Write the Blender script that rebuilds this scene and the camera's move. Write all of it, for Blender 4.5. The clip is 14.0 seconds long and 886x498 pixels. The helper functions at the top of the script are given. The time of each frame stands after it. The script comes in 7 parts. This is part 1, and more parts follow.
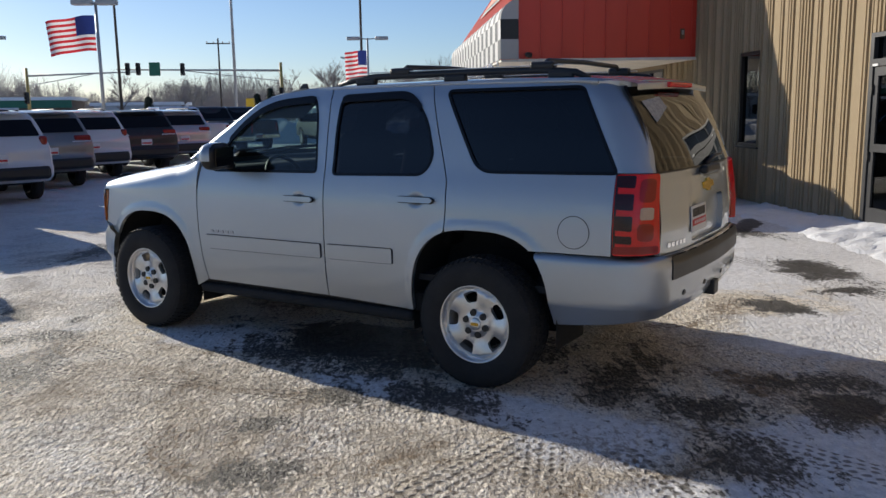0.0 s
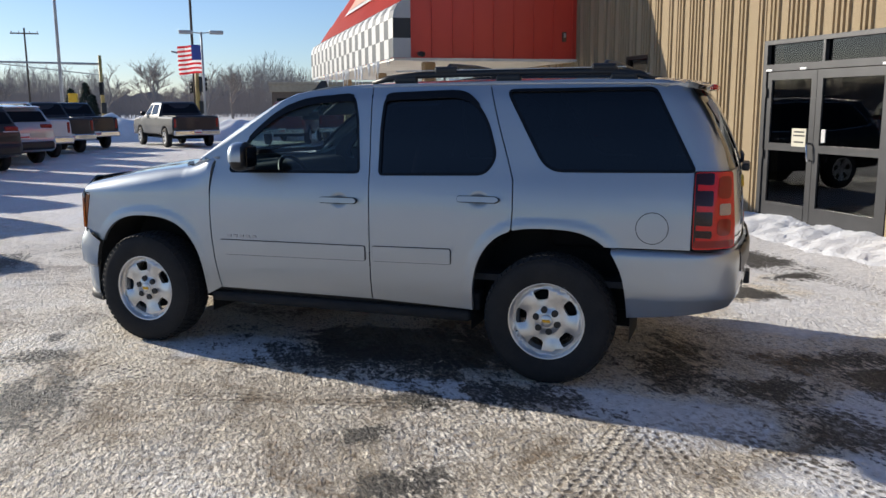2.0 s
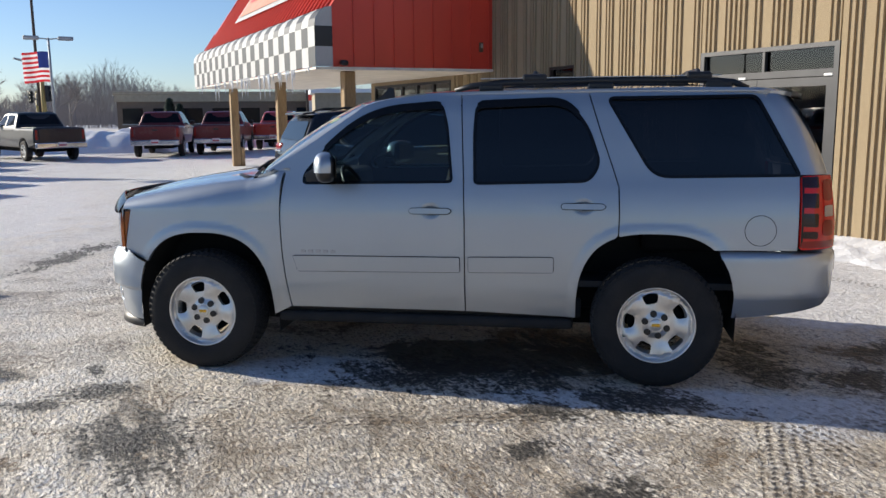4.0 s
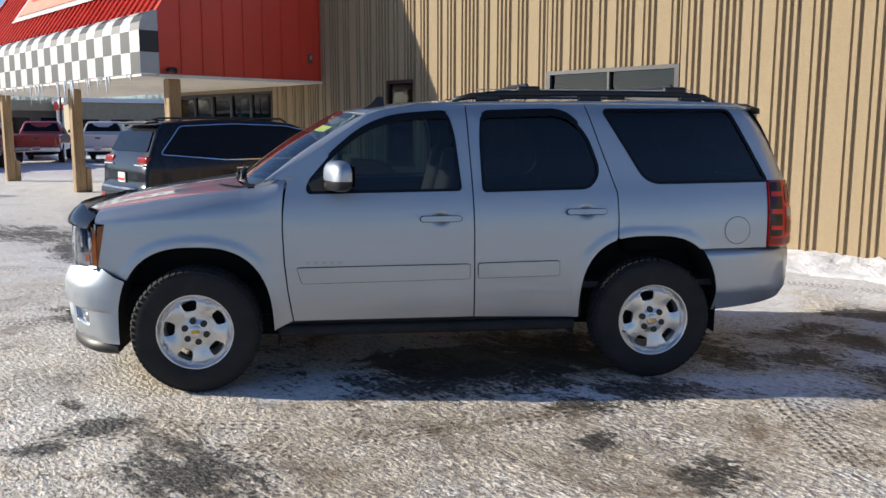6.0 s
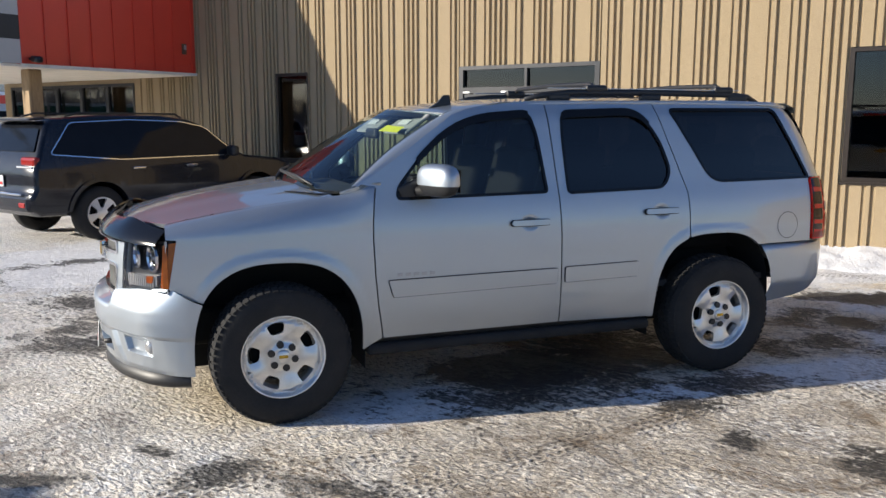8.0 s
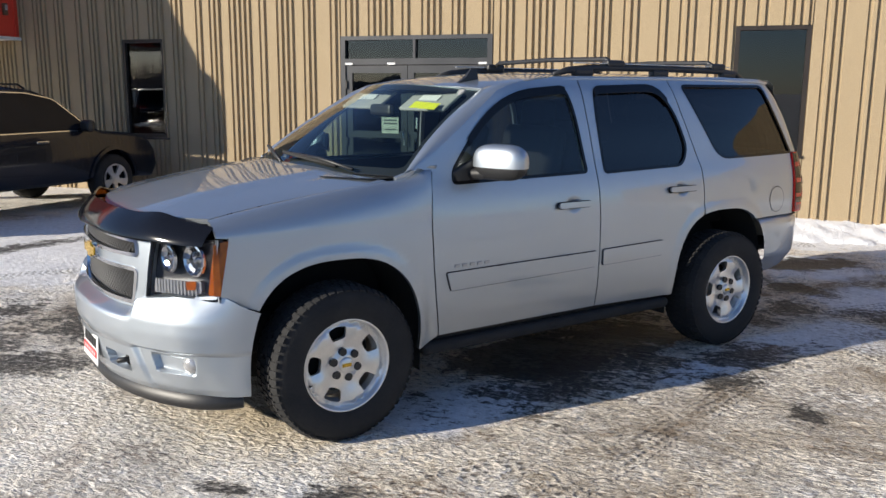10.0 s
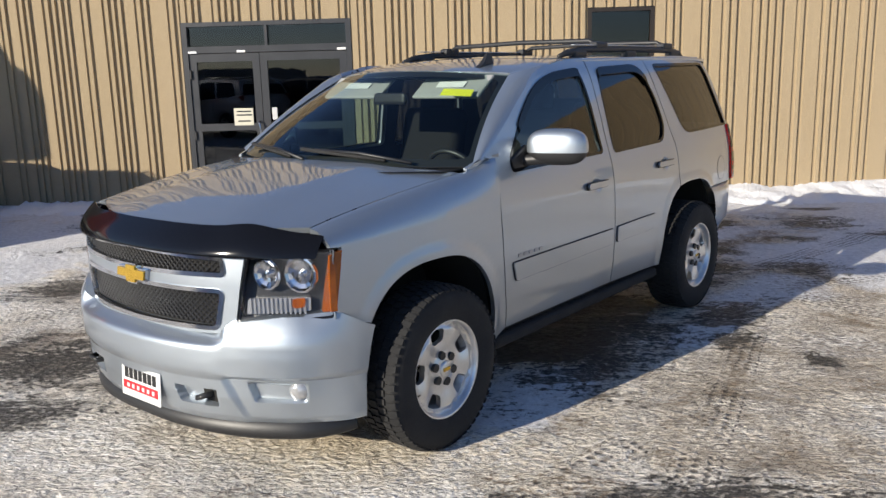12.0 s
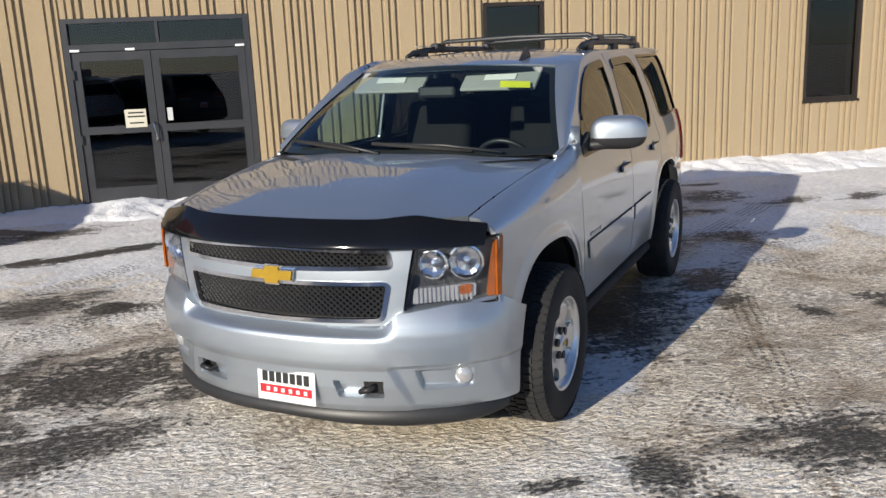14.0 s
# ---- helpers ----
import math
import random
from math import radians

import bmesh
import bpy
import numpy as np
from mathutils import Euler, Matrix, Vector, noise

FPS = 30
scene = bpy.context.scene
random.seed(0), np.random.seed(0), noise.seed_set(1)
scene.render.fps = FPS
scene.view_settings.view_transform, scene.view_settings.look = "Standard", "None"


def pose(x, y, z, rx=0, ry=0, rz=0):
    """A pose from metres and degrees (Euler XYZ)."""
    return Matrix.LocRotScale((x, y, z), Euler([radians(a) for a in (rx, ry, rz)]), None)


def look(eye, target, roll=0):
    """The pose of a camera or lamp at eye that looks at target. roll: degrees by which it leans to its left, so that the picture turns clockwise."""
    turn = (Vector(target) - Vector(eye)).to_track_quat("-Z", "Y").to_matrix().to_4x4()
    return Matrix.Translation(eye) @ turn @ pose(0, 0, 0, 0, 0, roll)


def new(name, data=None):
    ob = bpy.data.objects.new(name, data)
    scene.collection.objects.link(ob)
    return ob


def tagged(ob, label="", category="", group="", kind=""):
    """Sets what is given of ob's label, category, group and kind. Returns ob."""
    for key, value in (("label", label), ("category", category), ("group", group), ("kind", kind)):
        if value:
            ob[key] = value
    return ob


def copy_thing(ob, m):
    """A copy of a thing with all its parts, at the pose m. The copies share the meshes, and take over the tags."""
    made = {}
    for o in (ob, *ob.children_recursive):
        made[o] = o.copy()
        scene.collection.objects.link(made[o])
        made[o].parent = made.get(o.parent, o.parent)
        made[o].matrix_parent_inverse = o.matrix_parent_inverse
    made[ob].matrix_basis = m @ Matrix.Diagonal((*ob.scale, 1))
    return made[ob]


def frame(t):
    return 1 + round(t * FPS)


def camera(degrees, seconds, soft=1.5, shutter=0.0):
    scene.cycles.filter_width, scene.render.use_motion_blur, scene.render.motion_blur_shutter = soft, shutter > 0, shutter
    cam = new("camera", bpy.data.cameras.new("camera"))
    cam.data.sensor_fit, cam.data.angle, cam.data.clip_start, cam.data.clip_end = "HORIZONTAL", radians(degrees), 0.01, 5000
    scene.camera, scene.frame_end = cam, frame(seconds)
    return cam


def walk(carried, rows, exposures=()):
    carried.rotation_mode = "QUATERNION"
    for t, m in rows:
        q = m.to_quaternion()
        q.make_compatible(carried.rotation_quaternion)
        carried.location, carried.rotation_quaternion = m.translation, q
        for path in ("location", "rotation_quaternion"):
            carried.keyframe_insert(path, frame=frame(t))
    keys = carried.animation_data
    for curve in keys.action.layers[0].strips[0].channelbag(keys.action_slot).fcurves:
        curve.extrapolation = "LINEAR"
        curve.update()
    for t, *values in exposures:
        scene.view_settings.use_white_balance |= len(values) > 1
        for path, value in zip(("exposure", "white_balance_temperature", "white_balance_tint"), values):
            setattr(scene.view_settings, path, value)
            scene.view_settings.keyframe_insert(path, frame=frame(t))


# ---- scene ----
cam = camera(56.0, 14.0)
METRES, EYE, TILT, LEAN, TURN = 12.46, 1.77, 0.0, 0.0, 0.0
PATH = [
    (0, (-0.55, 0.305, 1.652), (-0.427, 2.273, 1.32), -0.9),
    (0.5, (-0.86, 0.383, 1.671), (-0.63, 2.342, 1.337), -0.3),
    (1, (-1.261, 0.371, 1.667), (-0.937, 2.315, 1.324), -0.6),
    (1.5, (-1.621, 0.454, 1.652), (-1.136, 2.364, 1.306), -0.4),
    (2, (-1.996, 0.579, 1.674), (-1.457, 2.475, 1.333), -0.4),
    (2.5, (-2.353, 0.702, 1.685), (-1.767, 2.585, 1.351), -1.6),
    (3, (-2.69, 0.894, 1.659), (-2.007, 2.744, 1.322), -1.3),
    (3.2, (-2.833, 0.969, 1.667), (-2.118, 2.806, 1.33), -1.2),
    (5.3, (-4.357, 1.691, 1.677), (-3.137, 3.249, 1.389), 0.2),
    (5.5, (-4.488, 1.778, 1.679), (-3.217, 3.294, 1.39), 0.1),
    (6, (-4.76, 2.091, 1.646), (-3.413, 3.54, 1.356), 0.1),
    (6.5, (-5.027, 2.417, 1.663), (-3.587, 3.773, 1.371), 0.7),
    (7, (-5.307, 2.783, 1.686), (-3.774, 4.034, 1.394), 0.8),
    (7.5, (-5.495, 3.2, 1.679), (-3.904, 4.376, 1.384), 0.4),
    (8, (-5.696, 3.589, 1.692), (-4.054, 4.688, 1.385), -0.0),
    (8.5, (-5.836, 3.933, 1.723), (-4.096, 4.863, 1.394), -0.5),
    (9, (-5.879, 4.317, 1.718), (-4.108, 5.17, 1.353), -0.5),
    (9.2, (-5.899, 4.462, 1.703), (-4.114, 5.286, 1.335), -0.1),
    (11.3, (-6.129, 6.09, 1.733), (-4.189, 6.367, 1.333), -0.9),
    (11.5, (-6.137, 6.244, 1.733), (-4.19, 6.458, 1.326), -1.0),
    (12, (-6.149, 6.619, 1.738), (-4.195, 6.73, 1.326), -1.5),
    (12.5, (-6.23, 6.985, 1.753), (-4.275, 6.983, 1.33), -0.8),
    (13, (-6.268, 7.361, 1.761), (-4.317, 7.238, 1.337), -0.9),
    (13.5, (-6.225, 7.735, 1.775), (-4.287, 7.505, 1.34), -2.3),
    (14, (-6.237, 8.102, 1.781), (-4.317, 7.756, 1.342), -2.5),
]
walk(cam, [(t, look(eye, target, roll)) for t, eye, target, roll in PATH],
     exposures=[(0, 0.12), (1.5, 0.32), (3, 0.36), (6, 0.48), (9, 0.60), (11.5, 0.50), (14, 0.38)])

# ---- light ----
SUN_AZ, SUN_EL = math.atan2(-0.69, 0.724), radians(18.5)   # azimuth from +y towards +x
sun_way = Vector((math.sin(SUN_AZ) * math.cos(SUN_EL), math.cos(SUN_AZ) * math.cos(SUN_EL), math.sin(SUN_EL)))
sun = new("sun", bpy.data.lights.new("sun", "SUN"))
sun.data.energy, sun.data.angle, sun.data.color = 4.9, radians(0.55), (1.0, 0.92, 0.785)
sun.matrix_world = look(sun_way * 80, (0, 0, 0))
world = bpy.data.worlds.new("world")
scene.world = world
world.use_nodes = True
wn = world.node_tree
sky = wn.nodes.new("ShaderNodeTexSky")
sky.sky_type, sky.sun_disc = "NISHITA", False
sky.sun_elevation, sky.sun_rotation = SUN_EL, SUN_AZ
sky.air_density, sky.dust_density, sky.ozone_density = 0.9, 0.25, 3.0
wn.nodes["Background"].inputs["Strength"].default_value = 0.088
tone = wn.nodes.new("ShaderNodeMix")
tone.data_type, tone.blend_type = "RGBA", "MULTIPLY"
tone.inputs[0].default_value, tone.inputs[7].default_value = 1.0, (0.92, 0.98, 1.16, 1)   # thin winter haze
wn.links.new(sky.outputs[0], tone.inputs[6])
wn.links.new(tone.outputs[2], wn.nodes["Background"].inputs["Color"])


# ---- materials ----
def nodes_of(name):
    m = bpy.data.materials.new(name)
    m.use_nodes = True
    t = m.node_tree
    return m, t, t.nodes["Principled BSDF"]


def link(t, a, b):
    t.links.new(a, b)


def noise_node(t, scale, detail=6, rough=0.6, distort=0.0, vec=None):
    n = t.nodes.new("ShaderNodeTexNoise")
    n.inputs["Scale"].default_value, n.inputs["Detail"].default_value = scale, detail
    n.inputs["Roughness"].default_value, n.inputs["Distortion"].default_value = rough, distort
    if vec is not None:
        link(t, vec, n.inputs["Vector"])
    return n


def ramp_node(t, fac, stops):
    r = t.nodes.new("ShaderNodeValToRGB")
    e = r.color_ramp.elements
    while len(e) < len(stops):
        e.new(0.5)
    for el, (p, c) in zip(e, stops):
        el.position, el.color = p, (*c, 1) if len(c) == 3 else c
    link(t, fac, r.inputs[0])
    return r


def mix_node(t, fac, a, b, kind="MIX"):
    m = t.nodes.new("ShaderNodeMix")
    m.data_type, m.blend_type = "RGBA", kind
    for sock, v in ((m.inputs[0], fac), (m.inputs[6], a), (m.inputs[7], b)):
        if isinstance(v, (int, float)):
            sock.default_value = v
        elif isinstance(v, tuple):
            sock.default_value = (*v, 1)
        else:
            link(t, v, sock)
    return m.outputs[2]


def math_node(t, op, a, b=None, c=None):
    m = t.nodes.new("ShaderNodeMath")
    m.operation = op
    for sock, v in zip(m.inputs, (a, b, c)):
        if v is None:
            continue
        if isinstance(v, (int, float)):
            sock.default_value = v
        else:
            link(t, v, sock)
    return m.outputs[0]


def coords(t, stretch=(1, 1, 1)):
    c = t.nodes.new("ShaderNodeTexCoord")
    m = t.nodes.new("ShaderNodeMapping")
    m.inputs["Scale"].default_value = stretch
    link(t, c.outputs["Object"], m.inputs["Vector"])
    return m.outputs[0]


def surf(name, col, rough=0.6, metal=0.0, col2=None, scale=3.0, fine=70.0, var=0.5, bump=0.15, depth=0.004,
         coat=0.0, stretch=(1, 1, 1), rough_var=0.12, per_piece=0.0):
    """A surface with variation at two scales, roughness wear and a fine relief."""
    m, t, b = nodes_of(name)
    v = coords(t, stretch)
    big, small = noise_node(t, scale, 5, 0.55, 0.3, v), noise_node(t, fine, 4, 0.6, 0, v)
    col2 = col2 or tuple(c * 0.72 for c in col)
    fac = math_node(t, "MULTIPLY_ADD", big.outputs[0], 0.65, math_node(t, "MULTIPLY", small.outputs[0], 0.35))
    r = ramp_node(t, fac, [(0.5 - 0.5 * (1 - var) - 0.02, col2), (0.5 + 0.1, col)])
    out = r.outputs[0]
    if per_piece:
        info = t.nodes.new("ShaderNodeObjectInfo")
        hue = t.nodes.new("ShaderNodeHueSaturation")
        link(t, out, hue.inputs["Color"])
        link(t, math_node(t, "MULTIPLY_ADD", info.outputs["Random"], per_piece, 1 - per_piece / 2), hue.inputs["Value"])
        out = hue.outputs[0]
    link(t, out, b.inputs["Base Color"])
    b.inputs["Metallic"].default_value, b.inputs["Coat Weight"].default_value = metal, coat
    b.inputs["Coat Roughness"].default_value = 0.06
    link(t, math_node(t, "MULTIPLY_ADD", big.outputs[0], rough_var, rough - rough_var / 2), b.inputs["Roughness"])
    if bump:
        bn = t.nodes.new("ShaderNodeBump")
        bn.inputs["Strength"].default_value, bn.inputs["Distance"].default_value = bump, depth
        link(t, small.outputs[0], bn.inputs["Height"])
        link(t, bn.outputs[0], b.inputs["Normal"])
    return m


def glass(name, tint, clear=0.9, gloss=0.04):
    """Thin pane: tinted see-through with a Fresnel gloss."""
    m, t, b = nodes_of(name)
    t.nodes.remove(b)
    tr, gl = t.nodes.new("ShaderNodeBsdfTransparent"), t.nodes.new("ShaderNodeBsdfGlossy")
    tr.inputs[0].default_value = (*[c * clear for c in tint], 1)
    gl.inputs["Roughness"].default_value, gl.inputs[0].default_value = gloss * 0.3, (1, 1, 1, 1)
    lw = t.nodes.new("ShaderNodeLayerWeight")
    lw.inputs[0].default_value = 0.5
    fac = math_node(t, "MULTIPLY_ADD", math_node(t, "POWER", lw.outputs["Facing"], 5.0), 0.94, 0.05)
    mx = t.nodes.new("ShaderNodeMixShader")
    link(t, fac, mx.inputs[0]), link(t, tr.outputs[0], mx.inputs[1]), link(t, gl.outputs[0], mx.inputs[2])
    link(t, mx.outputs[0], t.nodes["Material Output"].inputs[0])
    return m


def paint(name, col, metal=0.0, rough=0.35, dirt=0.25):
    """Car paint: clear coat, flake, a little road dust low down in patches."""
    m, t, b = nodes_of(name)
    v = coords(t)
    flake, dust = noise_node(t, 900, 2, 0.5, 0, v), noise_node(t, 2.2, 7, 0.65, 0.4, v)
    c = mix_node(t, math_node(t, "MULTIPLY", flake.outputs[0], 0.25), col, tuple(min(1, x * 1.25) for x in col))
    f = ramp_node(t, dust.outputs[0], [(0.52, (0, 0, 0)), (0.80, (1, 1, 1))])
    c = mix_node(t, math_node(t, "MULTIPLY", f.outputs[0], dirt), c, (0.36, 0.35, 0.33))
    link(t, c, b.inputs["Base Color"])
    b.inputs["Metallic"].default_value = metal
    link(t, math_node(t, "MULTIPLY_ADD", dust.outputs[0], 0.15, rough - 0.07), b.inputs["Roughness"])
    b.inputs["Coat Weight"].default_value, b.inputs["Coat Roughness"].default_value = 1.0, 0.02
    b.inputs["Coat IOR"].default_value = 1.75
    return m


def cloth(name, col):
    """Thin cloth that lets some light through."""
    m, t, b = nodes_of(name)
    n = noise_node(t, 6, 5, 0.6, 0.3, coords(t))
    c = mix_node(t, math_node(t, "MULTIPLY", n.outputs[0], 0.35), col, tuple(x * 0.75 for x in col))
    tl, mx = t.nodes.new("ShaderNodeBsdfTranslucent"), t.nodes.new("ShaderNodeMixShader")
    link(t, c, b.inputs["Base Color"]), link(t, c, tl.inputs[0])
    b.inputs["Roughness"].default_value, mx.inputs[0].default_value = 0.8, 0.45
    link(t, b.outputs[0], mx.inputs[1]), link(t, tl.outputs[0], mx.inputs[2]), link(t, mx.outputs[0], t.nodes["Material Output"].inputs[0])
    return m


M_SILVER = paint("silver_paint", (0.385, 0.426, 0.468), 0.84, 0.46, 0.03)
M_CHROME = surf("chrome", (0.8, 0.8, 0.8), 0.12, 1.0, bump=0)
M_ALLOY = surf("alloy", (0.74, 0.74, 0.74), 0.30, 0.78, col2=(0.62, 0.61, 0.59), bump=0.05)
M_RUBBER = surf("tyre_rubber", (0.012, 0.012, 0.013), 0.85, col2=(0.024, 0.023, 0.022), scale=6, bump=0.4)
M_FOG = surf("fog_lamp_glass", (0.50, 0.50, 0.50), 0.18, 0.5, coat=1.0, bump=0)
M_BLACK = surf("black_plastic", (0.018, 0.018, 0.019), 0.45, bump=0.1)
M_GLOSSBLACK = surf("gloss_black", (0.006, 0.006, 0.007), 0.10, bump=0, rough_var=0.04)
M_GLOSSBLACK.node_tree.nodes["Principled BSDF"].inputs["Specular IOR Level"].default_value = 0.32
M_DARK = surf("dark_cavity", (0.01, 0.01, 0.01), 0.9)
M_INTERIOR = surf("grey_interior", (0.038, 0.038, 0.042), 0.75, col2=(0.022, 0.022, 0.024))
M_LINER = surf("headliner", (0.33, 0.33, 0.32), 0.9)
M_GLASS = glass("clear_car_glass", (0.66, 0.80, 0.76), 0.92)
M_DOORGLASS = glass("green_door_glass", (0.46, 0.60, 0.60), 0.92)
M_TINT = glass("dark_tinted_glass", (0.045, 0.05, 0.07), 1.0)
M_LENS = glass("clear_lens", (0.95, 0.96, 0.98), 0.95)
M_RED = surf("red_lens", (0.78, 0.016, 0.010), 0.16, coat=0.2, bump=0, col2=(0.60, 0.008, 0.006))
M_DARKRED = surf("dark_red_lens", (0.030, 0.003, 0.004), 0.12, bump=0)
M_DEEPRED = surf("deep_red_lens", (0.34, 0.010, 0.008), 0.12, bump=0)
M_AMBER = surf("amber_lens", (0.32, 0.080, 0.006), 0.15, bump=0, col2=(0.15, 0.030, 0.003), scale=20)
M_WHITE = surf("white_plastic", (0.78, 0.78, 0.77), 0.4, bump=0.03)
M_REDPRINT = surf("red_print", (0.62, 0.02, 0.03), 0.4, bump=0)
M_GOLD = surf("gold_emblem", (0.75, 0.47, 0.06), 0.25, 0.7, bump=0.1)
M_YELLOW = surf("yellow_sticker", (0.85, 0.85, 0.05), 0.5, bump=0)


# ---- mesh helpers ----
def part(name, bm, material, parent=None, label="", smooth=False):
    """Links a bmesh as one mesh object under a thing or part."""
    me = bpy.data.meshes.new(name)
    bm.to_mesh(me)
    bm.free()
    for p in me.polygons:
        p.use_smooth = smooth
    for m in (material if isinstance(material, (list, tuple)) else [material]):
        me.materials.append(m)
    ob = new(name, me)
    if parent is not None:
        ob.parent = parent
    if label:
        ob["label"] = label
    return ob


def mesh_part(name, verts, faces, material, parent=None, label="", smooth=False, normals=None, kinds=None):
    me = bpy.data.meshes.new(name)
    me.from_pydata(verts, [], faces)
    me.update()
    for p in me.polygons:
        p.use_smooth = smooth
    if normals is not None:
        me.normals_split_custom_set(normals)
    for m in (material if isinstance(material, (list, tuple)) else [material]):
        me.materials.append(m)
    if kinds is not None:
        me.polygons.foreach_set("material_index", kinds)
    ob = new(name, me)
    if parent is not None:
        ob.parent = parent
    if label:
        ob["label"] = label
    return ob


def thing(name, at, label, category, group="", kind=""):
    ob = new(name)
    ob.empty_display_size = 0.2
    ob.matrix_world = at
    return tagged(ob, label, category, group, kind)


def box_bm(sx, sy, sz, at=(0, 0, 0), bevel=0.0, segs=2, turn=None, bm=None):
    own = bm or bmesh.new()
    r = bmesh.ops.create_cube(own, size=1.0)
    m = Matrix.Translation(at) @ (turn or Matrix()) @ Matrix.Diagonal((sx, sy, sz, 1))
    bmesh.ops.transform(own, matrix=m, verts=r["verts"])
    if bevel:
        edges = list({e for v in r["verts"] for e in v.link_edges})
        bmesh.ops.bevel(own, geom=edges, offset=bevel, segments=segs, affect="EDGES", profile=0.5)
    return own


def cyl_bm(a, b, r1, r2=None, n=16, bm=None, caps=True):
    """A tapered tube from a to b."""
    own = bm or bmesh.new()
    a, b = Vector(a), Vector(b)
    d = b - a
    m = Matrix.Translation((a + b) / 2) @ d.to_track_quat("Z", "Y").to_matrix().to_4x4()
    bmesh.ops.create_cone(own, cap_ends=caps, segments=n, radius1=r1, radius2=r1 if r2 is None else r2, depth=d.length, matrix=m)
    return own


def tube_bm(pts, r, n=10, bm=None):
    """A round bar along a polyline."""
    own = bm or bmesh.new()
    pts = [Vector(p) for p in pts]
    rings = []
    for i, p in enumerate(pts):
        d = (pts[min(i + 1, len(pts) - 1)] - pts[max(i - 1, 0)]).normalized()
        side = d.cross(Vector((0, 0, 1)))
        side = side.normalized() if side.length > 1e-3 else Vector((1, 0, 0))
        up = side.cross(d)
        rr = r[i] if isinstance(r, (list, tuple)) else r
        rings.append([own.verts.new(p + side * math.cos(2 * math.pi * k / n) * rr + up * math.sin(2 * math.pi * k / n) * rr) for k in range(n)])
    for a, b in zip(rings, rings[1:]):
        for k in range(n):
            own.faces.new((a[k], a[(k + 1) % n], b[(k + 1) % n], b[k]))
    own.faces.new(rings[0][::-1]), own.faces.new(rings[-1])
    return own


def lathe_bm(profile, n=48, axis="Y", close=False):
    """Turns (radius, offset) points round an axis."""
    bm = bmesh.new()
    rings = []
    for k in range(n):
        a = 2 * math.pi * k / n
        rings.append([bm.verts.new((r * math.cos(a), o, r * math.sin(a)) if axis == "Y" else (r * math.cos(a), r * math.sin(a), o)) for r, o in profile])
    m = len(profile)
    for k in range(n):
        a, b = rings[k], rings[(k + 1) % n]
        for i in range(m if close else m - 1):
            bm.faces.new((a[i], a[(i + 1) % m], b[(i + 1) % m], b[i]))
    bmesh.ops.recalc_face_normals(bm, faces=bm.faces)
    return bm


def inside(pts, poly):
    """Which of the points lie within a polygon."""
    pts, poly = np.asarray(pts, float), np.asarray(poly, float)
    x, y = pts[:, 0], pts[:, 1]
    hit = np.zeros(len(pts), bool)
    for (x0, y0), (x1, y1) in zip(poly, np.roll(poly, -1, 0)):
        if y0 != y1:
            hit ^= ((y0 > y) != (y1 > y)) & (x < (x1 - x0) * (y - y0) / (y1 - y0) + x0)
    return hit


def dense(poly, step, closed=True):
    out = []
    n = len(poly)
    for i in range(n if closed else n - 1):
        a, b = np.array(poly[i], float), np.array(poly[(i + 1) % n], float)
        k = max(1, int(np.ceil(np.linalg.norm(b - a) / step)))
        out += [tuple(a + (b - a) * j / k) for j in range(k)]
    return out if closed else out + [tuple(poly[-1])]


def rounded(poly, r, k=5):
    """A polygon with its corners rounded; r may be a list."""
    out, n = [], len(poly)
    for i in range(n):
        p, a, b = (np.array(poly[j % n], float) for j in (i, i - 1, i + 1))
        rr = r[i] if isinstance(r, (list, tuple)) else r
        da, db = np.linalg.norm(a - p), np.linalg.norm(b - p)
        q = min(rr, da * 0.48, db * 0.48)
        s, e = p + (a - p) / da * q, p + (b - p) / db * q
        out += [tuple((1 - u) ** 2 * s + 2 * u * (1 - u) * p + u * u * e) for u in (j / k for j in range(k + 1))]
    return out


def grown(poly, d):
    """A polygon moved outwards by d (inwards if negative)."""
    p = np.array(poly, float)
    area = 0.5 * np.sum(p[:, 0] * np.roll(p[:, 1], -1) - np.roll(p[:, 0], -1) * p[:, 1])
    t = np.roll(p, -1, 0) - np.roll(p, 1, 0)
    nrm = np.stack([t[:, 1], -t[:, 0]], 1) / (np.linalg.norm(t, axis=1)[:, None] + 1e-9)
    return [tuple(q) for q in p + nrm * d * (1 if area > 0 else -1)]


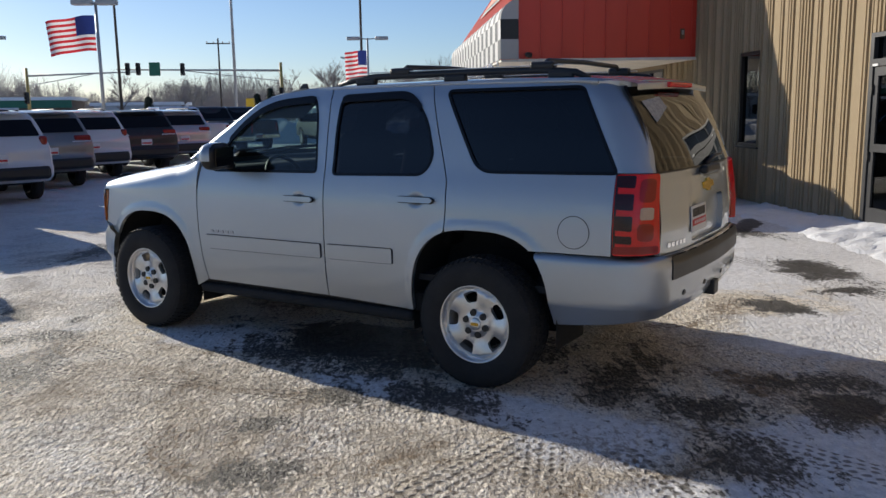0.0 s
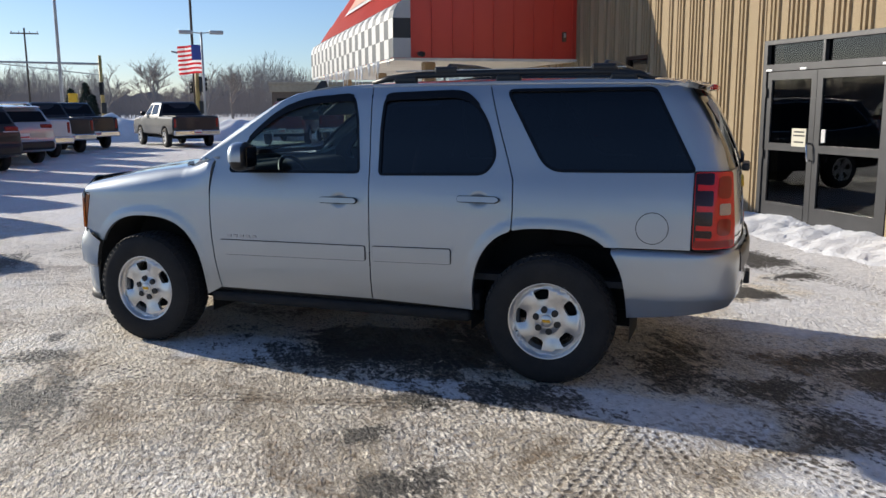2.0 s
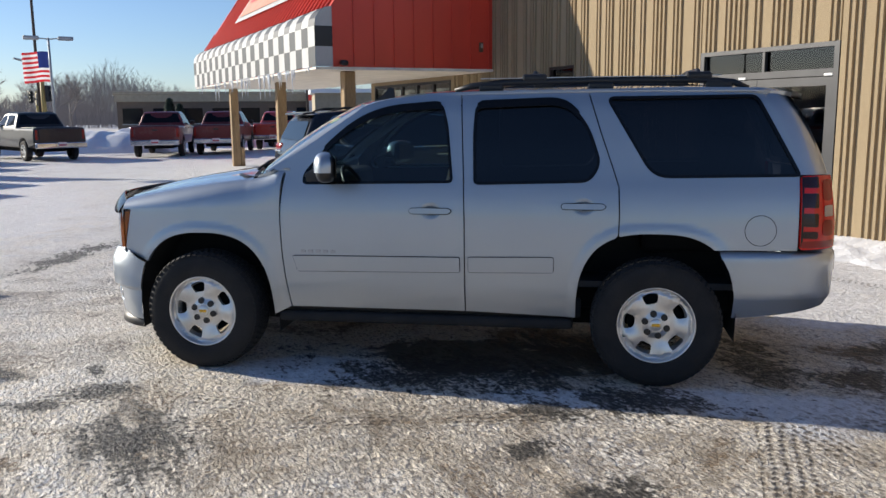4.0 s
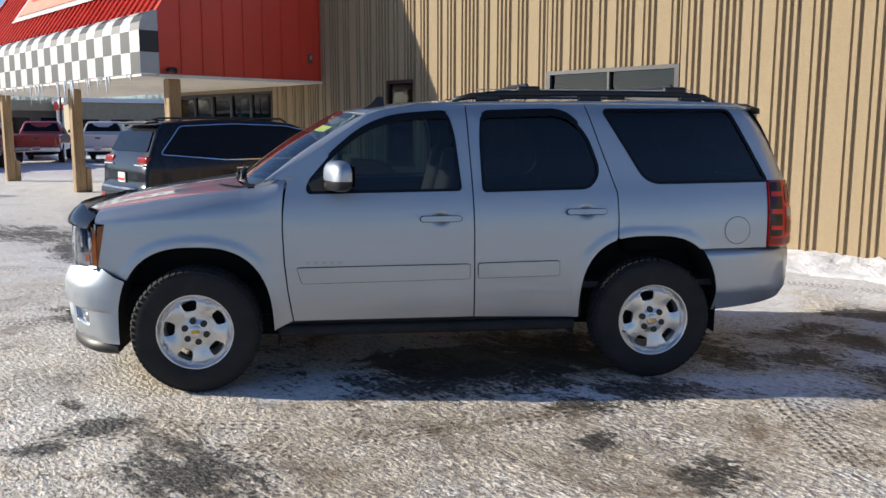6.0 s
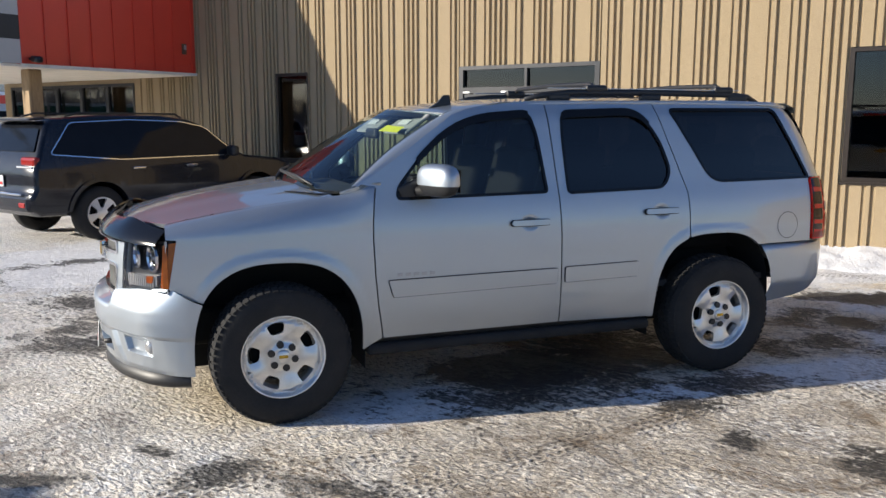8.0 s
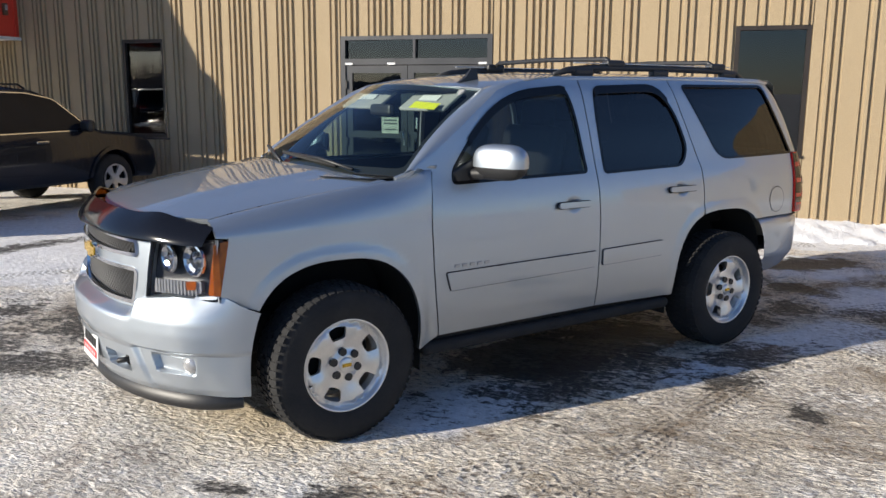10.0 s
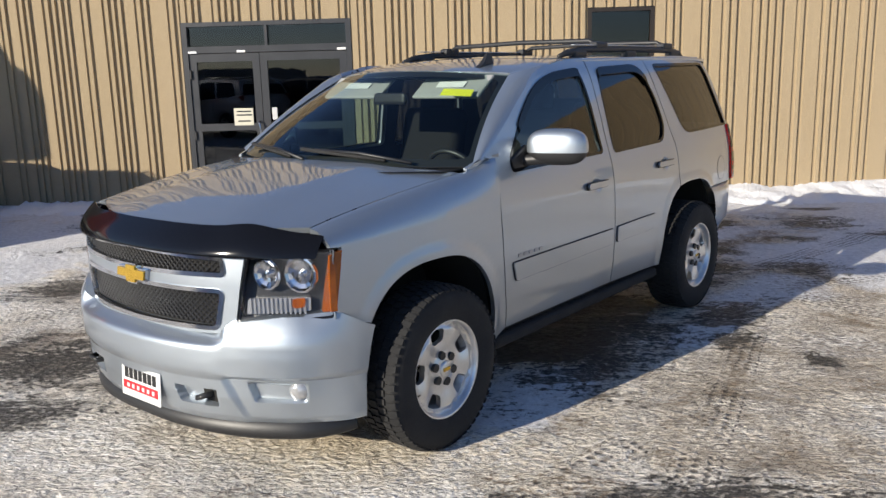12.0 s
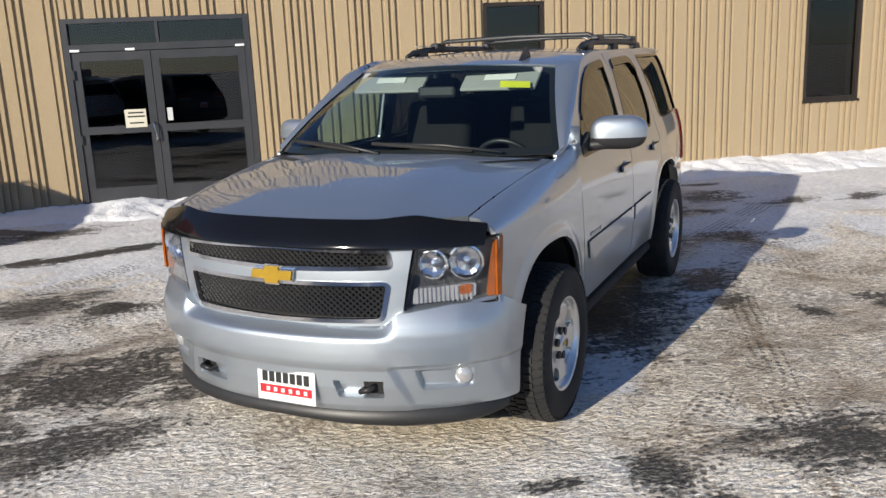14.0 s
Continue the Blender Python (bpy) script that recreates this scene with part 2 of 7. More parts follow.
def patch(name, outer, surface, material, parent=None, holes=(), step=0.05, thick=0.012, hint=(0, 1, 0), label="", lift=0.0):
    """A curved sheet: a flat outline with holes, laid on surface(u, v), with edges turned in by thick."""
    from mathutils.geometry import delaunay_2d_cdt
    loops = [dense(p, step) for p in (outer, *holes)]
    pts, edges = [], []
    for lp in loops:
        s = len(pts)
        pts += lp
        edges += [(s + i, s + (i + 1) % len(lp)) for i in range(len(lp))]
    o = np.array(outer, float)
    (u0, v0), (u1, v1) = o.min(0), o.max(0)
    g = np.array([(u, v) for u in np.arange(u0 + step / 2, u1, step) for v in np.arange(v0 + step / 2, v1, step)])
    if len(g):
        ok = inside(g, outer)
        for h in holes:
            ok &= ~inside(g, h)
        rim = np.array(pts)
        g = g[ok]
        if len(g):
            far = np.array([np.min(np.sum((rim - q) ** 2, 1)) for q in g]) > (0.45 * step) ** 2
            pts += [tuple(q) for q in g[far]]
    vs, _, fs, *_ = delaunay_2d_cdt([Vector(p) for p in pts], edges, [], 0, 1e-6)
    vs = [tuple(v) for v in vs]
    cen = np.array([np.mean([vs[i] for i in f], 0) for f in fs])
    ok = inside(cen, outer)
    for h in holes:
        ok &= ~inside(cen, h)
    fs = [list(f) for f, k in zip(fs, ok) if k]
    e = 1e-3
    place, norms = [], []
    for u, v in vs:
        p = Vector(surface(u, v))
        n = (Vector(surface(u + e, v)) - Vector(surface(u - e, v))).cross(Vector(surface(u, v + e)) - Vector(surface(u, v - e)))
        place.append(p), norms.append(n.normalized() if n.length > 1e-12 else Vector(hint))
    h = Vector(hint)
    sign = 1 if sum(n.dot(h) for n in norms) > 0 else -1
    norms = [n * sign for n in norms]
    place = [p + n * lift for p, n in zip(place, norms)]
    for f in fs:
        a, b, c = (place[i] for i in f)
        if (b - a).cross(c - a).dot(norms[f[0]]) < 0:
            f.reverse()
    loops_n = [tuple(norms[i]) for f in fs for i in f]
    if thick:
        count = {}
        for f in fs:
            for i in range(3):
                k = (f[i], f[(i + 1) % 3])
                count[k] = count.get(k, 0) + 1
        rim = [k for k in count if (k[1], k[0]) not in count]
        top, low = {}, {}
        for i in {i for k in rim for i in k}:
            top[i], low[i] = len(place), len(place) + 1
            place += [place[i], place[i] - norms[i] * thick]
        for a, b in rim:
            q = [top[b], top[a], low[a], low[b]]
            n = (place[q[1]] - place[q[0]]).cross(place[q[2]] - place[q[1]])
            n = tuple(n.normalized()) if n.length > 1e-12 else (0, 0, 1)
            fs.append(q)
            loops_n += [n] * 4
    return mesh_part(name, [tuple(p) for p in place], fs, material, parent, label, True, loops_n)


def sheet(name, surface, us, vs, material, parent=None, label="", smooth=True, flip=False):
    """A grid of quads over surface(u, v)."""
    verts = [tuple(surface(u, v)) for u in us for v in vs]
    m = len(vs)
    faces = [(i * m + j, (i + 1) * m + j, (i + 1) * m + j + 1, i * m + j + 1) for i in range(len(us) - 1) for j in range(m - 1)]
    if flip:
        faces = [f[::-1] for f in faces]
    return mesh_part(name, verts, faces, material, parent, label, smooth)


def lerp(x, xs, ys):
    return float(np.interp(x, xs, ys))


def creased(ob, deg):
    """Keeps edges sharper than deg degrees hard."""
    ob.data.set_sharp_from_angle(angle=radians(deg))
    return ob

# ---- ground: one sheet of packed dirty snow over asphalt ----
def ground_material():
    m, t, b = nodes_of("packed_dirty_snow")
    v = coords(t)
    sep = t.nodes.new("ShaderNodeSeparateXYZ")
    link(t, v, sep.inputs[0])
    X, Y = sep.outputs[0], sep.outputs[1]
    big = noise_node(t, 0.30, 8, 0.62, 0.6, v)
    mid = noise_node(t, 1.9, 9, 0.72, 0.5, v)
    fine = noise_node(t, 16, 8, 0.75, 0.2, v)
    grit = noise_node(t, 75, 5, 0.7, 0, v)
    streak_v = coords(t, (4.0, 1.0, 1))
    streak = noise_node(t, 2.6, 10, 0.78, 0.6, streak_v)
    # clean snow to tan slush, salted with dark grit
    def keen(n, gain):
        return math_node(t, "MULTIPLY_ADD", math_node(t, "SUBTRACT", n, 0.5), gain, 0.5)
    tan = ramp_node(t, keen(math_node(t, "MULTIPLY_ADD", mid.outputs[0], 0.6, math_node(t, "MULTIPLY", big.outputs[0], 0.4)), 1.8),
                    [(0.15, (0.80, 0.68, 0.51)), (0.45, (0.95, 0.86, 0.72)), (0.75, (0.98, 0.93, 0.85))])
    lump = noise_node(t, 22, 8, 0.78, 0.2, coords(t, (1.3, 0.8, 1)))
    speck = noise_node(t, 30, 7, 0.74, 0.2, coords(t, (1.5, 0.8, 1)))
    dirt = noise_node(t, 0.9, 6, 0.7, 1.0, v)
    crack_a = noise_node(t, 9, 6, 0.70, 0.5, coords(t, (1.7, 0.55, 1)))
    crack_b = noise_node(t, 13, 4, 0.62, 0.8, coords(t, (1.5, 0.7, 1)))

    def ridge(n):
        return math_node(t, "MULTIPLY", math_node(t, "ABSOLUTE", math_node(t, "SUBTRACT", n.outputs[0], 0.5)), 10.0)
    crumbs = keen(math_node(t, "MULTIPLY_ADD", dirt.outputs[0], 0.55, math_node(t, "MULTIPLY", lump.outputs[0], 0.45)), 6.5)
    lines = math_node(t, "MINIMUM", ridge(crack_a), ridge(crack_b))
    # thin dark seams between the crushed lumps, thicker where the dirt is
    seam = ramp_node(t, math_node(t, "ADD", lines, math_node(t, "MULTIPLY", keen(dirt.outputs[0], 3.0), 0.28)), [(0.08, (0.62, 0.62, 0.62)), (0.32, (0, 0, 0))])
    col = mix_node(t, ramp_node(t, crumbs, [(0.0, (0.95, 0.95, 0.95)), (0.30, (0, 0, 0))]).outputs[0], tan.outputs[0], (0.27, 0.195, 0.125))
    col = mix_node(t, ramp_node(t, crumbs, [(0.60, (0, 0, 0)), (0.90, (0.9, 0.9, 0.9))]).outputs[0], col, (0.98, 0.94, 0.87))
    col = mix_node(t, seam.outputs[0], col, (0.25, 0.19, 0.125))
    col = mix_node(t, math_node(t, "MULTIPLY", ramp_node(t, grit.outputs[0], [(0.32, (1, 1, 1)), (0.41, (0, 0, 0))]).outputs[0], 0.7), col, (0.13, 0.105, 0.08))

    # grit pressed into the crust, thicker in the dirtier stretches
    gritty = math_node(t, "SUBTRACT", speck.outputs[0], math_node(t, "MULTIPLY", keen(dirt.outputs[0], 2.2), 0.13))
    col = mix_node(t, ramp_node(t, gritty, [(0.33, (0.72, 0.72, 0.72)), (0.40, (0, 0, 0))]).outputs[0], col, (0.14, 0.105, 0.07))

    def spot(cx, cy, rx, ry, deg=0.0):
        c, s = math.cos(radians(deg)), math.sin(radians(deg))
        dx, dy = math_node(t, "SUBTRACT", X, cx), math_node(t, "SUBTRACT", Y, cy)
        a = math_node(t, "DIVIDE", math_node(t, "ADD", math_node(t, "MULTIPLY", dx, c), math_node(t, "MULTIPLY", dy, s)), rx)
        e = math_node(t, "DIVIDE", math_node(t, "SUBTRACT", math_node(t, "MULTIPLY", dy, c), math_node(t, "MULTIPLY", dx, s)), ry)
        r = math_node(t, "SQRT", math_node(t, "ADD", math_node(t, "MULTIPLY", a, a), math_node(t, "MULTIPLY", e, e)))
        return math_node(t, "SUBTRACT", 1.0, r)

    def union(spots):
        out = spot(*spots[0])
        for s in spots[1:]:
            out = math_node(t, "MAXIMUM", out, spot(*s))
        return out

    # whiter, less driven snow
    white = union([(4.9, 6, 1.3, 16, 0), (3.1, 9.5, 2.6, 3.0, 0), (-10, 26, 5, 16, 0), (3.2, 1.0, 2.2, 3.6, 0), (1.2, 12.5, 5.0, 2.6, 0),
                   (1.6, 3.9, 0.8, 0.75, -20), (2.0, 3.0, 1.5, 0.9, -20), (0.9, 3.4, 0.8, 0.5, -20), (3.0, 4.4, 0.9, 0.9, 0), (-1.85, 6.45, 0.8, 0.42, -36), (2.7, 6.0, 1.2, 0.9, 0), (0.1, 4.65, 0.7, 0.35, -36), (0.5, 4.2, 0.6, 0.45, 0), (-0.75, 5.2, 0.6, 0.25, -36), (-6.5, 9.5, 2.2, 5.0, 20), (0.5, 2.2, 1.6, 0.7, 0), (-6, 24, 5, 16, 10), (4.3, 7.5, 1.6, 4.5, 0)])
    wmask = ramp_node(t, math_node(t, "MULTIPLY_ADD", mid.outputs[0], 1.1, math_node(t, "SUBTRACT", white, 0.36)), [(0.36, (0, 0, 0)), (0.58, (1, 1, 1))])
    far = ramp_node(t, math_node(t, "DIVIDE", math_node(t, "SUBTRACT", math_node(t, "MULTIPLY_ADD", big.outputs[0], 12.0, math_node(t, "ADD", Y, math_node(t, "MULTIPLY", X, -0.6))), 13.5), 10.0), [(0.0, (0, 0, 0)), (1.0, (1, 1, 1))])
    snow = mix_node(t, ramp_node(t, fine.outputs[0], [(0.42, (0, 0, 0)), (0.58, (1, 1, 1))]).outputs[0], (0.70, 0.70, 0.71), (0.88, 0.88, 0.89))
    wf = math_node(t, "MAXIMUM", math_node(t, "MULTIPLY", wmask.outputs[0], 0.88), math_node(t, "MULTIPLY", far.outputs[0], 0.78))
    col = mix_node(t, wf, col, snow)
    # exhaust and slush stain ahead of the parked vehicle
    stain = ramp_node(t, math_node(t, "MULTIPLY_ADD", spot(-2.3, 7.5, 1.1, 0.6, 60), 0.6, math_node(t, "MULTIPLY", mid.outputs[0], 0.6)), [(0.40, (0, 0, 0)), (0.80, (0.7, 0.7, 0.7))])
    col = mix_node(t, stain.outputs[0], col, (0.52, 0.41, 0.26))
    # driven-over dirt ground into the crust
    soil = union([(-1.30, 4.63, 0.7, 0.5, 0), (-1.22, 3.98, 0.8, 0.7, 0), (-1.78, 5.22, 0.8, 0.9, 0), (-1.15, 4.3, 1.1, 0.55, 45), (-1.0, 4.7, 1.2, 0.55, -40), (-1.3, 5.2, 0.7, 0.4, -40), (-1.0, 9.4, 1.6, 0.6, 105), (0.2, 3.9, 0.8, 0.35, 20), (-2.6, 5.3, 0.7, 0.4, 60), (-4.2, 7.6, 0.8, 0.35, 60), (-1.7, 3.4, 0.8, 0.35, 10)])
    sm = ramp_node(t, math_node(t, "MULTIPLY_ADD", soil, 0.40, math_node(t, "MULTIPLY_ADD", keen(lump.outputs[0], 8.0), 0.60, math_node(t, "MULTIPLY", keen(streak.outputs[0], 4.0), 0.40))), [(0.54, (0, 0, 0)), (0.84, (0.62, 0.62, 0.62))])
    col = mix_node(t, sm.outputs[0], col, mix_node(t, fine.outputs[0], (0.08, 0.06, 0.04), (0.36, 0.27, 0.18)))
    # tyre prints: grooved strips along straight runs

    def tyre_print(x0, y0, x1, y1, w):
        ln = math.hypot(x1 - x0, y1 - y0)
        tx, ty = (x1 - x0) / ln, (y1 - y0) / ln
        dx, dy = math_node(t, "SUBTRACT", X, x0), math_node(t, "SUBTRACT", Y, y0)
        along = math_node(t, "ADD", math_node(t, "MULTIPLY", dx, tx), math_node(t, "MULTIPLY", dy, ty))
        off = math_node(t, "ABSOLUTE", math_node(t, "ADD", math_node(t, "SUBTRACT", math_node(t, "MULTIPLY", dy, tx), math_node(t, "MULTIPLY", dx, ty)), math_node(t, "MULTIPLY_ADD", mid.outputs[0], 0.10, -0.05)))
        box = math_node(t, "MULTIPLY", math_node(t, "LESS_THAN", off, w / 2), math_node(t, "LESS_THAN", math_node(t, "ABSOLUTE", math_node(t, "SUBTRACT", along, ln / 2)), ln / 2))
        cleat = math_node(t, "SINE", math_node(t, "ADD", math_node(t, "MULTIPLY", along, 105.0), math_node(t, "MULTIPLY", off, 34.0)))
        groove = math_node(t, "COSINE", math_node(t, "MULTIPLY", off, 110.0))
        return math_node(t, "MULTIPLY", box, math_node(t, "ADD", math_node(t, "MULTIPLY", groove, 0.65), math_node(t, "MULTIPLY", cleat, 0.5)))

    prints = None
    for q in ((-0.62, 3.55, 0.10, 4.28, 0.24), (0.18, 4.2, -0.08, 3.1, 0.22), (-2.9, 6.42, -1.9, 5.42, 0.22), (-3.5, 6.62, -2.9, 6.42, 0.20), (0.75, 3.2, 0.55, 4.1, 0.22),
              (-3.25, 6.8, -3.08, 6.35, 0.22), (-3.1, 5.9, -0.4, 4.75, 0.22), (-2.5, 13.5, 0.6, 9.0, 0.24), (3.0, 9.6, 4.4, 4.2, 0.24), (1.0, 4.4, 2.6, 2.6, 0.24), (-2.2, 9.0, -3.6, 10.9, 0.24), (2.2, 9.4, -0.3, 11.5, 0.24)):
        p = tyre_print(*q)
        prints = p if prints is None else math_node(t, "MAXIMUM", prints, p)
    patchy = ramp_node(t, noise_node(t, 1.6, 5, 0.6, 0.5, v).outputs[0], [(0.38, (0, 0, 0)), (0.50, (1, 1, 1))])
    prints = math_node(t, "MULTIPLY", prints, patchy.outputs[0])
    col = mix_node(t, math_node(t, "MULTIPLY", ramp_node(t, prints, [(0.15, (0, 0, 0)), (0.55, (1, 1, 1))]).outputs[0], 0.72), col, (0.10, 0.08, 0.06))
    # bare wet asphalt where tyres and meltwater have cleared it
    bare = union([(-3.14, 6.62, 0.34, 0.20, -20), (-3.06, 5.68, 0.40, 0.85, 0), (-3.48, 6.50, 0.24, 0.14, -20), (-3.7, 7.4, 0.6, 0.16, -60),
                  (0.92, 5.26, 1.0, 0.40, 58), (1.18, 4.60, 0.60, 0.36, -25), (1.92, 4.96, 0.70, 0.34, -10), (1.95, 4.52, 0.50, 0.52, -40), (3.11, 4.44, 1.15, 0.55, -62), (1.05, 3.9, 0.5, 0.55, 40),
                  # bands along the silver vehicle: asphalt, with the darkness beneath it painted in
                  (-0.95, 5.90, 1.45, 0.75, -36), (-0.30, 4.92, 0.75, 0.40, -50), (-0.92, 5.05, 0.4, 0.2, -50), (0.1, 6.0, 1.2, 0.6, -36),
                  (-1.30, 4.63, 0.22, 0.18, 0), (-1.22, 3.98, 0.34, 0.28, 0),
                  (-1.2, 9.38, 0.85, 1.35, 10), (-2.1, 9.35, 0.4, 1.0, 10), (0.43, 9.48, 0.35, 0.55, 15), (2.6, 10.3, 0.34, 1.5, 20), (3.98, 10.95, 0.5, 1.1, 20), (0.7, 10.2, 0.6, 0.9, 10),
                  (3.32, 2.98, 0.75, 0.62, -30), (2.61, 2.33, 0.32, 0.75, 25), (2.4, 3.5, 0.32, 0.40, 0), (2.57, 1.31, 0.28, 0.65, 25), (4.2, 2.6, 0.5, 0.16, 80),
                  (3.68, 8.21, 0.55, 0.95, 10), (2.64, 6.87, 0.45, 0.48, 0), (3.5, 7.3, 0.45, 0.28, 0),
                  (-3.13, 7.1, 0.10, 0.24, 0), (-1.92, 9.74, 0.3, 0.4, 0), (-1.2, 10.6, 0.5, 0.85, 20),
                  (-0.7, 15.7, 0.9, 2.4, 5), (-0.9, 13.5, 2.0, 0.4, 80), (0.6, 12.6, 2.2, 0.35, -15), (-3.0, 12.3, 1.8, 0.4, 60), (-4.2, 10.6, 1.2, 0.3, 85)])
    bare = math_node(t, "MAXIMUM", bare, -0.55)
    ragged = math_node(t, "MULTIPLY_ADD", streak.outputs[0], 0.40, math_node(t, "MULTIPLY_ADD", lump.outputs[0], 0.34, math_node(t, "MULTIPLY", mid.outputs[0], 0.26)))
    bm_ = ramp_node(t, math_node(t, "MULTIPLY_ADD", bare, 0.82, keen(ragged, 6.0)), [(0.86, (0, 0, 0)), (0.94, (1, 1, 1))])
    crumb = ramp_node(t, math_node(t, "MULTIPLY_ADD", speck.outputs[0], 0.6, math_node(t, "MULTIPLY", streak.outputs[0], 0.4)), [(0.51, (0.96, 0.96, 0.96)), (0.60, (0.30, 0.30, 0.30))])
    near = math_node(t, "MULTIPLY", bm_.outputs[0], crumb.outputs[0])
    col = mix_node(t, near, col, mix_node(t, grit.outputs[0], (0.014, 0.013, 0.012), (0.050, 0.043, 0.036)))
    # smooth-edged wet patches by the wall and shaded ice
    wet = union([(3.68, 8.21, 0.42, 0.75, 10), (2.64, 6.87, 0.30, 0.34, 0), (3.5, 7.32, 0.26, 0.14, 0), (3.11, 4.44, 0.95, 0.42, -62), (1.95, 4.55, 0.28, 0.32, -40), (4.4, 11.5, 1.0, 0.2, 60), (2.6, 10.3, 0.22, 1.1, 20), (0.45, 9.55, 0.2, 0.35, 15), (-0.6, 6.1, 1.5, 0.5, -36)])
    wm = ramp_node(t, math_node(t, "MULTIPLY_ADD", mid.outputs[0], 2.4, math_node(t, "MULTIPLY_ADD", lump.outputs[0], 0.6, math_node(t, "SUBTRACT", wet, 0.90))), [(0.80, (0, 0, 0)), (0.92, (1, 1, 1))])
    col = mix_node(t, math_node(t, "MULTIPLY", wm.outputs[0], 0.88), col, mix_node(t, fine.outputs[0], (0.015, 0.014, 0.013), (0.055, 0.048, 0.041)))
    near = math_node(t, "MAXIMUM", near, wm.outputs[0])
    link(t, col, b.inputs["Base Color"])
    link(t, math_node(t, "MULTIPLY_ADD", near, -0.25, 0.85), b.inputs["Roughness"])
    # relief: crust, tyre cleats
    crust = noise_node(t, 27, 3, 0.55, 0.3, coords(t, (1.5, 0.8, 1)))
    clod = noise_node(t, 12, 4, 0.60, 0.3, coords(t, (1.3, 0.8, 1)))
    h = math_node(t, "MULTIPLY_ADD", clod.outputs[0], 1.0, math_node(t, "MULTIPLY_ADD", grit.outputs[0], 0.12, math_node(t, "MULTIPLY_ADD", prints, -0.45, math_node(t, "MULTIPLY_ADD", crust.outputs[0], 1.0, math_node(t, "MULTIPLY_ADD", seam.outputs[0], -0.22, math_node(t, "MULTIPLY", near, -0.35))))))
    bn = t.nodes.new("ShaderNodeBump")
    bn.inputs["Strength"].default_value, bn.inputs["Distance"].default_value = 1.0, 0.031
    link(t, math_node(t, "MULTIPLY", h, math_node(t, "MULTIPLY_ADD", wmask.outputs[0], -0.5, 1.0)), bn.inputs["Height"]), link(t, bn.outputs[0], b.inputs["Normal"])
    return m


def axis(lo, hi, fine, outer):
    a = list(np.arange(lo, hi + 1e-6, fine))
    d, x, left, right = fine, hi, [], []
    while x < outer:
        d *= 1.25
        x += d
        right.append(x)
    d, x = fine, lo
    while x > -outer:
        d *= 1.25
        x -= d
        left.append(x)
    return left[::-1] + a + right


def ground_height(x, y):
    # lumpy crust away from the wheels, smooth far away
    fade = max(0.0, 1 - max(0.0, abs(x + 1) - 6) / 5) * max(0.0, 1 - max(0.0, abs(y - 6) - 7) / 6)
    return fade * (0.016 * noise.noise((x * 1.7, y * 1.7, 0)) + 0.008 * noise.noise((x * 6, y * 6, 3)) - 0.004)


gx, gy = axis(-7, 6, 0.085, 2500), axis(-0.5, 13, 0.085, 2500)
M_GROUND = ground_material()
ground = sheet("ground", lambda x, y: (x, y, ground_height(x, y)), gx, gy, M_GROUND)
tagged(ground, "dirty packed snow and slush over asphalt car park", "ground", kind="structure")

# ---- building ----
WX, WTOP, WY0, WY1 = 5.667, 4.75, -30.0, 24.2
OPENINGS = [(8.485, 10.87, -0.05, 2.52), (14.09, 14.92, 0.93, 2.53), (4.34, 5.24, 0.93, 2.56), (-0.77, 0.18, 0.94, 2.50), (-8.8, -7.9, 0.94, 2.50), (19.1, 23.9, 0.55, 2.46)]


def wall_material():
    m, t, b = nodes_of("tan_ribbed_concrete")
    v = coords(t)
    vs = coords(t, (1, 1, 0.12))
    agg, stain, big = noise_node(t, 130, 5, 0.75, 0, v), noise_node(t, 2.4, 7, 0.65, 0.5, vs), noise_node(t, 0.5, 4, 0.5, 0, v)
    c = ramp_node(t, agg.outputs[0], [(0.30, (0.155, 0.112, 0.066)), (0.50, (0.33, 0.252, 0.152)), (0.72, (0.45, 0.354, 0.222))])
    f = ramp_node(t, stain.outputs[0], [(0.42, (0, 0, 0)), (0.75, (1, 1, 1))])
    c = mix_node(t, math_node(t, "MULTIPLY", f.outputs[0], 0.45), c.outputs[0], (0.34, 0.26, 0.17))
    c = mix_node(t, math_node(t, "MULTIPLY", big.outputs[0], 0.25), c, (0.43, 0.335, 0.21))
    link(t, c, b.inputs["Base Color"])
    b.inputs["Roughness"].default_value = 0.9
    bn = t.nodes.new("ShaderNodeBump")
    bn.inputs["Strength"].default_value, bn.inputs["Distance"].default_value = 0.7, 0.006
    link(t, agg.outputs[0], bn.inputs["Height"]), link(t, bn.outputs[0], b.inputs["Normal"])
    return m


M_WALL = wall_material()
M_FRAME = surf("bronze_frame", (0.035, 0.027, 0.022), 0.4, 0.3)
M_ALUM = surf("dark_door_frame", (0.045, 0.046, 0.05), 0.4, 0.3)
M_PANE = glass("building_glass", (0.34, 0.35, 0.35), 1.0)
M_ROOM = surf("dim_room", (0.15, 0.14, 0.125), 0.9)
M_REDMETAL = surf("red_metal_panel", (0.72, 0.066, 0.038), 0.4, col2=(0.60, 0.050, 0.030), scale=1.2, stretch=(1, 1, 0.4), bump=0.03)
M_SOFFIT = surf("pale_soffit", (0.86, 0.81, 0.73), 0.8)
M_CHKW = surf("white_awning", (0.47, 0.47, 0.46), 0.55, scale=1.5, col2=(0.58, 0.57, 0.55))
M_CHKB = surf("black_awning", (0.030, 0.034, 0.036), 0.5, scale=1.5)
M_SNOW = surf("snow", (0.86, 0.87, 0.89), 0.75, col2=(0.74, 0.75, 0.78), scale=2, fine=25, bump=0.8, depth=0.02)
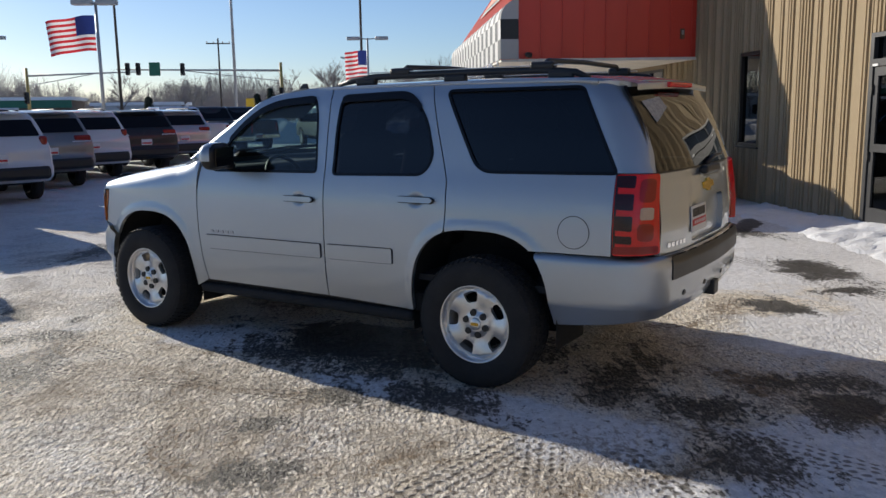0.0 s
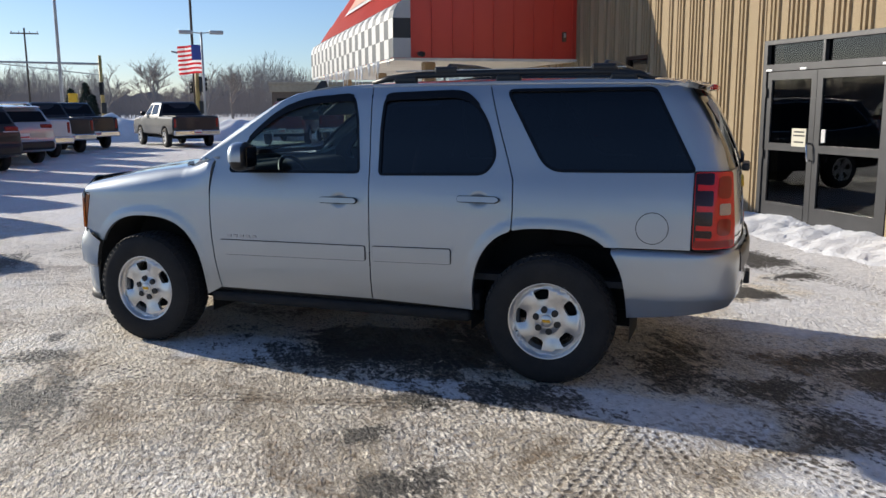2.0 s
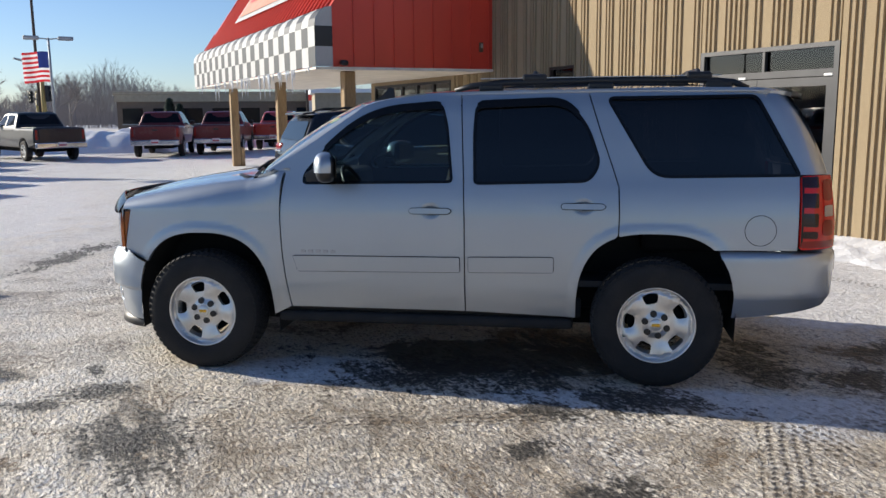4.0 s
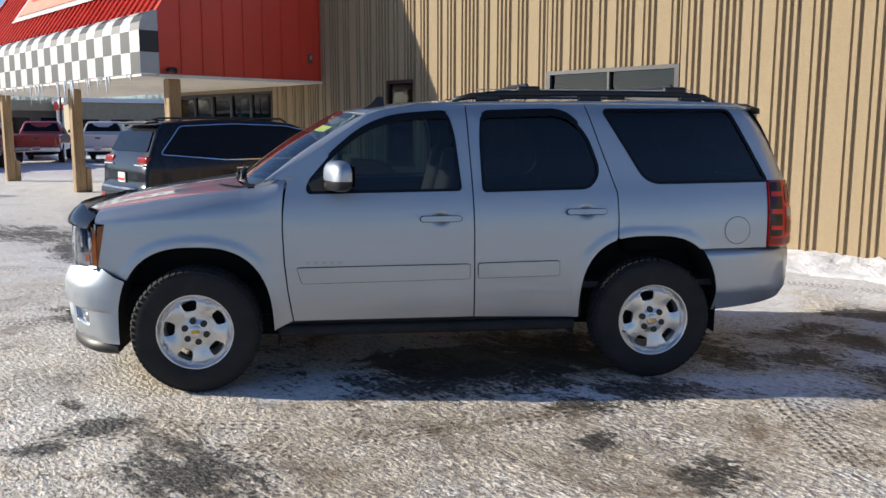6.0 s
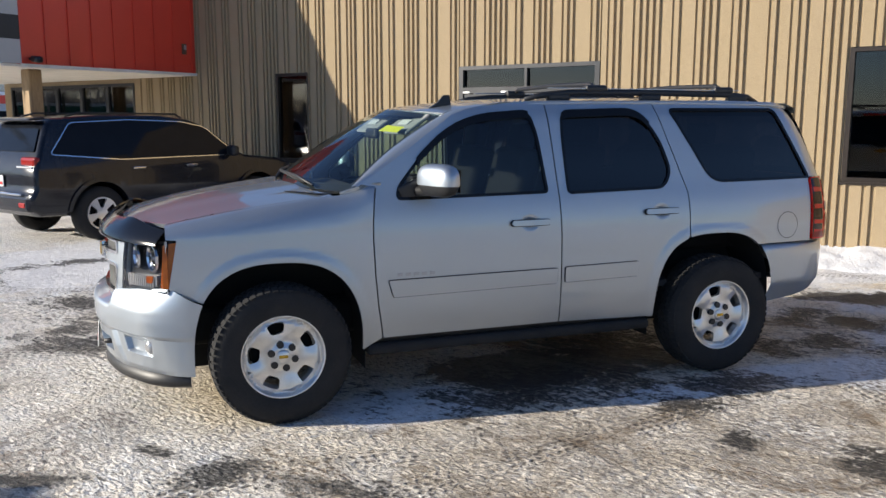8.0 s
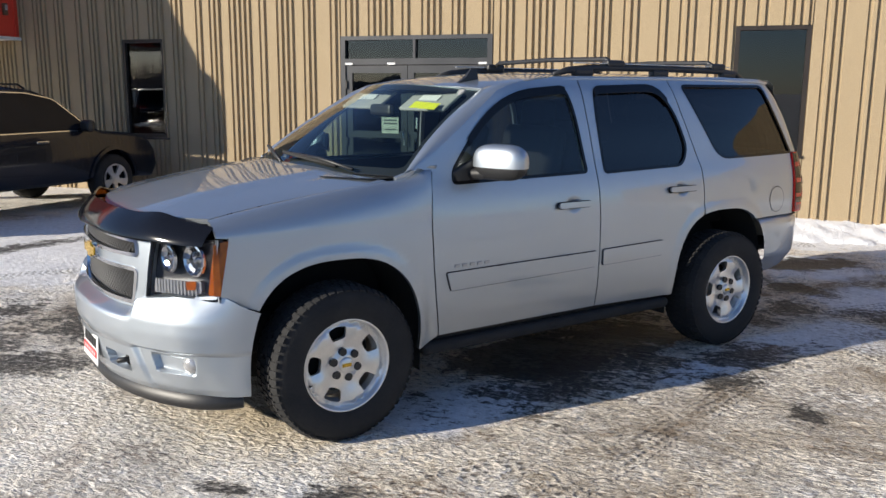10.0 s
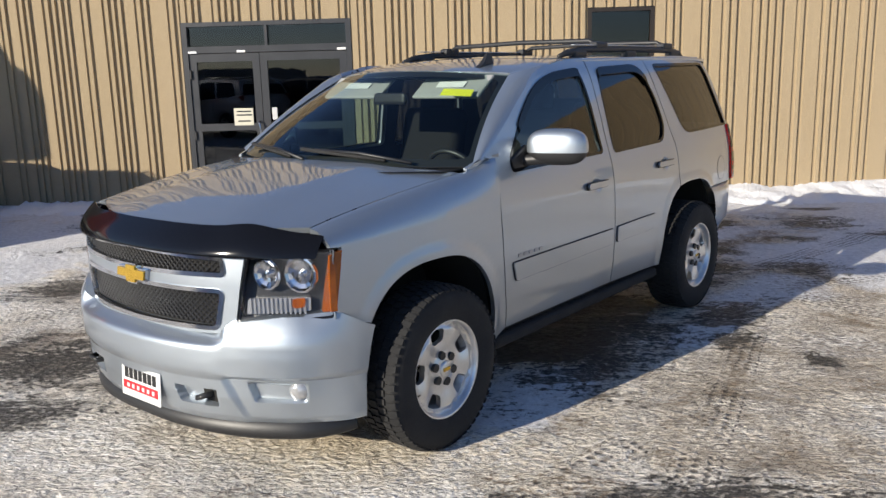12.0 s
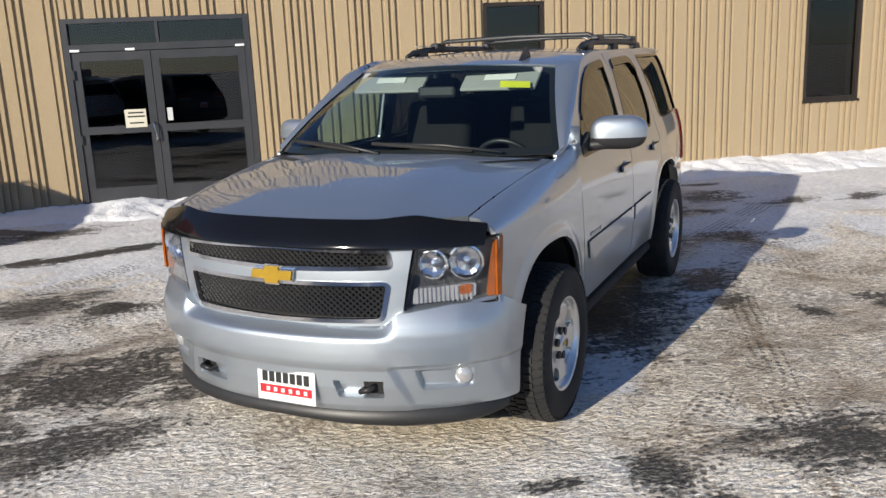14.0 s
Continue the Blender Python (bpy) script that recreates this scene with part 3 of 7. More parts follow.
M_POST = surf("weathered_timber", (0.40, 0.28, 0.16), 0.85, col2=(0.11, 0.068, 0.036), scale=5, fine=40, stretch=(1, 1, 0.15), bump=0.5)
M_NOTICE = surf("cream_paper", (0.60, 0.57, 0.46), 0.8, bump=0.02)
M_BROWNBOX = surf("brown_box", (0.16, 0.08, 0.04), 0.5)
M_STONEGREY = surf("grey_cover", (0.42, 0.40, 0.36), 0.5)
M_ICE = surf("ice", (0.86, 0.88, 0.90), 0.2, bump=0.1, col2=(0.75, 0.78, 0.82))


def boxes_mesh(name, boxes, material, parent=None, label=""):
    verts, faces = [], []
    for x0, x1, y0, y1, z0, z1 in boxes:
        s = len(verts)
        verts += [(x, y, z) for x in (x0, x1) for y in (y0, y1) for z in (z0, z1)]
        faces += [tuple(s + i for i in q) for q in ((0, 1, 3, 2), (4, 6, 7, 5), (0, 4, 5, 1), (2, 3, 7, 6), (0, 2, 6, 4), (1, 5, 7, 3))]
    return mesh_part(name, verts, faces, material, parent, label)


def ribs_mesh(name, boxes, material, parent):
    """Upright ribs with splayed flanks."""
    verts, faces = [], []
    for x0, x1, y0, y1, z0, z1 in boxes:
        s, k = len(verts), min(0.016, (y1 - y0) * 0.22)
        verts += [(x1, y0, z0), (x0, y0 + k, z0), (x0, y1 - k, z0), (x1, y1, z0), (x1, y0, z1), (x0, y0 + k, z1), (x0, y1 - k, z1), (x1, y1, z1)]
        faces += [tuple(s + i for i in q) for q in ((0, 1, 5, 4), (1, 2, 6, 5), (2, 3, 7, 6), (0, 3, 2, 1), (4, 5, 6, 7))]
    return mesh_part(name, verts, faces, material, parent)


def spans(y0, y1):
    """The heights that stay solid for a strip of wall between y0 and y1."""
    mid, z, out = (y0 + y1) / 2, -0.1, []
    for a, b, za, zb in OPENINGS:
        if a < mid < b:
            if za > z:
                out.append((z, za))
            z = zb
    return out + [(z, WTOP)]


def build_wall():
    rnd = random.Random(4)
    cuts = sorted({WY0, WY1, *[y for o in OPENINGS for y in o[:2]]})
    back = [(WX - 0.004, WX + 0.30, a, b, z0, z1) for a, b in zip(cuts, cuts[1:]) for z0, z1 in spans(a, b)]
    wall = boxes_mesh("wall_west", back, M_WALL)
    tagged(wall, "tan ribbed exposed-aggregate concrete building wall", "wall", kind="structure")
    # the form liner repeats panel by panel: groups of 3, 5, 2, 4, 3 and 2 grooves between broad flats
    joints = [36.9, 34.5, 32.1, 29.7, 27.3, 24.9, 22.6, 20.3, 17.95, 15.56, 13.157, 10.759, 8.363, 5.925, 3.429, 0.85, -1.76, -4.4]
    joints += [-4.4 - 2.62 * k for k in range(1, 11)]
    beat = [0, 0.092, 0.184, 0.376, 0.470, 0.564, 0.658, 0.750, 0.925, 1.022, 1.238, 1.332, 1.423, 1.518, 1.708, 1.800, 1.890, 2.168, 2.262]
    grooves = sorted(a - q * (a - b) / 2.432 for a, b in zip(joints, joints[1:]) for q in beat)
    ribs = []
    for g0, g1 in zip(grooves, grooves[1:]):
        a, b = g0 + 0.010 + 0.003 * rnd.random(), g1 - 0.010 - 0.003 * rnd.random()
        if a < WY0 or b > 18.95:
            continue
        d = 0.004 * rnd.random() + (0.011 if b - a > 0.12 else 0.0)
        edges = [a] + [c for c in cuts if a < c < b] + [b]
        for y0, y1 in zip(edges, edges[1:]):
            if y1 - y0 > 0.010:
                ribs += [(WX - 0.040 + d, WX + 0.03, y0, y1, z0, z1) for z0, z1 in spans(y0, y1)]
    for q in ribs:
        if -1.5 < q[2] < 16.5:
            ribs_mesh("rib", [q], M_WALL, wall)
    far_ribs = ribs_mesh("far_rib", [q for q in ribs if not -1.5 < q[2] < 16.5], M_WALL, wall)
    far_ribs["kind"] = "stuff"
    return wall


wall_west = build_wall()
shell = boxes_mesh("wall_far", [(30, 30.3, WY0, WY1, -0.1, WTOP), (WX + 0.3, 30, WY0, WY0 + 0.3, -0.1, WTOP), (WX + 0.3, 30, WY1 - 0.3, WY1, -0.1, WTOP)], M_WALL)
tagged(shell, "tan concrete outer walls of the building", "wall", kind="structure")
flat_roof = boxes_mesh("roof", [(WX + 0.3, 30, WY0, WY1, WTOP - 0.3, WTOP - 0.05)], M_SNOW)
tagged(flat_roof, "flat snowy roof of the building", "roof", kind="structure")
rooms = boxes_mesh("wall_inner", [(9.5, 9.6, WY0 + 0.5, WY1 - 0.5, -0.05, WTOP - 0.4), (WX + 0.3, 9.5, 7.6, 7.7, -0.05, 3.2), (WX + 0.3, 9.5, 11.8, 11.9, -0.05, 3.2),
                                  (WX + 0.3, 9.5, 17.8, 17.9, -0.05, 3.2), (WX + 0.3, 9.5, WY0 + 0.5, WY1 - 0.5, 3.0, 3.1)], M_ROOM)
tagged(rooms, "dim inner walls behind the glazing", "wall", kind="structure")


def build_window(o, n):
    y0, y1, z0, z1 = o
    w = new("window_%d" % n)
    w.matrix_world = pose(WX + 0.03, (y0 + y1) / 2, z0)
    tagged(w, "narrow fixed window with a dark bronze frame", "window", kind="structure")
    h, s, f = z1 - z0, (y1 - y0) / 2, 0.055
    fr = boxes_mesh("window_frame", [(-0.045, 0.07, -s, -s + f, 0, h), (-0.045, 0.07, s - f, s, 0, h), (-0.045, 0.07, -s + f, s - f, 0, f), (-0.045, 0.07, -s + f, s - f, h - f, h)], M_FRAME, w)
    boxes_mesh("pane", [(0.012, 0.020, -s + f, s - f, f, h - f)], M_PANE, w)
    boxes_mesh("window_sill", [(-0.075, 0.0, -s - 0.02, s + 0.02, -0.035, 0.0)], M_FRAME, w)


for k, o in enumerate(OPENINGS[1:5]):
    build_window(o, k + 1)


def bar(bm, x0, x1, y0, y1, z0, z1):
    return box_bm(x1 - x0, y1 - y0, z1 - z0, ((x0 + x1) / 2, (y0 + y1) / 2, (z0 + z1) / 2), bm=bm)


def build_door():
    y0, y1, z0, z1 = OPENINGS[0]
    d = new("door_1")
    d.matrix_world = pose(WX + 0.02, 0, 0)
    tagged(d, "closed glazed double door in a dark metal frame with a transom", "door", kind="structure")
    boxes_mesh("door_frame", [(-0.05, 0.08, y0, y0 + 0.075, 0, z1), (-0.05, 0.08, y1 - 0.075, y1, 0, z1), (-0.05, 0.08, y0 + 0.075, y1 - 0.075, z1 - 0.06, z1),
                              (-0.05, 0.08, y0 + 0.075, y1 - 0.075, 2.10, 2.19), (-0.045, 0.07, 9.66, 9.70, 2.19, z1 - 0.06)], M_ALUM, d)
    boxes_mesh("transom_pane", [(0.01, 0.018, y0 + 0.075, 9.66, 2.19, z1 - 0.06)], M_PANE, d)
    boxes_mesh("transom_pane", [(0.01, 0.018, 9.70, y1 - 0.075, 2.19, z1 - 0.06)], M_PANE, d)
    mid = 9.79
    for a, b in ((y0 + 0.08, mid - 0.004), (mid + 0.004, y1 - 0.08)):
        boxes_mesh("door_leaf", [(-0.03, 0.02, a, a + 0.10, 0.06, 2.09), (-0.03, 0.02, b - 0.10, b, 0.06, 2.09), (-0.03, 0.02, a + 0.10, b - 0.10, 0.06, 0.30),
                                 (-0.03, 0.02, a + 0.10, b - 0.10, 1.98, 2.09), (-0.03, 0.02, a + 0.10, b - 0.10, 1.02, 1.12)], M_ALUM, d)
        boxes_mesh("pane", [(-0.008, 0.0, a + 0.10, b - 0.10, 0.30, 1.02)], M_PANE, d)
        boxes_mesh("pane", [(-0.008, 0.0, a + 0.10, b - 0.10, 1.12, 1.98)], M_PANE, d)
    part("door_handle", tube_bm([(-0.03, mid + 0.05, 1.14), (-0.085, mid + 0.055, 1.14), (-0.095, mid + 0.045, 1.11), (-0.095, mid + 0.03, 0.95), (-0.085, mid + 0.03, 0.92), (-0.03, mid + 0.04, 0.92)], 0.013), M_CHROME, d, "bright metal pull handle", True)
    for y in (y0 + 0.14, y1 - 0.14, mid + 0.25):
        boxes_mesh("alarm_contact", [(-0.058, -0.03, y - 0.06, y + 0.06, 2.10, 2.13)], M_WHITE, d)
    boxes_mesh("lower_leaf_panel", [(-0.036, -0.030, mid + 0.11, y1 - 0.19, 0.08, 0.28)], M_ALUM, d)
    boxes_mesh("hinge", [(-0.06, -0.03, y1 - 0.10, y1 - 0.07, 1.75, 1.87), (-0.06, -0.03, y1 - 0.10, y1 - 0.07, 0.9, 1.02)], M_BLACK, d)
    note = boxes_mesh("paper_notice", [(WX - 0.014, WX + 0.008, mid + 0.145, mid + 0.42, 1.09, 1.33)], M_NOTICE)
    tagged(note, "cream paper notice stuck to the door glass", "notice")
    for z, w in ((1.285, 0.10), (1.235, 0.11), (1.15, 0.09)):
        boxes_mesh("printed_line", [(WX - 0.017, WX - 0.012, mid + 0.275 - w, mid + 0.275 + w, z - 0.010, z + 0.010)], M_BLACK, note)
    tag = boxes_mesh("door_sticker", [(WX - 0.004, WX + 0.008, mid - 0.20, mid - 0.13, 1.16, 1.33)], M_CHKW)
    tagged(tag, "small white sticker on the door glass", "sticker")


build_door()


# ---- canopy: red mansard with a checkered awning ----
CY0, CY1, CX, CZ = 17.1, 29.9, 2.04, 2.58
canopy = thing("entrance_canopy", pose(0, 0, 0), "red metal mansard canopy with black and white checkered awning and icicles", "canopy", kind="structure")
slope = lambda s: (CX + 1.9 * s, 3.74 + 2.75 * s)
end = [(CX, CZ), (WX, CZ), (WX, 6.5), (CX + 1.9, 6.49), (CX, 3.74)]
for nm, y, k in (("end_panel", CY0, 1), ("end_panel", CY1, -1)):
    bm = bmesh.new()
    lo = [bm.verts.new((x, y, z)) for x, z in end]
    hi = [bm.verts.new((x, y + 0.12 * k, z)) for x, z in end]
    bm.faces.new(lo), bm.faces.new(hi[::-1])
    for i in range(5):
        bm.faces.new((lo[i], hi[i], hi[(i + 1) % 5], lo[(i + 1) % 5]))
    bmesh.ops.recalc_face_normals(bm, faces=bm.faces)
    part(nm, bm, M_REDMETAL, canopy, "red painted metal panel")
x = CX + 0.02
while x < WX - 0.05:
    top = min(6.45, 3.70 + 2.75 * (x - CX) / 1.9)
    boxes_mesh("panel_seam", [(x, x + 0.025, CY0 - 0.03, CY0, CZ + 0.01, top)], M_REDMETAL, canopy)
    x += 0.435
roof_bm = bmesh.new()
cross = [(CX, 3.74), (CX + 1.9, 6.49), (WX, 6.5), (WX, 6.35), (CX + 1.95, 6.35), (CX + 0.15, 3.70)]
ra = [roof_bm.verts.new((x, CY0 + 0.12, z)) for x, z in cross]
rb = [roof_bm.verts.new((x, CY1 - 0.12 - (1.6 if 0 < i < 5 else 0), z)) for i, (x, z) in enumerate(cross)]
for i in range(6):
    roof_bm.faces.new((ra[i], ra[(i + 1) % 6], rb[(i + 1) % 6], rb[i]))
part("mansard_roof", roof_bm, M_REDMETAL, canopy, "red ribbed metal roof slope")
y = CY0 + 0.2
while y < CY1 - 0.2:
    cut = min(1.0, (CY1 - y) / 1.6)
    bm = cyl_bm((CX - 0.02, y, 3.75), (CX - 0.02 + 1.9 * cut, y, 3.75 + 2.75 * cut), 0.035, n=6)
    part("roof_rib", bm, M_REDMETAL, canopy)
    y += 0.30
# sign on the slope
def on_slope(y, s, lift=0.06):
    x, z = slope(s)
    return (x - 0.82 * lift, y, z + 0.57 * lift)


M_SIGN = surf("faded_sign", (0.66, 0.24, 0.13), 0.5, col2=(0.72, 0.40, 0.28), scale=2)
sheet("sign_border", lambda u, v: on_slope(u, v, 0.09), np.linspace(18.9, 26.6, 3), np.linspace(0.20, 0.92, 3), M_CHKW, canopy, flip=True)
sheet("sign_face", lambda u, v: on_slope(u, v, 0.11), np.linspace(19.15, 26.35, 3), np.linspace(0.25, 0.88, 3), M_SIGN, canopy, flip=True)
for k in range(7):
    sheet("sign_letter", lambda u, v: on_slope(u, v, 0.125), [19.6 + k * 0.95, 20.2 + k * 0.95], [0.38, 0.75], M_REDMETAL, canopy, flip=True)
# awning: three rows of squares, the top row rolled back
def awning(y, r):
    if r < 2:
        return (1.70, y, CZ + 0.02 + 0.385 * r)
    a = (r - 2) * math.pi / 2
    return (1.70 + 0.36 * (1 - math.cos(a)), y, CZ + 0.79 + 0.38 * math.sin(a))


ny = 30
ys_ = np.linspace(CY0 - 0.02, CY1 + 0.02, ny + 1)
rows_ = [0, 1, 2, 2.25, 2.5, 2.75, 3]
verts = [awning(y, r) for y in ys_ for r in rows_]
faces, kinds = [], []
for i in range(ny):
    for j in range(6):
        a = i * 7 + j
        faces.append((a, a + 1, a + 8, a + 7))
        kinds.append((i + min(j, 2)) % 2)
mesh_part("checkered_awning", verts, faces, [M_CHKB, M_CHKW], canopy, "black and white checkered awning", False, None, kinds)
for y, k in ((CY0 - 0.02, 1), (CY1 + 0.02, 0)):
    v = [(1.70, y, CZ + 0.02), (CX + 0.02, y, CZ + 0.02), (CX + 0.02, y, CZ + 0.405), (1.70, y, CZ + 0.405), (CX + 0.02, y, CZ + 0.79), (1.70, y, CZ + 0.79)]
    v += [awning(y, r) for r in rows_[3:]] + [(CX + 0.02, y, CZ + 1.16)]
    mesh_part("awning_end", v, [(0, 1, 2, 3), (3, 2, 4, 5), (5, 4, 10, 9, 8, 7, 6)], [M_CHKW, M_CHKB], canopy, "", False, None, [0, 1, 0])
boxes_mesh("soffit", [(1.72, WX - 0.02, CY0 + 0.01, CY1, CZ - 0.03, CZ + 0.015)], M_SOFFIT, canopy, "pale soffit")
boxes_mesh("fascia_edge", [(CX, WX - 0.02, CY0 - 0.035, CY0 - 0.004, CZ - 0.035, CZ + 0.02)], M_SOFFIT, canopy)
rnd = random.Random(8)
for k in range(46):
    y = CY0 + 0.1 + rnd.random() ** 0.8 * (CY1 - CY0 - 0.2)
    ln = 0.10 + 0.45 * rnd.random() ** 2.2
    part("icicle", cyl_bm((1.72, y, CZ + 0.03), (1.72, y + 0.01, CZ - ln), 0.022 + 0.02 * ln, 0.002, 6), M_ICE, canopy, "", True)
for x, y in ((2.60, 17.75), (2.84, 23.7), (2.86, 29.5)):
    p = thing("canopy_post", pose(x, y, 0), "weathered brown square timber canopy post", "post", "posts under the canopy", "structure")
    part("shaft", box_bm(0.25, 0.25, CZ - 0.03, (0, 0, (CZ - 0.03) / 2), 0.02, 1), M_POST, p)
    part("brace_foot", box_bm(0.12, 0.30, 0.62, (0.20, 0, 0.31), 0.03, 1), M_POST, p)
# security camera and wall lamp
cctv = thing("security_camera", pose(2.22, CY0 - 0.10, CZ + 0.10), "small black security camera on the canopy edge", "camera")
part("housing", cyl_bm((0, 0.02, 0), (0.02, -0.16, -0.02), 0.05, 0.055, 14), M_BLACK, cctv, "", True)
part("bracket", box_bm(0.05, 0.10, 0.04, (0, 0.05, 0.0), 0.005, 1), M_BLACK, cctv)
box_ = thing("electrical_box", pose(5.35, CY0 - 0.035, 3.05), "small brown outdoor electrical box on red metal", "electrical box")
part("box", box_bm(0.08, 0.06, 0.20, (0, 0, 0), 0.008, 1), M_BROWNBOX, box_)
part("cover", box_bm(0.05, 0.02, 0.09, (0, -0.035, 0.03), 0.006, 1), M_STONEGREY, box_)
# shop glazing under the canopy
glz = new("window_5")
glz.matrix_world = pose(WX + 0.02, 0, 0)
tagged(glz, "shop front glazing in dark frames under the canopy", "window", kind="structure")
o = OPENINGS[5]
cutsy = np.linspace(o[0], o[1], 6)
for a, b in zip(cutsy, cutsy[1:]):
    boxes_mesh("window_frame", [(-0.04, 0.06, a, a + 0.05, o[2], o[3]), (-0.04, 0.06, b - 0.05, b, o[2], o[3]), (-0.04, 0.06, a + 0.05, b - 0.05, o[2], o[2] + 0.06), (-0.04, 0.06, a + 0.05, b - 0.05, o[3] - 0.06, o[3])], M_ALUM, glz)
    boxes_mesh("pane", [(0.0, 0.008, a + 0.05, b - 0.05, o[2] + 0.06, o[3] - 0.06)], M_PANE, glz)

# ---- shovelled snow along the wall ----
def bank(y, s):
    h = 0.12 + 0.05 * noise.noise((y * 0.5, 1, 0)) + 0.07 * noise.noise((y * 1.8, 4, 0))
    w = 1.15 + 0.45 * noise.noise((y * 0.35, 7, 0)) + 0.12 * noise.noise((y * 2.1, 9, 0))
    if y > 10.9:
        h, w = h * max(0.35, 1 - (y - 10.9) / 2), w * 0.8
    x = WX + 0.02 - w * s
    z = h * (1 - s) ** 0.8 * (1 - 0.12 * s) + 0.05 * noise.noise((x * 5, y * 5, 2)) * (1 if 0 < s < 1 else 0) + 0.035 * noise.noise((x * 14, y * 14, 5)) * (1 if 0 < s < 1 else 0)
    return (x, y, z if s < 1 else -0.03)


snow_bank = sheet("snow_bank", bank, np.arange(-20, 13.4, 0.07), np.linspace(0, 1, 12), M_SNOW, flip=True)
tagged(snow_bank, "low ridge of shovelled white snow along the wall", "snow", kind="structure")

# ---- the silver sport utility vehicle; x ahead, y to its left, z up ----
CAR = pose(-0.653, 6.80, 0, 0, 0, 144.01)
suv = thing("sport_utility_vehicle", CAR, "silver full-size sport utility vehicle parked on packed snow", "suv")
HUB_F, HUB_R, HUB_Z = 1.473, -1.473, 0.385


def side_y(z):
    return lerp(z, [0.30, 0.42, 0.55, 0.75, 0.95, 1.08, 1.18, 1.25, 1.30, 1.50, 1.70, 1.76, 1.81], [0.925, 0.955, 0.975, 0.984, 0.982, 0.974, 0.958, 0.937, 0.922, 0.874, 0.818, 0.792, 0.755])


# the same curve without its corners
_zs = np.linspace(0.25, 1.86, 162)
_ys = np.array([np.mean([side_y(z + d) for d in np.linspace(-0.05, 0.05, 11)]) for z in _zs])


def smooth(x, a, b):
    """0 before a, 1 after b, eased between."""
    t = max(0.0, min(1.0, (x - a) / (b - a)))
    return t * t * (3 - 2 * t)


# wheel openings: centre x, z, half width, height, squareness
ARCH_F, ARCH_R = (1.472, 0.36, 0.475, 0.548, 2.6), (-1.458, 0.40, 0.474, 0.540, 2.8)


def arch_pts(a, d0, d1, k=26, grow=0.0):
    """Points along a wheel opening between two angles in degrees."""
    cx, cz, rx, rz, n = a
    out = []
    for i in range(k + 1):
        t = radians(d0 + (d1 - d0) * i / k)
        c, q = math.cos(t), math.sin(t)
        out.append((cx + (rx + grow) * math.copysign(abs(c) ** (2 / n), c), cz + (rz + grow) * math.copysign(abs(q) ** (2 / n), q)))
    return out


def flare(x, z):
    """The raised lip round each wheel opening."""
    f = 0.0
    for cx, cz, rx, rz, n in (ARCH_F, ARCH_R):
        r = (abs((x - cx) / rx) ** n + (max(z - cz, 0.0) / rz) ** n) ** (1 / n)
        f += 0.010 * (1 - smooth(r, 1.03, 1.14)) + 0.004 * (1 - smooth(r, 1.0, 1.7))
    return f


def rear_x(z):
    return lerp(z, [0.3, 0.83, 1.0, 1.28, 1.42, 1.55, 1.68, 1.80, 1.9], [-2.50, -2.53, -2.535, -2.505, -2.455, -2.40, -2.33, -2.24, -2.16])


CORNER = 0.20


def side(s, z):
    """The flank; past the rear corner it turns round towards the tailgate."""
    y = float(np.interp(z, _zs, _ys)) + flare(s, z)
    if s > 1.3:
        y -= 0.055 * ((s - 1.3) / 0.8) ** 2
    if s < -1.4:
        y -= 0.030 * ((-1.4 - s) / 0.9) ** 2
    x0 = rear_x(z) + CORNER
    if s < x0:
        a = min((x0 - s) / CORNER, 1.5)
        return (x0 - CORNER * math.sin(a), y - CORNER * (1 - math.cos(a)), z)
    return (s, y, z)


def mirrored(f):
    def g(u, v):
        x, y, z = f(u, v)
        return (x, -y, z)
    return g


def hood_z(x):
    return lerp(x, [1.15, 1.34, 1.55, 1.75, 1.95, 2.10, 2.20, 2.28, 2.34, 2.40], [1.305, 1.285, 1.258, 1.228, 1.192, 1.160, 1.135, 1.105, 1.07, 1.02])


def hood_in(x):
    return lerp(x, [0.9, 1.2, 1.7, 2.1], [0.905, 0.872, 0.835, 0.80])


def hood(x, y):
    e = abs(y) / hood_in(x)
    bulge = 0.012 * (1 - math.tanh((abs(y) - 0.46) * 14)) / 2
    return (x, y, hood_z(x) - 0.045 * e ** 2.6 + bulge * min(1, max(0, (2.25 - x) / 0.3)))


def fender(s, v):
    """Flank below v = 1.05; above it the shoulder that rolls over to the bonnet's edge at v = 1.35."""
    if v <= 1.05:
        return side(s, v)
    x, y0, _ = side(s, 1.05)
    a = (v - 1.05) / 0.30 * math.pi / 2
    yi, zt = hood_in(s), hood(s, hood_in(s))[2]
    k = max(0.0, min(1.0, (1.16 - s) / 0.22))
    yi, zt = yi + (0.908 - yi) * k, zt + (1.318 - zt) * k * k
    return (x, yi + (y0 - yi) * math.cos(a), 1.05 + (zt - 1.05) * math.sin(a))


def front_x(y):
    return 2.395 - 0.34 * (abs(y) / 0.95) ** 2.6


def nose(y, z):
    """The upright front face with the grille and lamps."""
    return (front_x(y) - 0.10 * max(0, z - 0.9) ** 1.3, y, z)


def roof_mid(x):
    return lerp(x, [-2.35, -2.2, -2.0, -1.1, -0.3, 0.0, 0.3, 0.45, 0.56, 0.66], [1.795, 1.825, 1.842, 1.850, 1.842, 1.828, 1.800, 1.778, 1.755, 1.73])


ROOF_W = 0.765


def roof(x, y):
    e = abs(y) / ROOF_W
    return (x, y, roof_mid(x) - 0.030 * e ** 2 - 0.012 * e ** 8 - 0.045 * max(0.0, (x - 0.1) / 0.3) * e ** 3)


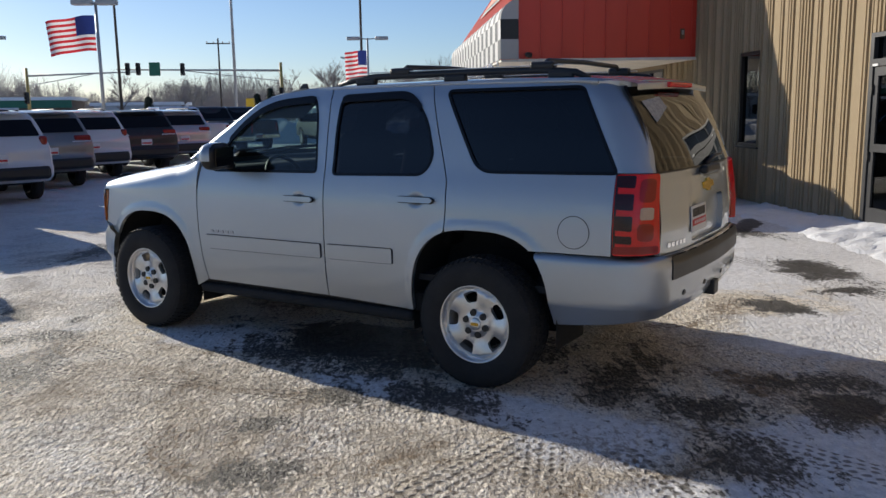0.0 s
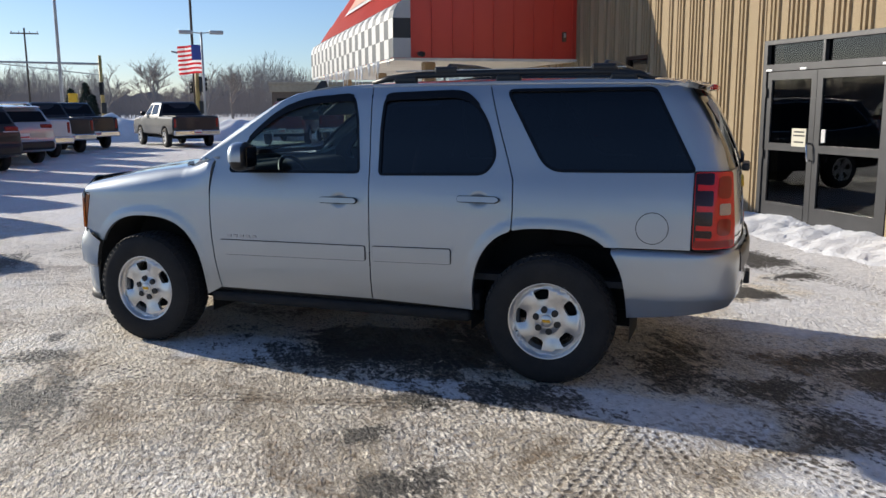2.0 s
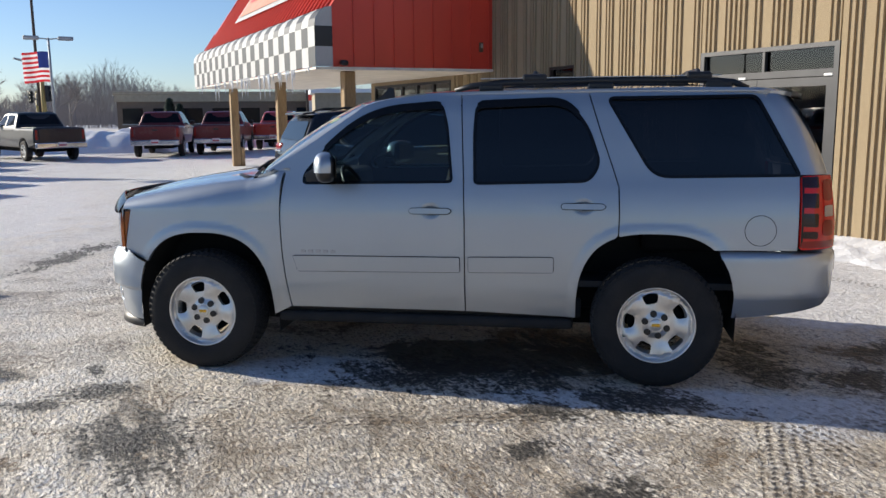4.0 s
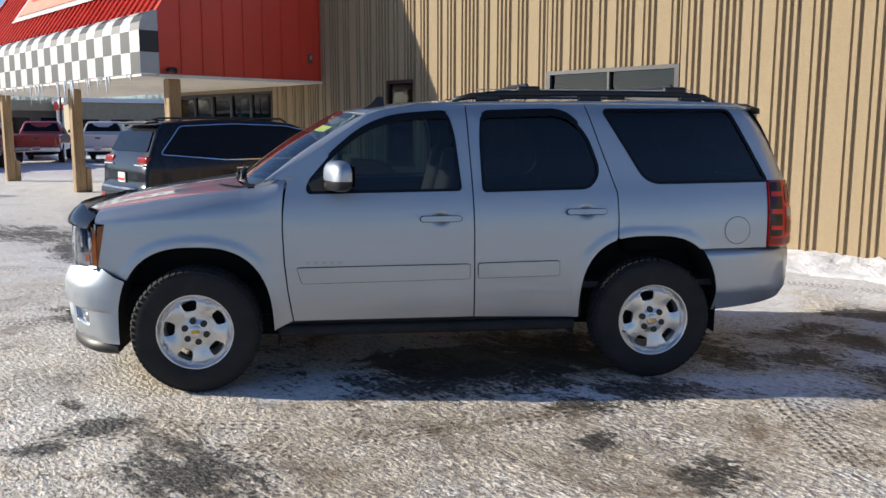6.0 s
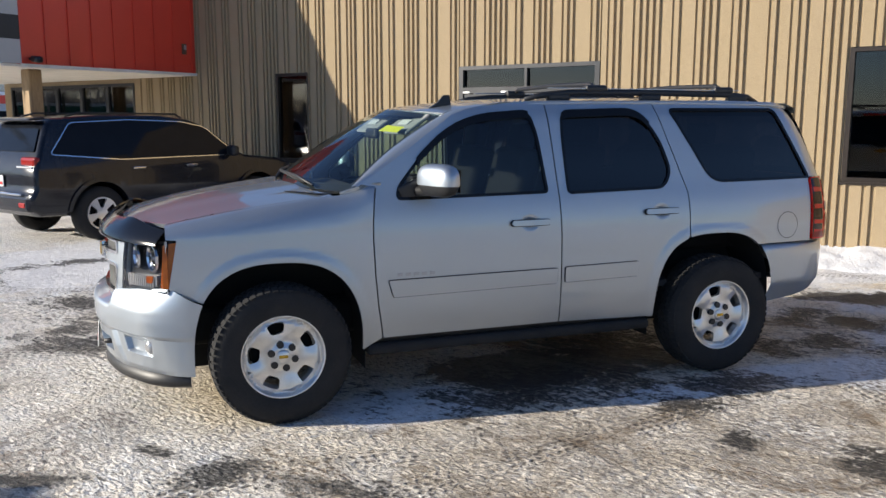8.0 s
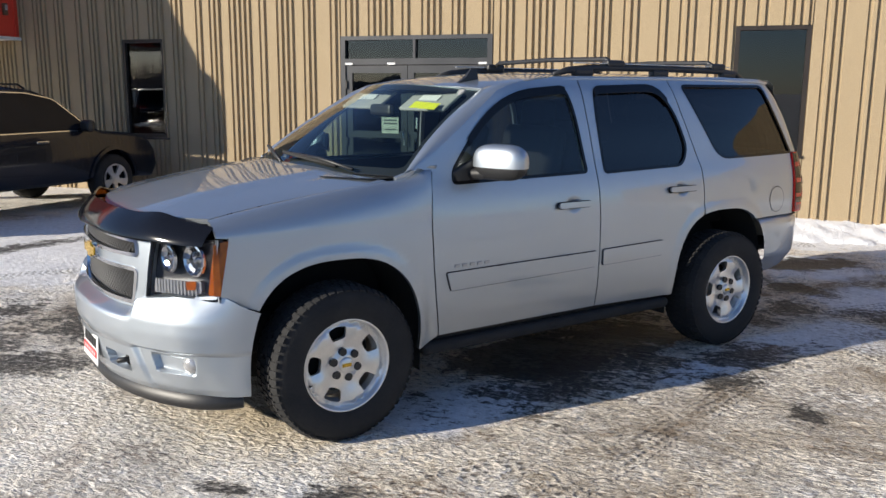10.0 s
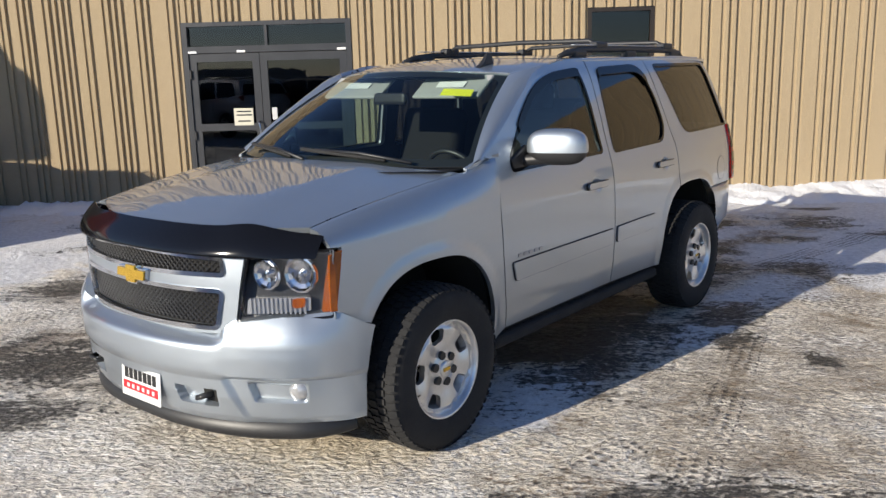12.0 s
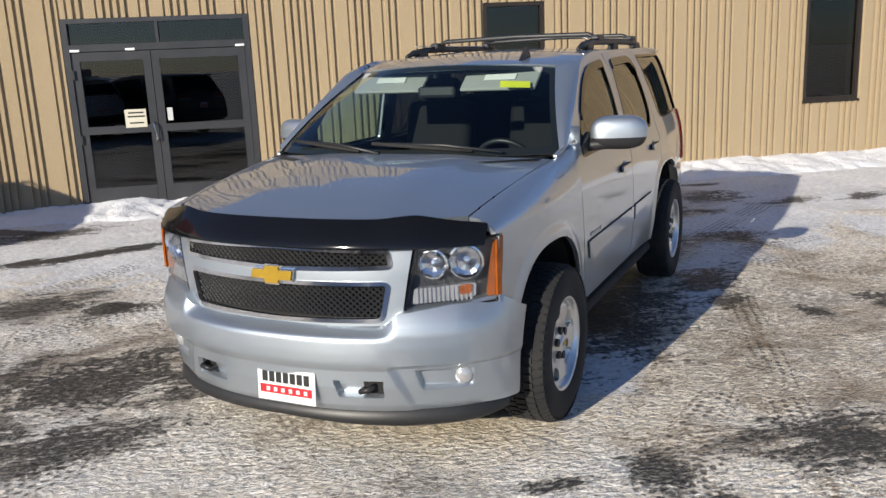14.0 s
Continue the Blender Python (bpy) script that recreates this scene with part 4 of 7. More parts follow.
def windscreen(u, v):
    """u across from -1 to 1, v up from 0 to 1."""
    w = 0.90 - 0.23 * v
    bow = 0.25 - 0.06 * v
    x = 1.30 - 0.72 * v - bow * abs(u) ** 2.2 + 0.035 * math.sin(math.pi * v)
    z = 1.283 + 0.477 * v - 0.04 * abs(u) ** 2 * v + 0.012 * math.sin(math.pi * v)
    return (x, u * w, z)


def arc(cx, cz, rx, rz, a0, a1, k=22):
    return [(cx + rx * math.cos(radians(a0 + (a1 - a0) * i / k)), cz + rz * math.sin(radians(a0 + (a1 - a0) * i / k))) for i in range(k + 1)]


G = 0.004
EDGE_A = [(0.875, 0.42), (0.905, 0.62), (0.922, 0.80), (0.930, 1.0), (0.928, 1.10), (0.915, 1.22), (0.90, 1.30)]   # fender to front door
PILLAR = [(0.985, 1.325), (0.87, 1.40), (0.655, 1.545), (0.475, 1.665), (0.39, 1.722), (0.30, 1.752), (0.18, 1.776), (0.0, 1.80)]
SPLIT = [(-0.246, 1.808), (-0.258, 1.60), (-0.278, 1.25), (-0.286, 1.0), (-0.288, 0.42)]
EDGE_C = [(-1.238, 0.930), (-1.242, 1.05), (-1.236, 1.22), (-1.20, 1.33), (-1.12, 1.56), (-1.04, 1.812)]          # rear door to quarter panel
RARCH_DOOR = [q for q in arch_pts(ARCH_R, 0, 90, 40) if q[0] > -1.234]
RARCH_Q = [q for q in arch_pts(ARCH_R, 50, 180, 60) if q[0] < -1.243 and q[1] > 0.842]
FWIN = rounded([(0.78, 1.232), (0.765, 1.305), (0.60, 1.495), (0.42, 1.640), (0.22, 1.712), (-0.125, 1.738), (-0.165, 1.60), (-0.205, 1.245)], [0.05, 0.03, 0.1, 0.1, 0.1, 0.05, 0.05, 0.03])
RWIN = rounded([(-0.345, 1.235), (-0.335, 1.55), (-0.345, 1.735), (-0.90, 1.752), (-1.045, 1.60), (-1.125, 1.36), (-1.06, 1.25)], [0.03, 0.05, 0.06, 0.14, 0.15, 0.12, 0.10])
QWIN = rounded([(-1.155, 1.762), (-2.045, 1.765), (-2.295, 1.288), (-1.44, 1.278)], [0.05, 0.04, 0.03, 0.10])
# edges run from rear to front along the tops
front_door_poly = [(x - G, z) for x, z in EDGE_A] + PILLAR + [(x + G, z) for x, z in SPLIT]
rear_door_poly = [(x - G, z) for x, z in SPLIT[::-1]] + [(x + G, z) for x, z in EDGE_C[::-1]] + RARCH_DOOR[::-1]
quarter_poly = [(x - G, z) for x, z in EDGE_C] + [(-1.6, 1.822), (-2.06, 1.812), (-2.26, 1.79)] + [(-2.40, 1.60), (-2.48, 1.40), (-2.50, 1.294), (-2.285, 1.294), (-2.282, 0.846)] + RARCH_Q[::-1]
fender_poly = [(x + G, z) for x, z in EDGE_A] + [(0.90, 1.35), (2.062, 1.35), (2.064, 1.066), (2.008, 1.052), (2.062, 0.790), (1.945, 0.722)] + [q for q in arch_pts(ARCH_F, 0, 180, 60) if q[0] < 1.89]

M_CUP = paint("shaded_silver_cup", (0.34, 0.355, 0.38), 0.7, 0.4, 0.1)
M_REVERSE = surf("milky_reverse_lens", (0.62, 0.42, 0.30), 0.2, bump=0)
M_HOUSING = surf("lamp_housing", (0.035, 0.036, 0.038), 0.35, 0.0, bump=0)
CUP_F, CUP_R = (-0.070, 1.065), (-1.025, 1.100)


def cup_outline(cx, cz, k=1.0):
    """The dished hand recess behind a door handle."""
    return [(cx + 0.072 * k * math.copysign(abs(math.cos(a)) ** 0.8, math.cos(a)), cz + 0.055 * k * math.copysign(abs(math.sin(a)) ** 0.9, math.sin(a))) for a in np.linspace(0, 2 * math.pi, 29)[:-1]]


for tag, mir in (("left", lambda f: f), ("right", mirrored)):
    out = (0, 1, 0) if tag == "left" else (0, -1, 0)
    sg = 1 if tag == "left" else -1
    sd, fd = mir(side), mir(fender)
    part_kw = dict(hint=out, step=0.045)
    patch("front_fender", fender_poly, fd, M_SILVER, suv, thick=0.025, hint=out, step=0.024)
    fdoor = patch("front_door", front_door_poly, sd, M_SILVER, suv, holes=[FWIN, cup_outline(*CUP_F)], thick=0.03, **part_kw)
    rdoor = patch("rear_door", rear_door_poly, sd, M_SILVER, suv, holes=[RWIN, cup_outline(*CUP_R)], thick=0.03, hint=out, step=0.03)
    quarter = patch("quarter_panel", quarter_poly, sd, M_SILVER, suv, holes=[QWIN], thick=0.03, hint=out, step=0.026)
    # glazing with black seals
    for owner, win, mat_ in ((fdoor, FWIN, M_DOORGLASS), (rdoor, RWIN, M_TINT), (quarter, QWIN, M_TINT)):
        patch("window_glass", win, sd, mat_, owner, lift=-0.010, thick=0.0, **part_kw).visible_shadow = False
        patch("window_seal", grown(win, 0.006), sd, M_GLOSSBLACK, owner, holes=[grown(win, -0.012)], lift=0.002, thick=0.012, **part_kw)
    for owner, win, x0, x1 in ((fdoor, FWIN, -0.118, 0.64), (rdoor, RWIN, -0.99, -0.352)):
        rim_ = dense(win, 0.004)
        topz = lambda x: max(z for a, z in rim_ if abs(a - x) < 0.008)
        xs_ = np.linspace(x1, x0, 26)
        band = [(x, topz(x) + 0.014) for x in xs_] + [(x, topz(x) - 0.034) for x in xs_[::-1]]
        patch("rain_guard", band, sd, M_GLOSSBLACK, owner, lift=0.010, thick=0.010, label="smoked rain deflector", hint=out, step=0.03)
    # side mouldings
    for owner, mo in ((fdoor, [(0.845, 0.765), (0.815, 0.665), (-0.255, 0.678), (-0.255, 0.772)]), (rdoor, [(-0.312, 0.775), (-0.312, 0.680), (-0.845, 0.688), (-0.845, 0.783)])):
        patch("moulding_seal", grown(rounded(mo, 0.012, 2), 0.004), sd, M_INTERIOR, owner, lift=0.006, thick=0.006, **part_kw)
        patch("side_moulding", rounded(mo, 0.010, 2), sd, M_SILVER, owner, lift=0.012, thick=0.010, label="silver side moulding", **part_kw)
    # handles: dished cup, bar, thin dark gap
    for owner, (hx, hz) in ((fdoor, CUP_F), (rdoor, CUP_R)):
        def bowl(x, z, f=sd, hx=hx, hz=hz):
            r = math.hypot((x - hx) / 0.074, (z - hz) / 0.057)
            q = f(x, z)
            return (q[0], q[1] - sg * 0.011 * (1 - smooth(r, 0.1, 1.02)), q[2])
        patch("handle_cup", cup_outline(hx, hz, 1.01), bowl, M_SILVER, owner, thick=0.0, hint=out, step=0.012)
        patch("handle_shadow_gap", rounded([(hx - 0.142, hz), (hx - 0.118, hz - 0.021), (hx + 0.128, hz - 0.021), (hx + 0.142, hz), (hx + 0.128, hz + 0.021), (hx - 0.118, hz + 0.021)], 0.012), sd, M_BLACK, owner, lift=0.014, thick=0.010, **part_kw)
        patch("door_handle", rounded([(hx - 0.136, hz), (hx - 0.115, hz - 0.0165), (hx + 0.124, hz - 0.0165), (hx + 0.136, hz), (hx + 0.124, hz + 0.0165), (hx - 0.115, hz + 0.0165)], 0.010), sd, M_SILVER, owner, lift=0.026, thick=0.012, **part_kw)
    # model badge as plain raised bars
    for k in range(5):
        x = 0.79 - k * 0.05
        patch("badge_bar", [(x, 0.787), (x - 0.030, 0.787), (x - 0.030, 0.804), (x, 0.804)], sd, M_CUP, fdoor, lift=0.006, thick=0.005, **part_kw)
    # fuel flap on the left only
    if tag == "left":
        ring = [(-2.068 + 0.093 * math.cos(a), 0.965 + 0.093 * math.sin(a)) for a in np.linspace(0, 2 * math.pi, 36)[:-1]]
        patch("fuel_flap_gap", ring, sd, M_BLACK, quarter, holes=[grown(ring, -0.0045)], lift=0.0015, thick=0.0, **part_kw)
        patch("fuel_flap", grown(ring, -0.0045), sd, M_SILVER, quarter, lift=0.002, thick=0.003, **part_kw)
    # tail lamp with dark grid over red
    lamp = patch("tail_lamp", rounded([(-2.292, 1.286), (-2.292, 0.852), (-2.545, 0.862), (-2.52, 1.286)], 0.02), sd, M_RED, suv, lift=0.012, thick=0.03, label="red tail lamp with dark cells", hint=out, step=0.04)
    for z0, z1 in ((1.218, 1.280), (1.102, 1.184), (0.992, 1.068), (0.922, 0.962)):
        patch("dark_cell", rounded([(-2.300, z0), (-2.392, z0 - 0.004), (-2.392, z1), (-2.300, z1)], 0.012), sd, M_DARKRED, lamp, lift=0.0145, thick=0.003, **part_kw)
    patch("dark_cell", [(-2.296, 0.868), (-2.308, 0.868), (-2.308, 1.278), (-2.296, 1.278)], sd, M_DARKRED, lamp, lift=0.0138, thick=0.002, **part_kw)
    for z0, z1 in ((1.140, 1.262), (0.935, 1.028)):
        patch("red_loop", rounded([(-2.418, z0), (-2.500, z0), (-2.500, z1), (-2.418, z1)], 0.03), sd, M_DEEPRED, lamp, lift=0.0155, thick=0.003, **part_kw)
    patch("reflex_strip", rounded([(-2.300, 0.864), (-2.53, 0.868), (-2.53, 0.908), (-2.300, 0.904)], 0.012), sd, M_DEEPRED, lamp, lift=0.015, thick=0.003, **part_kw)
    patch("reverse_lens", rounded([(-2.428, 1.048), (-2.496, 1.048), (-2.496, 1.112), (-2.428, 1.112)], 0.012), sd, M_REVERSE, lamp, lift=0.018, thick=0.004, **part_kw)
    # inner lining, so that no gap shows through
    lin = lambda s, z, f=sd: tuple(Vector(f(s, z)) - Vector((0, sg * 0.055, 0)))
    body_poly = [(0.84, 0.42), (0.90, 0.9), (0.90, 1.30), (0.80, 1.40), (0.60, 1.53), (0.42, 1.650), (0.30, 1.715), (0.05, 1.77), (-0.5, 1.80), (-2.05, 1.80), (-2.22, 1.76), (-2.44, 1.30), (-2.44, 0.86), (-1.97, 0.84)] + arch_pts(ARCH_R, 134, 4, 16, 0.03)
    patch("inner_lining", body_poly, lin, M_INTERIOR, suv, holes=[grown(FWIN, 0.015), grown(RWIN, 0.015), grown(QWIN, 0.015)], step=0.09, thick=0.0, hint=out)

# roof, with gutters along its sides
roof_poly = [(0.575 - 0.19 * (abs(e) / 0.67) ** 2.2, e) for e in np.linspace(-0.715, 0.715, 25)] + [(0.2, ROOF_W), (-1.0, ROOF_W), (-2.10, ROOF_W), (-2.22, 0.70)] + [(-2.27 - 0.03 * (1 - (e / 0.7) ** 2), e) for e in np.linspace(0.65, -0.65, 12)] + [(-2.22, -0.70), (-2.10, -ROOF_W), (-1.0, -ROOF_W), (0.2, -ROOF_W)]
patch("roof_panel", roof_poly, roof, M_SILVER, suv, step=0.08, thick=0.03, hint=(0, 0, 1))
patch("headliner", grown(roof_poly, -0.03), lambda x, y: (x, y, roof(x, y)[2] - 0.05), M_LINER, suv, step=0.2, thick=0.0, hint=(0, 0, -1))
for sg in (1, -1):
    part("drip_rail", tube_bm([(x, sg * (ROOF_W - 0.002), roof(x, ROOF_W)[2] - 0.004) for x in np.linspace(0.30, -2.12, 24)], 0.012, 8), M_SILVER, suv, "", True)
# windscreen
ws = patch("windscreen", [(-1, 0), (1, 0), (1, 1), (-1, 1)], windscreen, M_GLASS, suv, step=0.12, thick=0.0, hint=(1, 0, 1))
ws.visible_shadow = False
patch("windscreen_band", [(-0.995, 0.0), (0.995, 0.0), (0.995, 0.995), (-0.995, 0.995)], windscreen, M_BLACK, ws, holes=[rounded([(-0.962, 0.075), (0.962, 0.075), (0.95, 0.935), (-0.95, 0.935)], 0.06)], step=0.1, thick=0.0, lift=-0.004, hint=(1, 0, 1))
ROOF_EDGE = [(0.388, 0.672), (0.356, 0.715), (0.28, 0.742), (0.20, 0.760), (-0.02, 0.765)]
for sg in (1, -1):
    def pillar(u, s, sg=sg):
        """u from the glass or roof edge out to the door's edge; s runs up the windscreen and on along the roof."""
        s = max(0.0, min(1.0, s))
        if s < 0.72:
            v = 0.02 + 0.98 * float(s) / 0.72
            a = Vector(windscreen(0.992, v)) + Vector((0.002, 0, 0.006))
            x = lerp(v, [0.0, 0.2, 0.45, 0.7, 0.88, 1.0], [1.02, 0.862, 0.668, 0.482, 0.362, 0.285])
        else:
            f = (s - 0.72) / 0.28
            xr, yr = lerp(f, [0, 0.14, 0.35, 0.55, 1], [q[0] for q in ROOF_EDGE]), lerp(f, [0, 0.14, 0.35, 0.55, 1], [q[1] for q in ROOF_EDGE])
            a = Vector((xr, yr, roof(xr, yr)[2] + 0.003))
            x = lerp(f, [0, 1], [0.285, -0.02])
        z = lerp(-x, [-1.05] + [-q[0] for q in PILLAR], [1.29] + [q[1] for q in PILLAR])
        b = Vector(side(x, z - 0.003)) + Vector((0, 0.001, 0))
        p = a.lerp(b, float(u)) + Vector((0.012, 0.012, 0.010)) * math.sin(math.pi * max(0.0, min(1.0, u)))
        return (p.x, sg * p.y, p.z)
    sheet("a_pillar", pillar, np.linspace(0, 1, 9), [*np.linspace(0, 0.70, 22), *np.linspace(0.72, 1, 14)], M_SILVER, suv, flip=sg < 0)
    def cowl_side(x, v, sg=sg):
        p = Vector(fender(x, 1.35))
        e = max(0.0, min(1.0, (x - 0.86) / 0.22))
        q = Vector((x, lerp(e, [0, 0.55, 1], [0.918, 0.912, 0.892]), lerp(e, [0, 0.55, 1], [1.312, 1.326, 1.276])))
        r = p.lerp(q, v)
        return (r.x, sg * r.y, r.z)
    patch("cowl_side", [(0.87, -0.08), (1.10, -0.08), (1.10, 1.05), (0.87, 1.05)], cowl_side, M_SILVER, suv, step=0.10, thick=0.02, hint=(0.3, sg, 0.6))
patch("screen_header", [(0.40, -0.62), (0.50, -0.42), (0.57, 0), (0.50, 0.42), (0.40, 0.62), (0.34, 0.62), (0.34, -0.62)], lambda x, y: (x, y, roof(x, y)[2] - 0.030), M_BLACK, suv, step=0.1, thick=0.01, hint=(0, 0, 1))
# bonnet and scuttle
hx = lambda y: front_x(y) - 0.115 - 0.02 * abs(y)
bonnet_poly = [(hx(y), y) for y in np.linspace(-0.795, 0.795, 25)] + [(1.6, 0.838), (1.14, 0.874)] + [(1.30 - 0.16 * (abs(y) / 0.86) ** 2.2, y) for y in np.linspace(0.83, -0.83, 15)] + [(1.14, -0.874), (1.6, -0.838)]
bonnet = patch("bonnet", bonnet_poly, hood, M_SILVER, suv, step=0.06, thick=0.025, hint=(0, 0, 1))
patch("scuttle", [(1.36, -0.6), (1.38, 0), (1.36, 0.6), (1.22, 0.82), (1.00, 0.84), (1.10, 0.5), (1.15, 0), (1.10, -0.5), (1.00, -0.84), (1.22, -0.82)], lambda x, y: (x, y, 1.262 + 0.01 * math.cos(y)), M_BLACK, suv, step=0.08, thick=0.0, hint=(0, 0, 1))
for y0, y1 in ((0.60, -0.02), (-0.05, -0.62)):
    a, b = Vector(windscreen(y0 / 0.86, 0.02)) + Vector((0.03, 0, 0.012)), Vector(windscreen(y1 / 0.84, 0.10)) + Vector((0.018, 0, 0.016))
    wiper = part("wiper", tube_bm([tuple(a), tuple(a.lerp(b, 0.5) + Vector((0.012, 0, 0.016))), tuple(b)], 0.009, 6), M_BLACK, suv, "", True)
    part("wiper_blade", tube_bm([tuple(a.lerp(b, f) + Vector((0.004, 0, -0.004))) for f in (0.25, 0.6, 1.15)], 0.011, 6), M_RUBBER, wiper, "", True)
# dark deflector over the bonnet's leading edge
def shield(y, v):
    x, _, z = nose(y, 1.035)
    end_ = max(0, abs(y) - 0.66)
    return (x + 0.035 - 0.085 * max(v, 0.0) ** 1.6 - 0.02 * end_, y, 1.030 + 0.105 * v - 0.035 * abs(y) ** 4 + 0.016 * math.exp(-((abs(y) - 0.62) / 0.10) ** 2) * v)


patch("bonnet_deflector", rounded([(-0.90, 0.10), (-0.60, -0.02), (0.60, -0.02), (0.90, 0.10), (0.89, 0.92), (0.66, 1.06), (-0.66, 1.06), (-0.89, 0.92)], 0.05), shield, M_GLOSSBLACK, suv, step=0.05, thick=0.010, hint=(1, 0, 0.3), label="glossy dark bonnet deflector")
# grille: silver surround, chrome rims, black lattice, crossbar and emblem
UP = rounded([(-0.535, 1.012), (-0.545, 0.945), (0, 0.930), (0.545, 0.945), (0.535, 1.012), (0, 1.025)], 0.02)
LO = rounded([(-0.535, 0.875), (-0.50, 0.712), (0, 0.700), (0.50, 0.712), (0.535, 0.875), (0, 0.868)], 0.03)
grille = patch("grille_surround", rounded([(-0.60, 1.05), (-0.635, 1.04), (-0.575, 0.690), (0, 0.672), (0.575, 0.690), (0.635, 1.04), (0.60, 1.05), (0, 1.06)], 0.02), nose, M_SILVER, suv, holes=[UP, LO], step=0.05, thick=0.05, hint=(1, 0, 0))
for op in (UP, LO):
    patch("chrome_rim", grown(op, 0.010), nose, M_CHROME, grille, holes=[grown(op, -0.009)], step=0.04, thick=0.02, lift=0.006, hint=(1, 0, 0), label="chrome grille rim")
    patch("grille_backing", grown(op, 0.004), nose, M_DARK, grille, lift=-0.048, step=0.08, thick=0.0, hint=(1, 0, 0))
    bm = bmesh.new()
    o_ = np.array(op)
    (a0, b0), (a1, b1) = o_.min(0), o_.max(0)
    for sl in (1, -1):
        for c in np.arange(a0 - 0.3, a1 + 0.3, 0.030):
            pts_ = [(c + sl * (z - b0) * 1.15, z) for z in np.linspace(b0, b1, 9)]
            ok = inside(pts_, op)
            run = [p for p, k in zip(pts_, ok) if k]
            if len(run) > 1:
                tube_bm([(nose(y, z)[0] - 0.022, y, z) for y, z in (run[0], run[-1])], 0.0042, 4, bm)
    part("grille_lattice", bm, M_BLACK, grille, "black lattice")
bow = [(-0.135, 0.885), (-0.125, 0.928), (-0.045, 0.928), (-0.040, 0.948), (0.045, 0.948), (0.048, 0.928), (0.135, 0.928), (0.125, 0.882), (0.045, 0.882), (0.040, 0.862), (-0.045, 0.862), (-0.048, 0.885)]
bow = [(0.80 * y + 0.004, 0.902 + 0.88 * (z - 0.905)) for y, z in bow]
patch("emblem_rim", grown(bow, 0.008), nose, M_CHROME, grille, lift=0.020, thick=0.02, step=0.03, hint=(1, 0, 0))
patch("emblem", bow, nose, M_GOLD, grille, lift=0.028, thick=0.012, step=0.03, hint=(1, 0, 0), label="gold cross-shaped emblem")
# head lamps
for sg in (1, -1):
    q = rounded([(sg * 0.645, 1.025), (sg * 0.592, 0.742), (sg * 0.936, 0.768), (sg * 0.936, 1.045), (sg * 0.80, 1.035)], 0.015)
    hl = patch("head_lamp", grown(q, 0.003), nose, M_HOUSING, suv, lift=-0.048, step=0.05, thick=0.0, hint=(1, 0, 0), label="clear head lamp with amber marker")
    patch("lamp_bezel", grown(q, 0.004), nose, M_GLOSSBLACK, hl, holes=[grown(q, -0.006)], lift=-0.002, step=0.05, thick=0.012, hint=(1, 0, 0))
    patch("lamp_lens", q, nose, M_LENS, hl, lift=0.002, step=0.05, thick=0.0, hint=(1, 0, 0)).visible_shadow = False
    for y, r in ((0.700, 0.066), (0.822, 0.078)):
        c = Vector(nose(sg * y, 0.945))
        n = Vector((0.92, sg * (0.18 + (y - 0.7)), 0)).normalized()
        bmr = lathe_bm([(r * 1.04, -0.012), (r, 0.0), (r * 0.9, 0.002), (r * 0.78, -0.008), (r * 0.55, -0.016), (0.016, -0.020), (0.014, -0.006), (0.0, -0.003)], 13)
        bmesh.ops.transform(bmr, matrix=Matrix.Translation(c - n * 0.022) @ n.to_track_quat("Y", "Z").to_matrix().to_4x4(), verts=bmr.verts)
        part("reflector", bmr, M_CHROME, hl, "faceted chrome reflector")
    patch("turn_signal", rounded([(sg * 0.632, 0.842), (sg * 0.622, 0.775), (sg * 0.860, 0.792), (sg * 0.862, 0.852)], 0.012), nose, M_FOG, hl, lift=-0.02, step=0.04, thick=0.03, hint=(1, 0, 0))
    for k in range(13):
        y = 0.640 + 0.0165 * k
        patch("signal_rib", [(sg * y, 0.845), (sg * y, 0.780), (sg * (y + 0.007), 0.782), (sg * (y + 0.007), 0.847)], nose, M_FOG, hl, lift=-0.012, step=0.04, thick=0.008, hint=(1, 0, 0))
    patch("signal_bulb", rounded([(sg * 0.800, 0.846), (sg * 0.800, 0.806), (sg * 0.842, 0.810), (sg * 0.846, 0.850)], 0.012), nose, M_AMBER, hl, lift=-0.010, step=0.03, thick=0.01, hint=(1, 0, 0))
    patch("amber_marker", rounded([(sg * 0.922, 1.020), (sg * 0.896, 0.790), (sg * 0.933, 0.793), (sg * 0.934, 1.026)], 0.01), nose, M_AMBER, hl, lift=-0.004, step=0.04, thick=0.02, hint=(1, 0, 0), label="amber side marker")
    patch("amber_marker", [(2.064, 1.034), (2.010, 1.040), (2.058, 0.792), (2.064, 0.792)], lambda x, z, sg=sg: (side(x, z)[0], sg * side(x, z)[1], z), M_AMBER, hl, lift=0.004, step=0.04, thick=0.012, hint=(0, sg, 0))
    def cheek(u, v, sg=sg):
        a, b = Vector(nose(sg * 0.938, v)), Vector(side(2.06, min(v, 1.05)))
        b.y *= sg
        return tuple(a.lerp(b, u))
    patch("lamp_cheek", [(-0.1, 0.76), (1, 0.76), (1, 1.05), (-0.1, 1.05)], cheek, M_SILVER, suv, step=0.2, thick=0.01, hint=(0.6, sg, 0))
    def lamp_edge(u, v, sg=sg):
        a, b = Vector(nose(sg * 0.926, v)), Vector(side(2.050, min(v, 1.05)))
        b.y *= sg
        return tuple(a.lerp(b, u) + Vector((0.010, sg * 0.010, 0)))
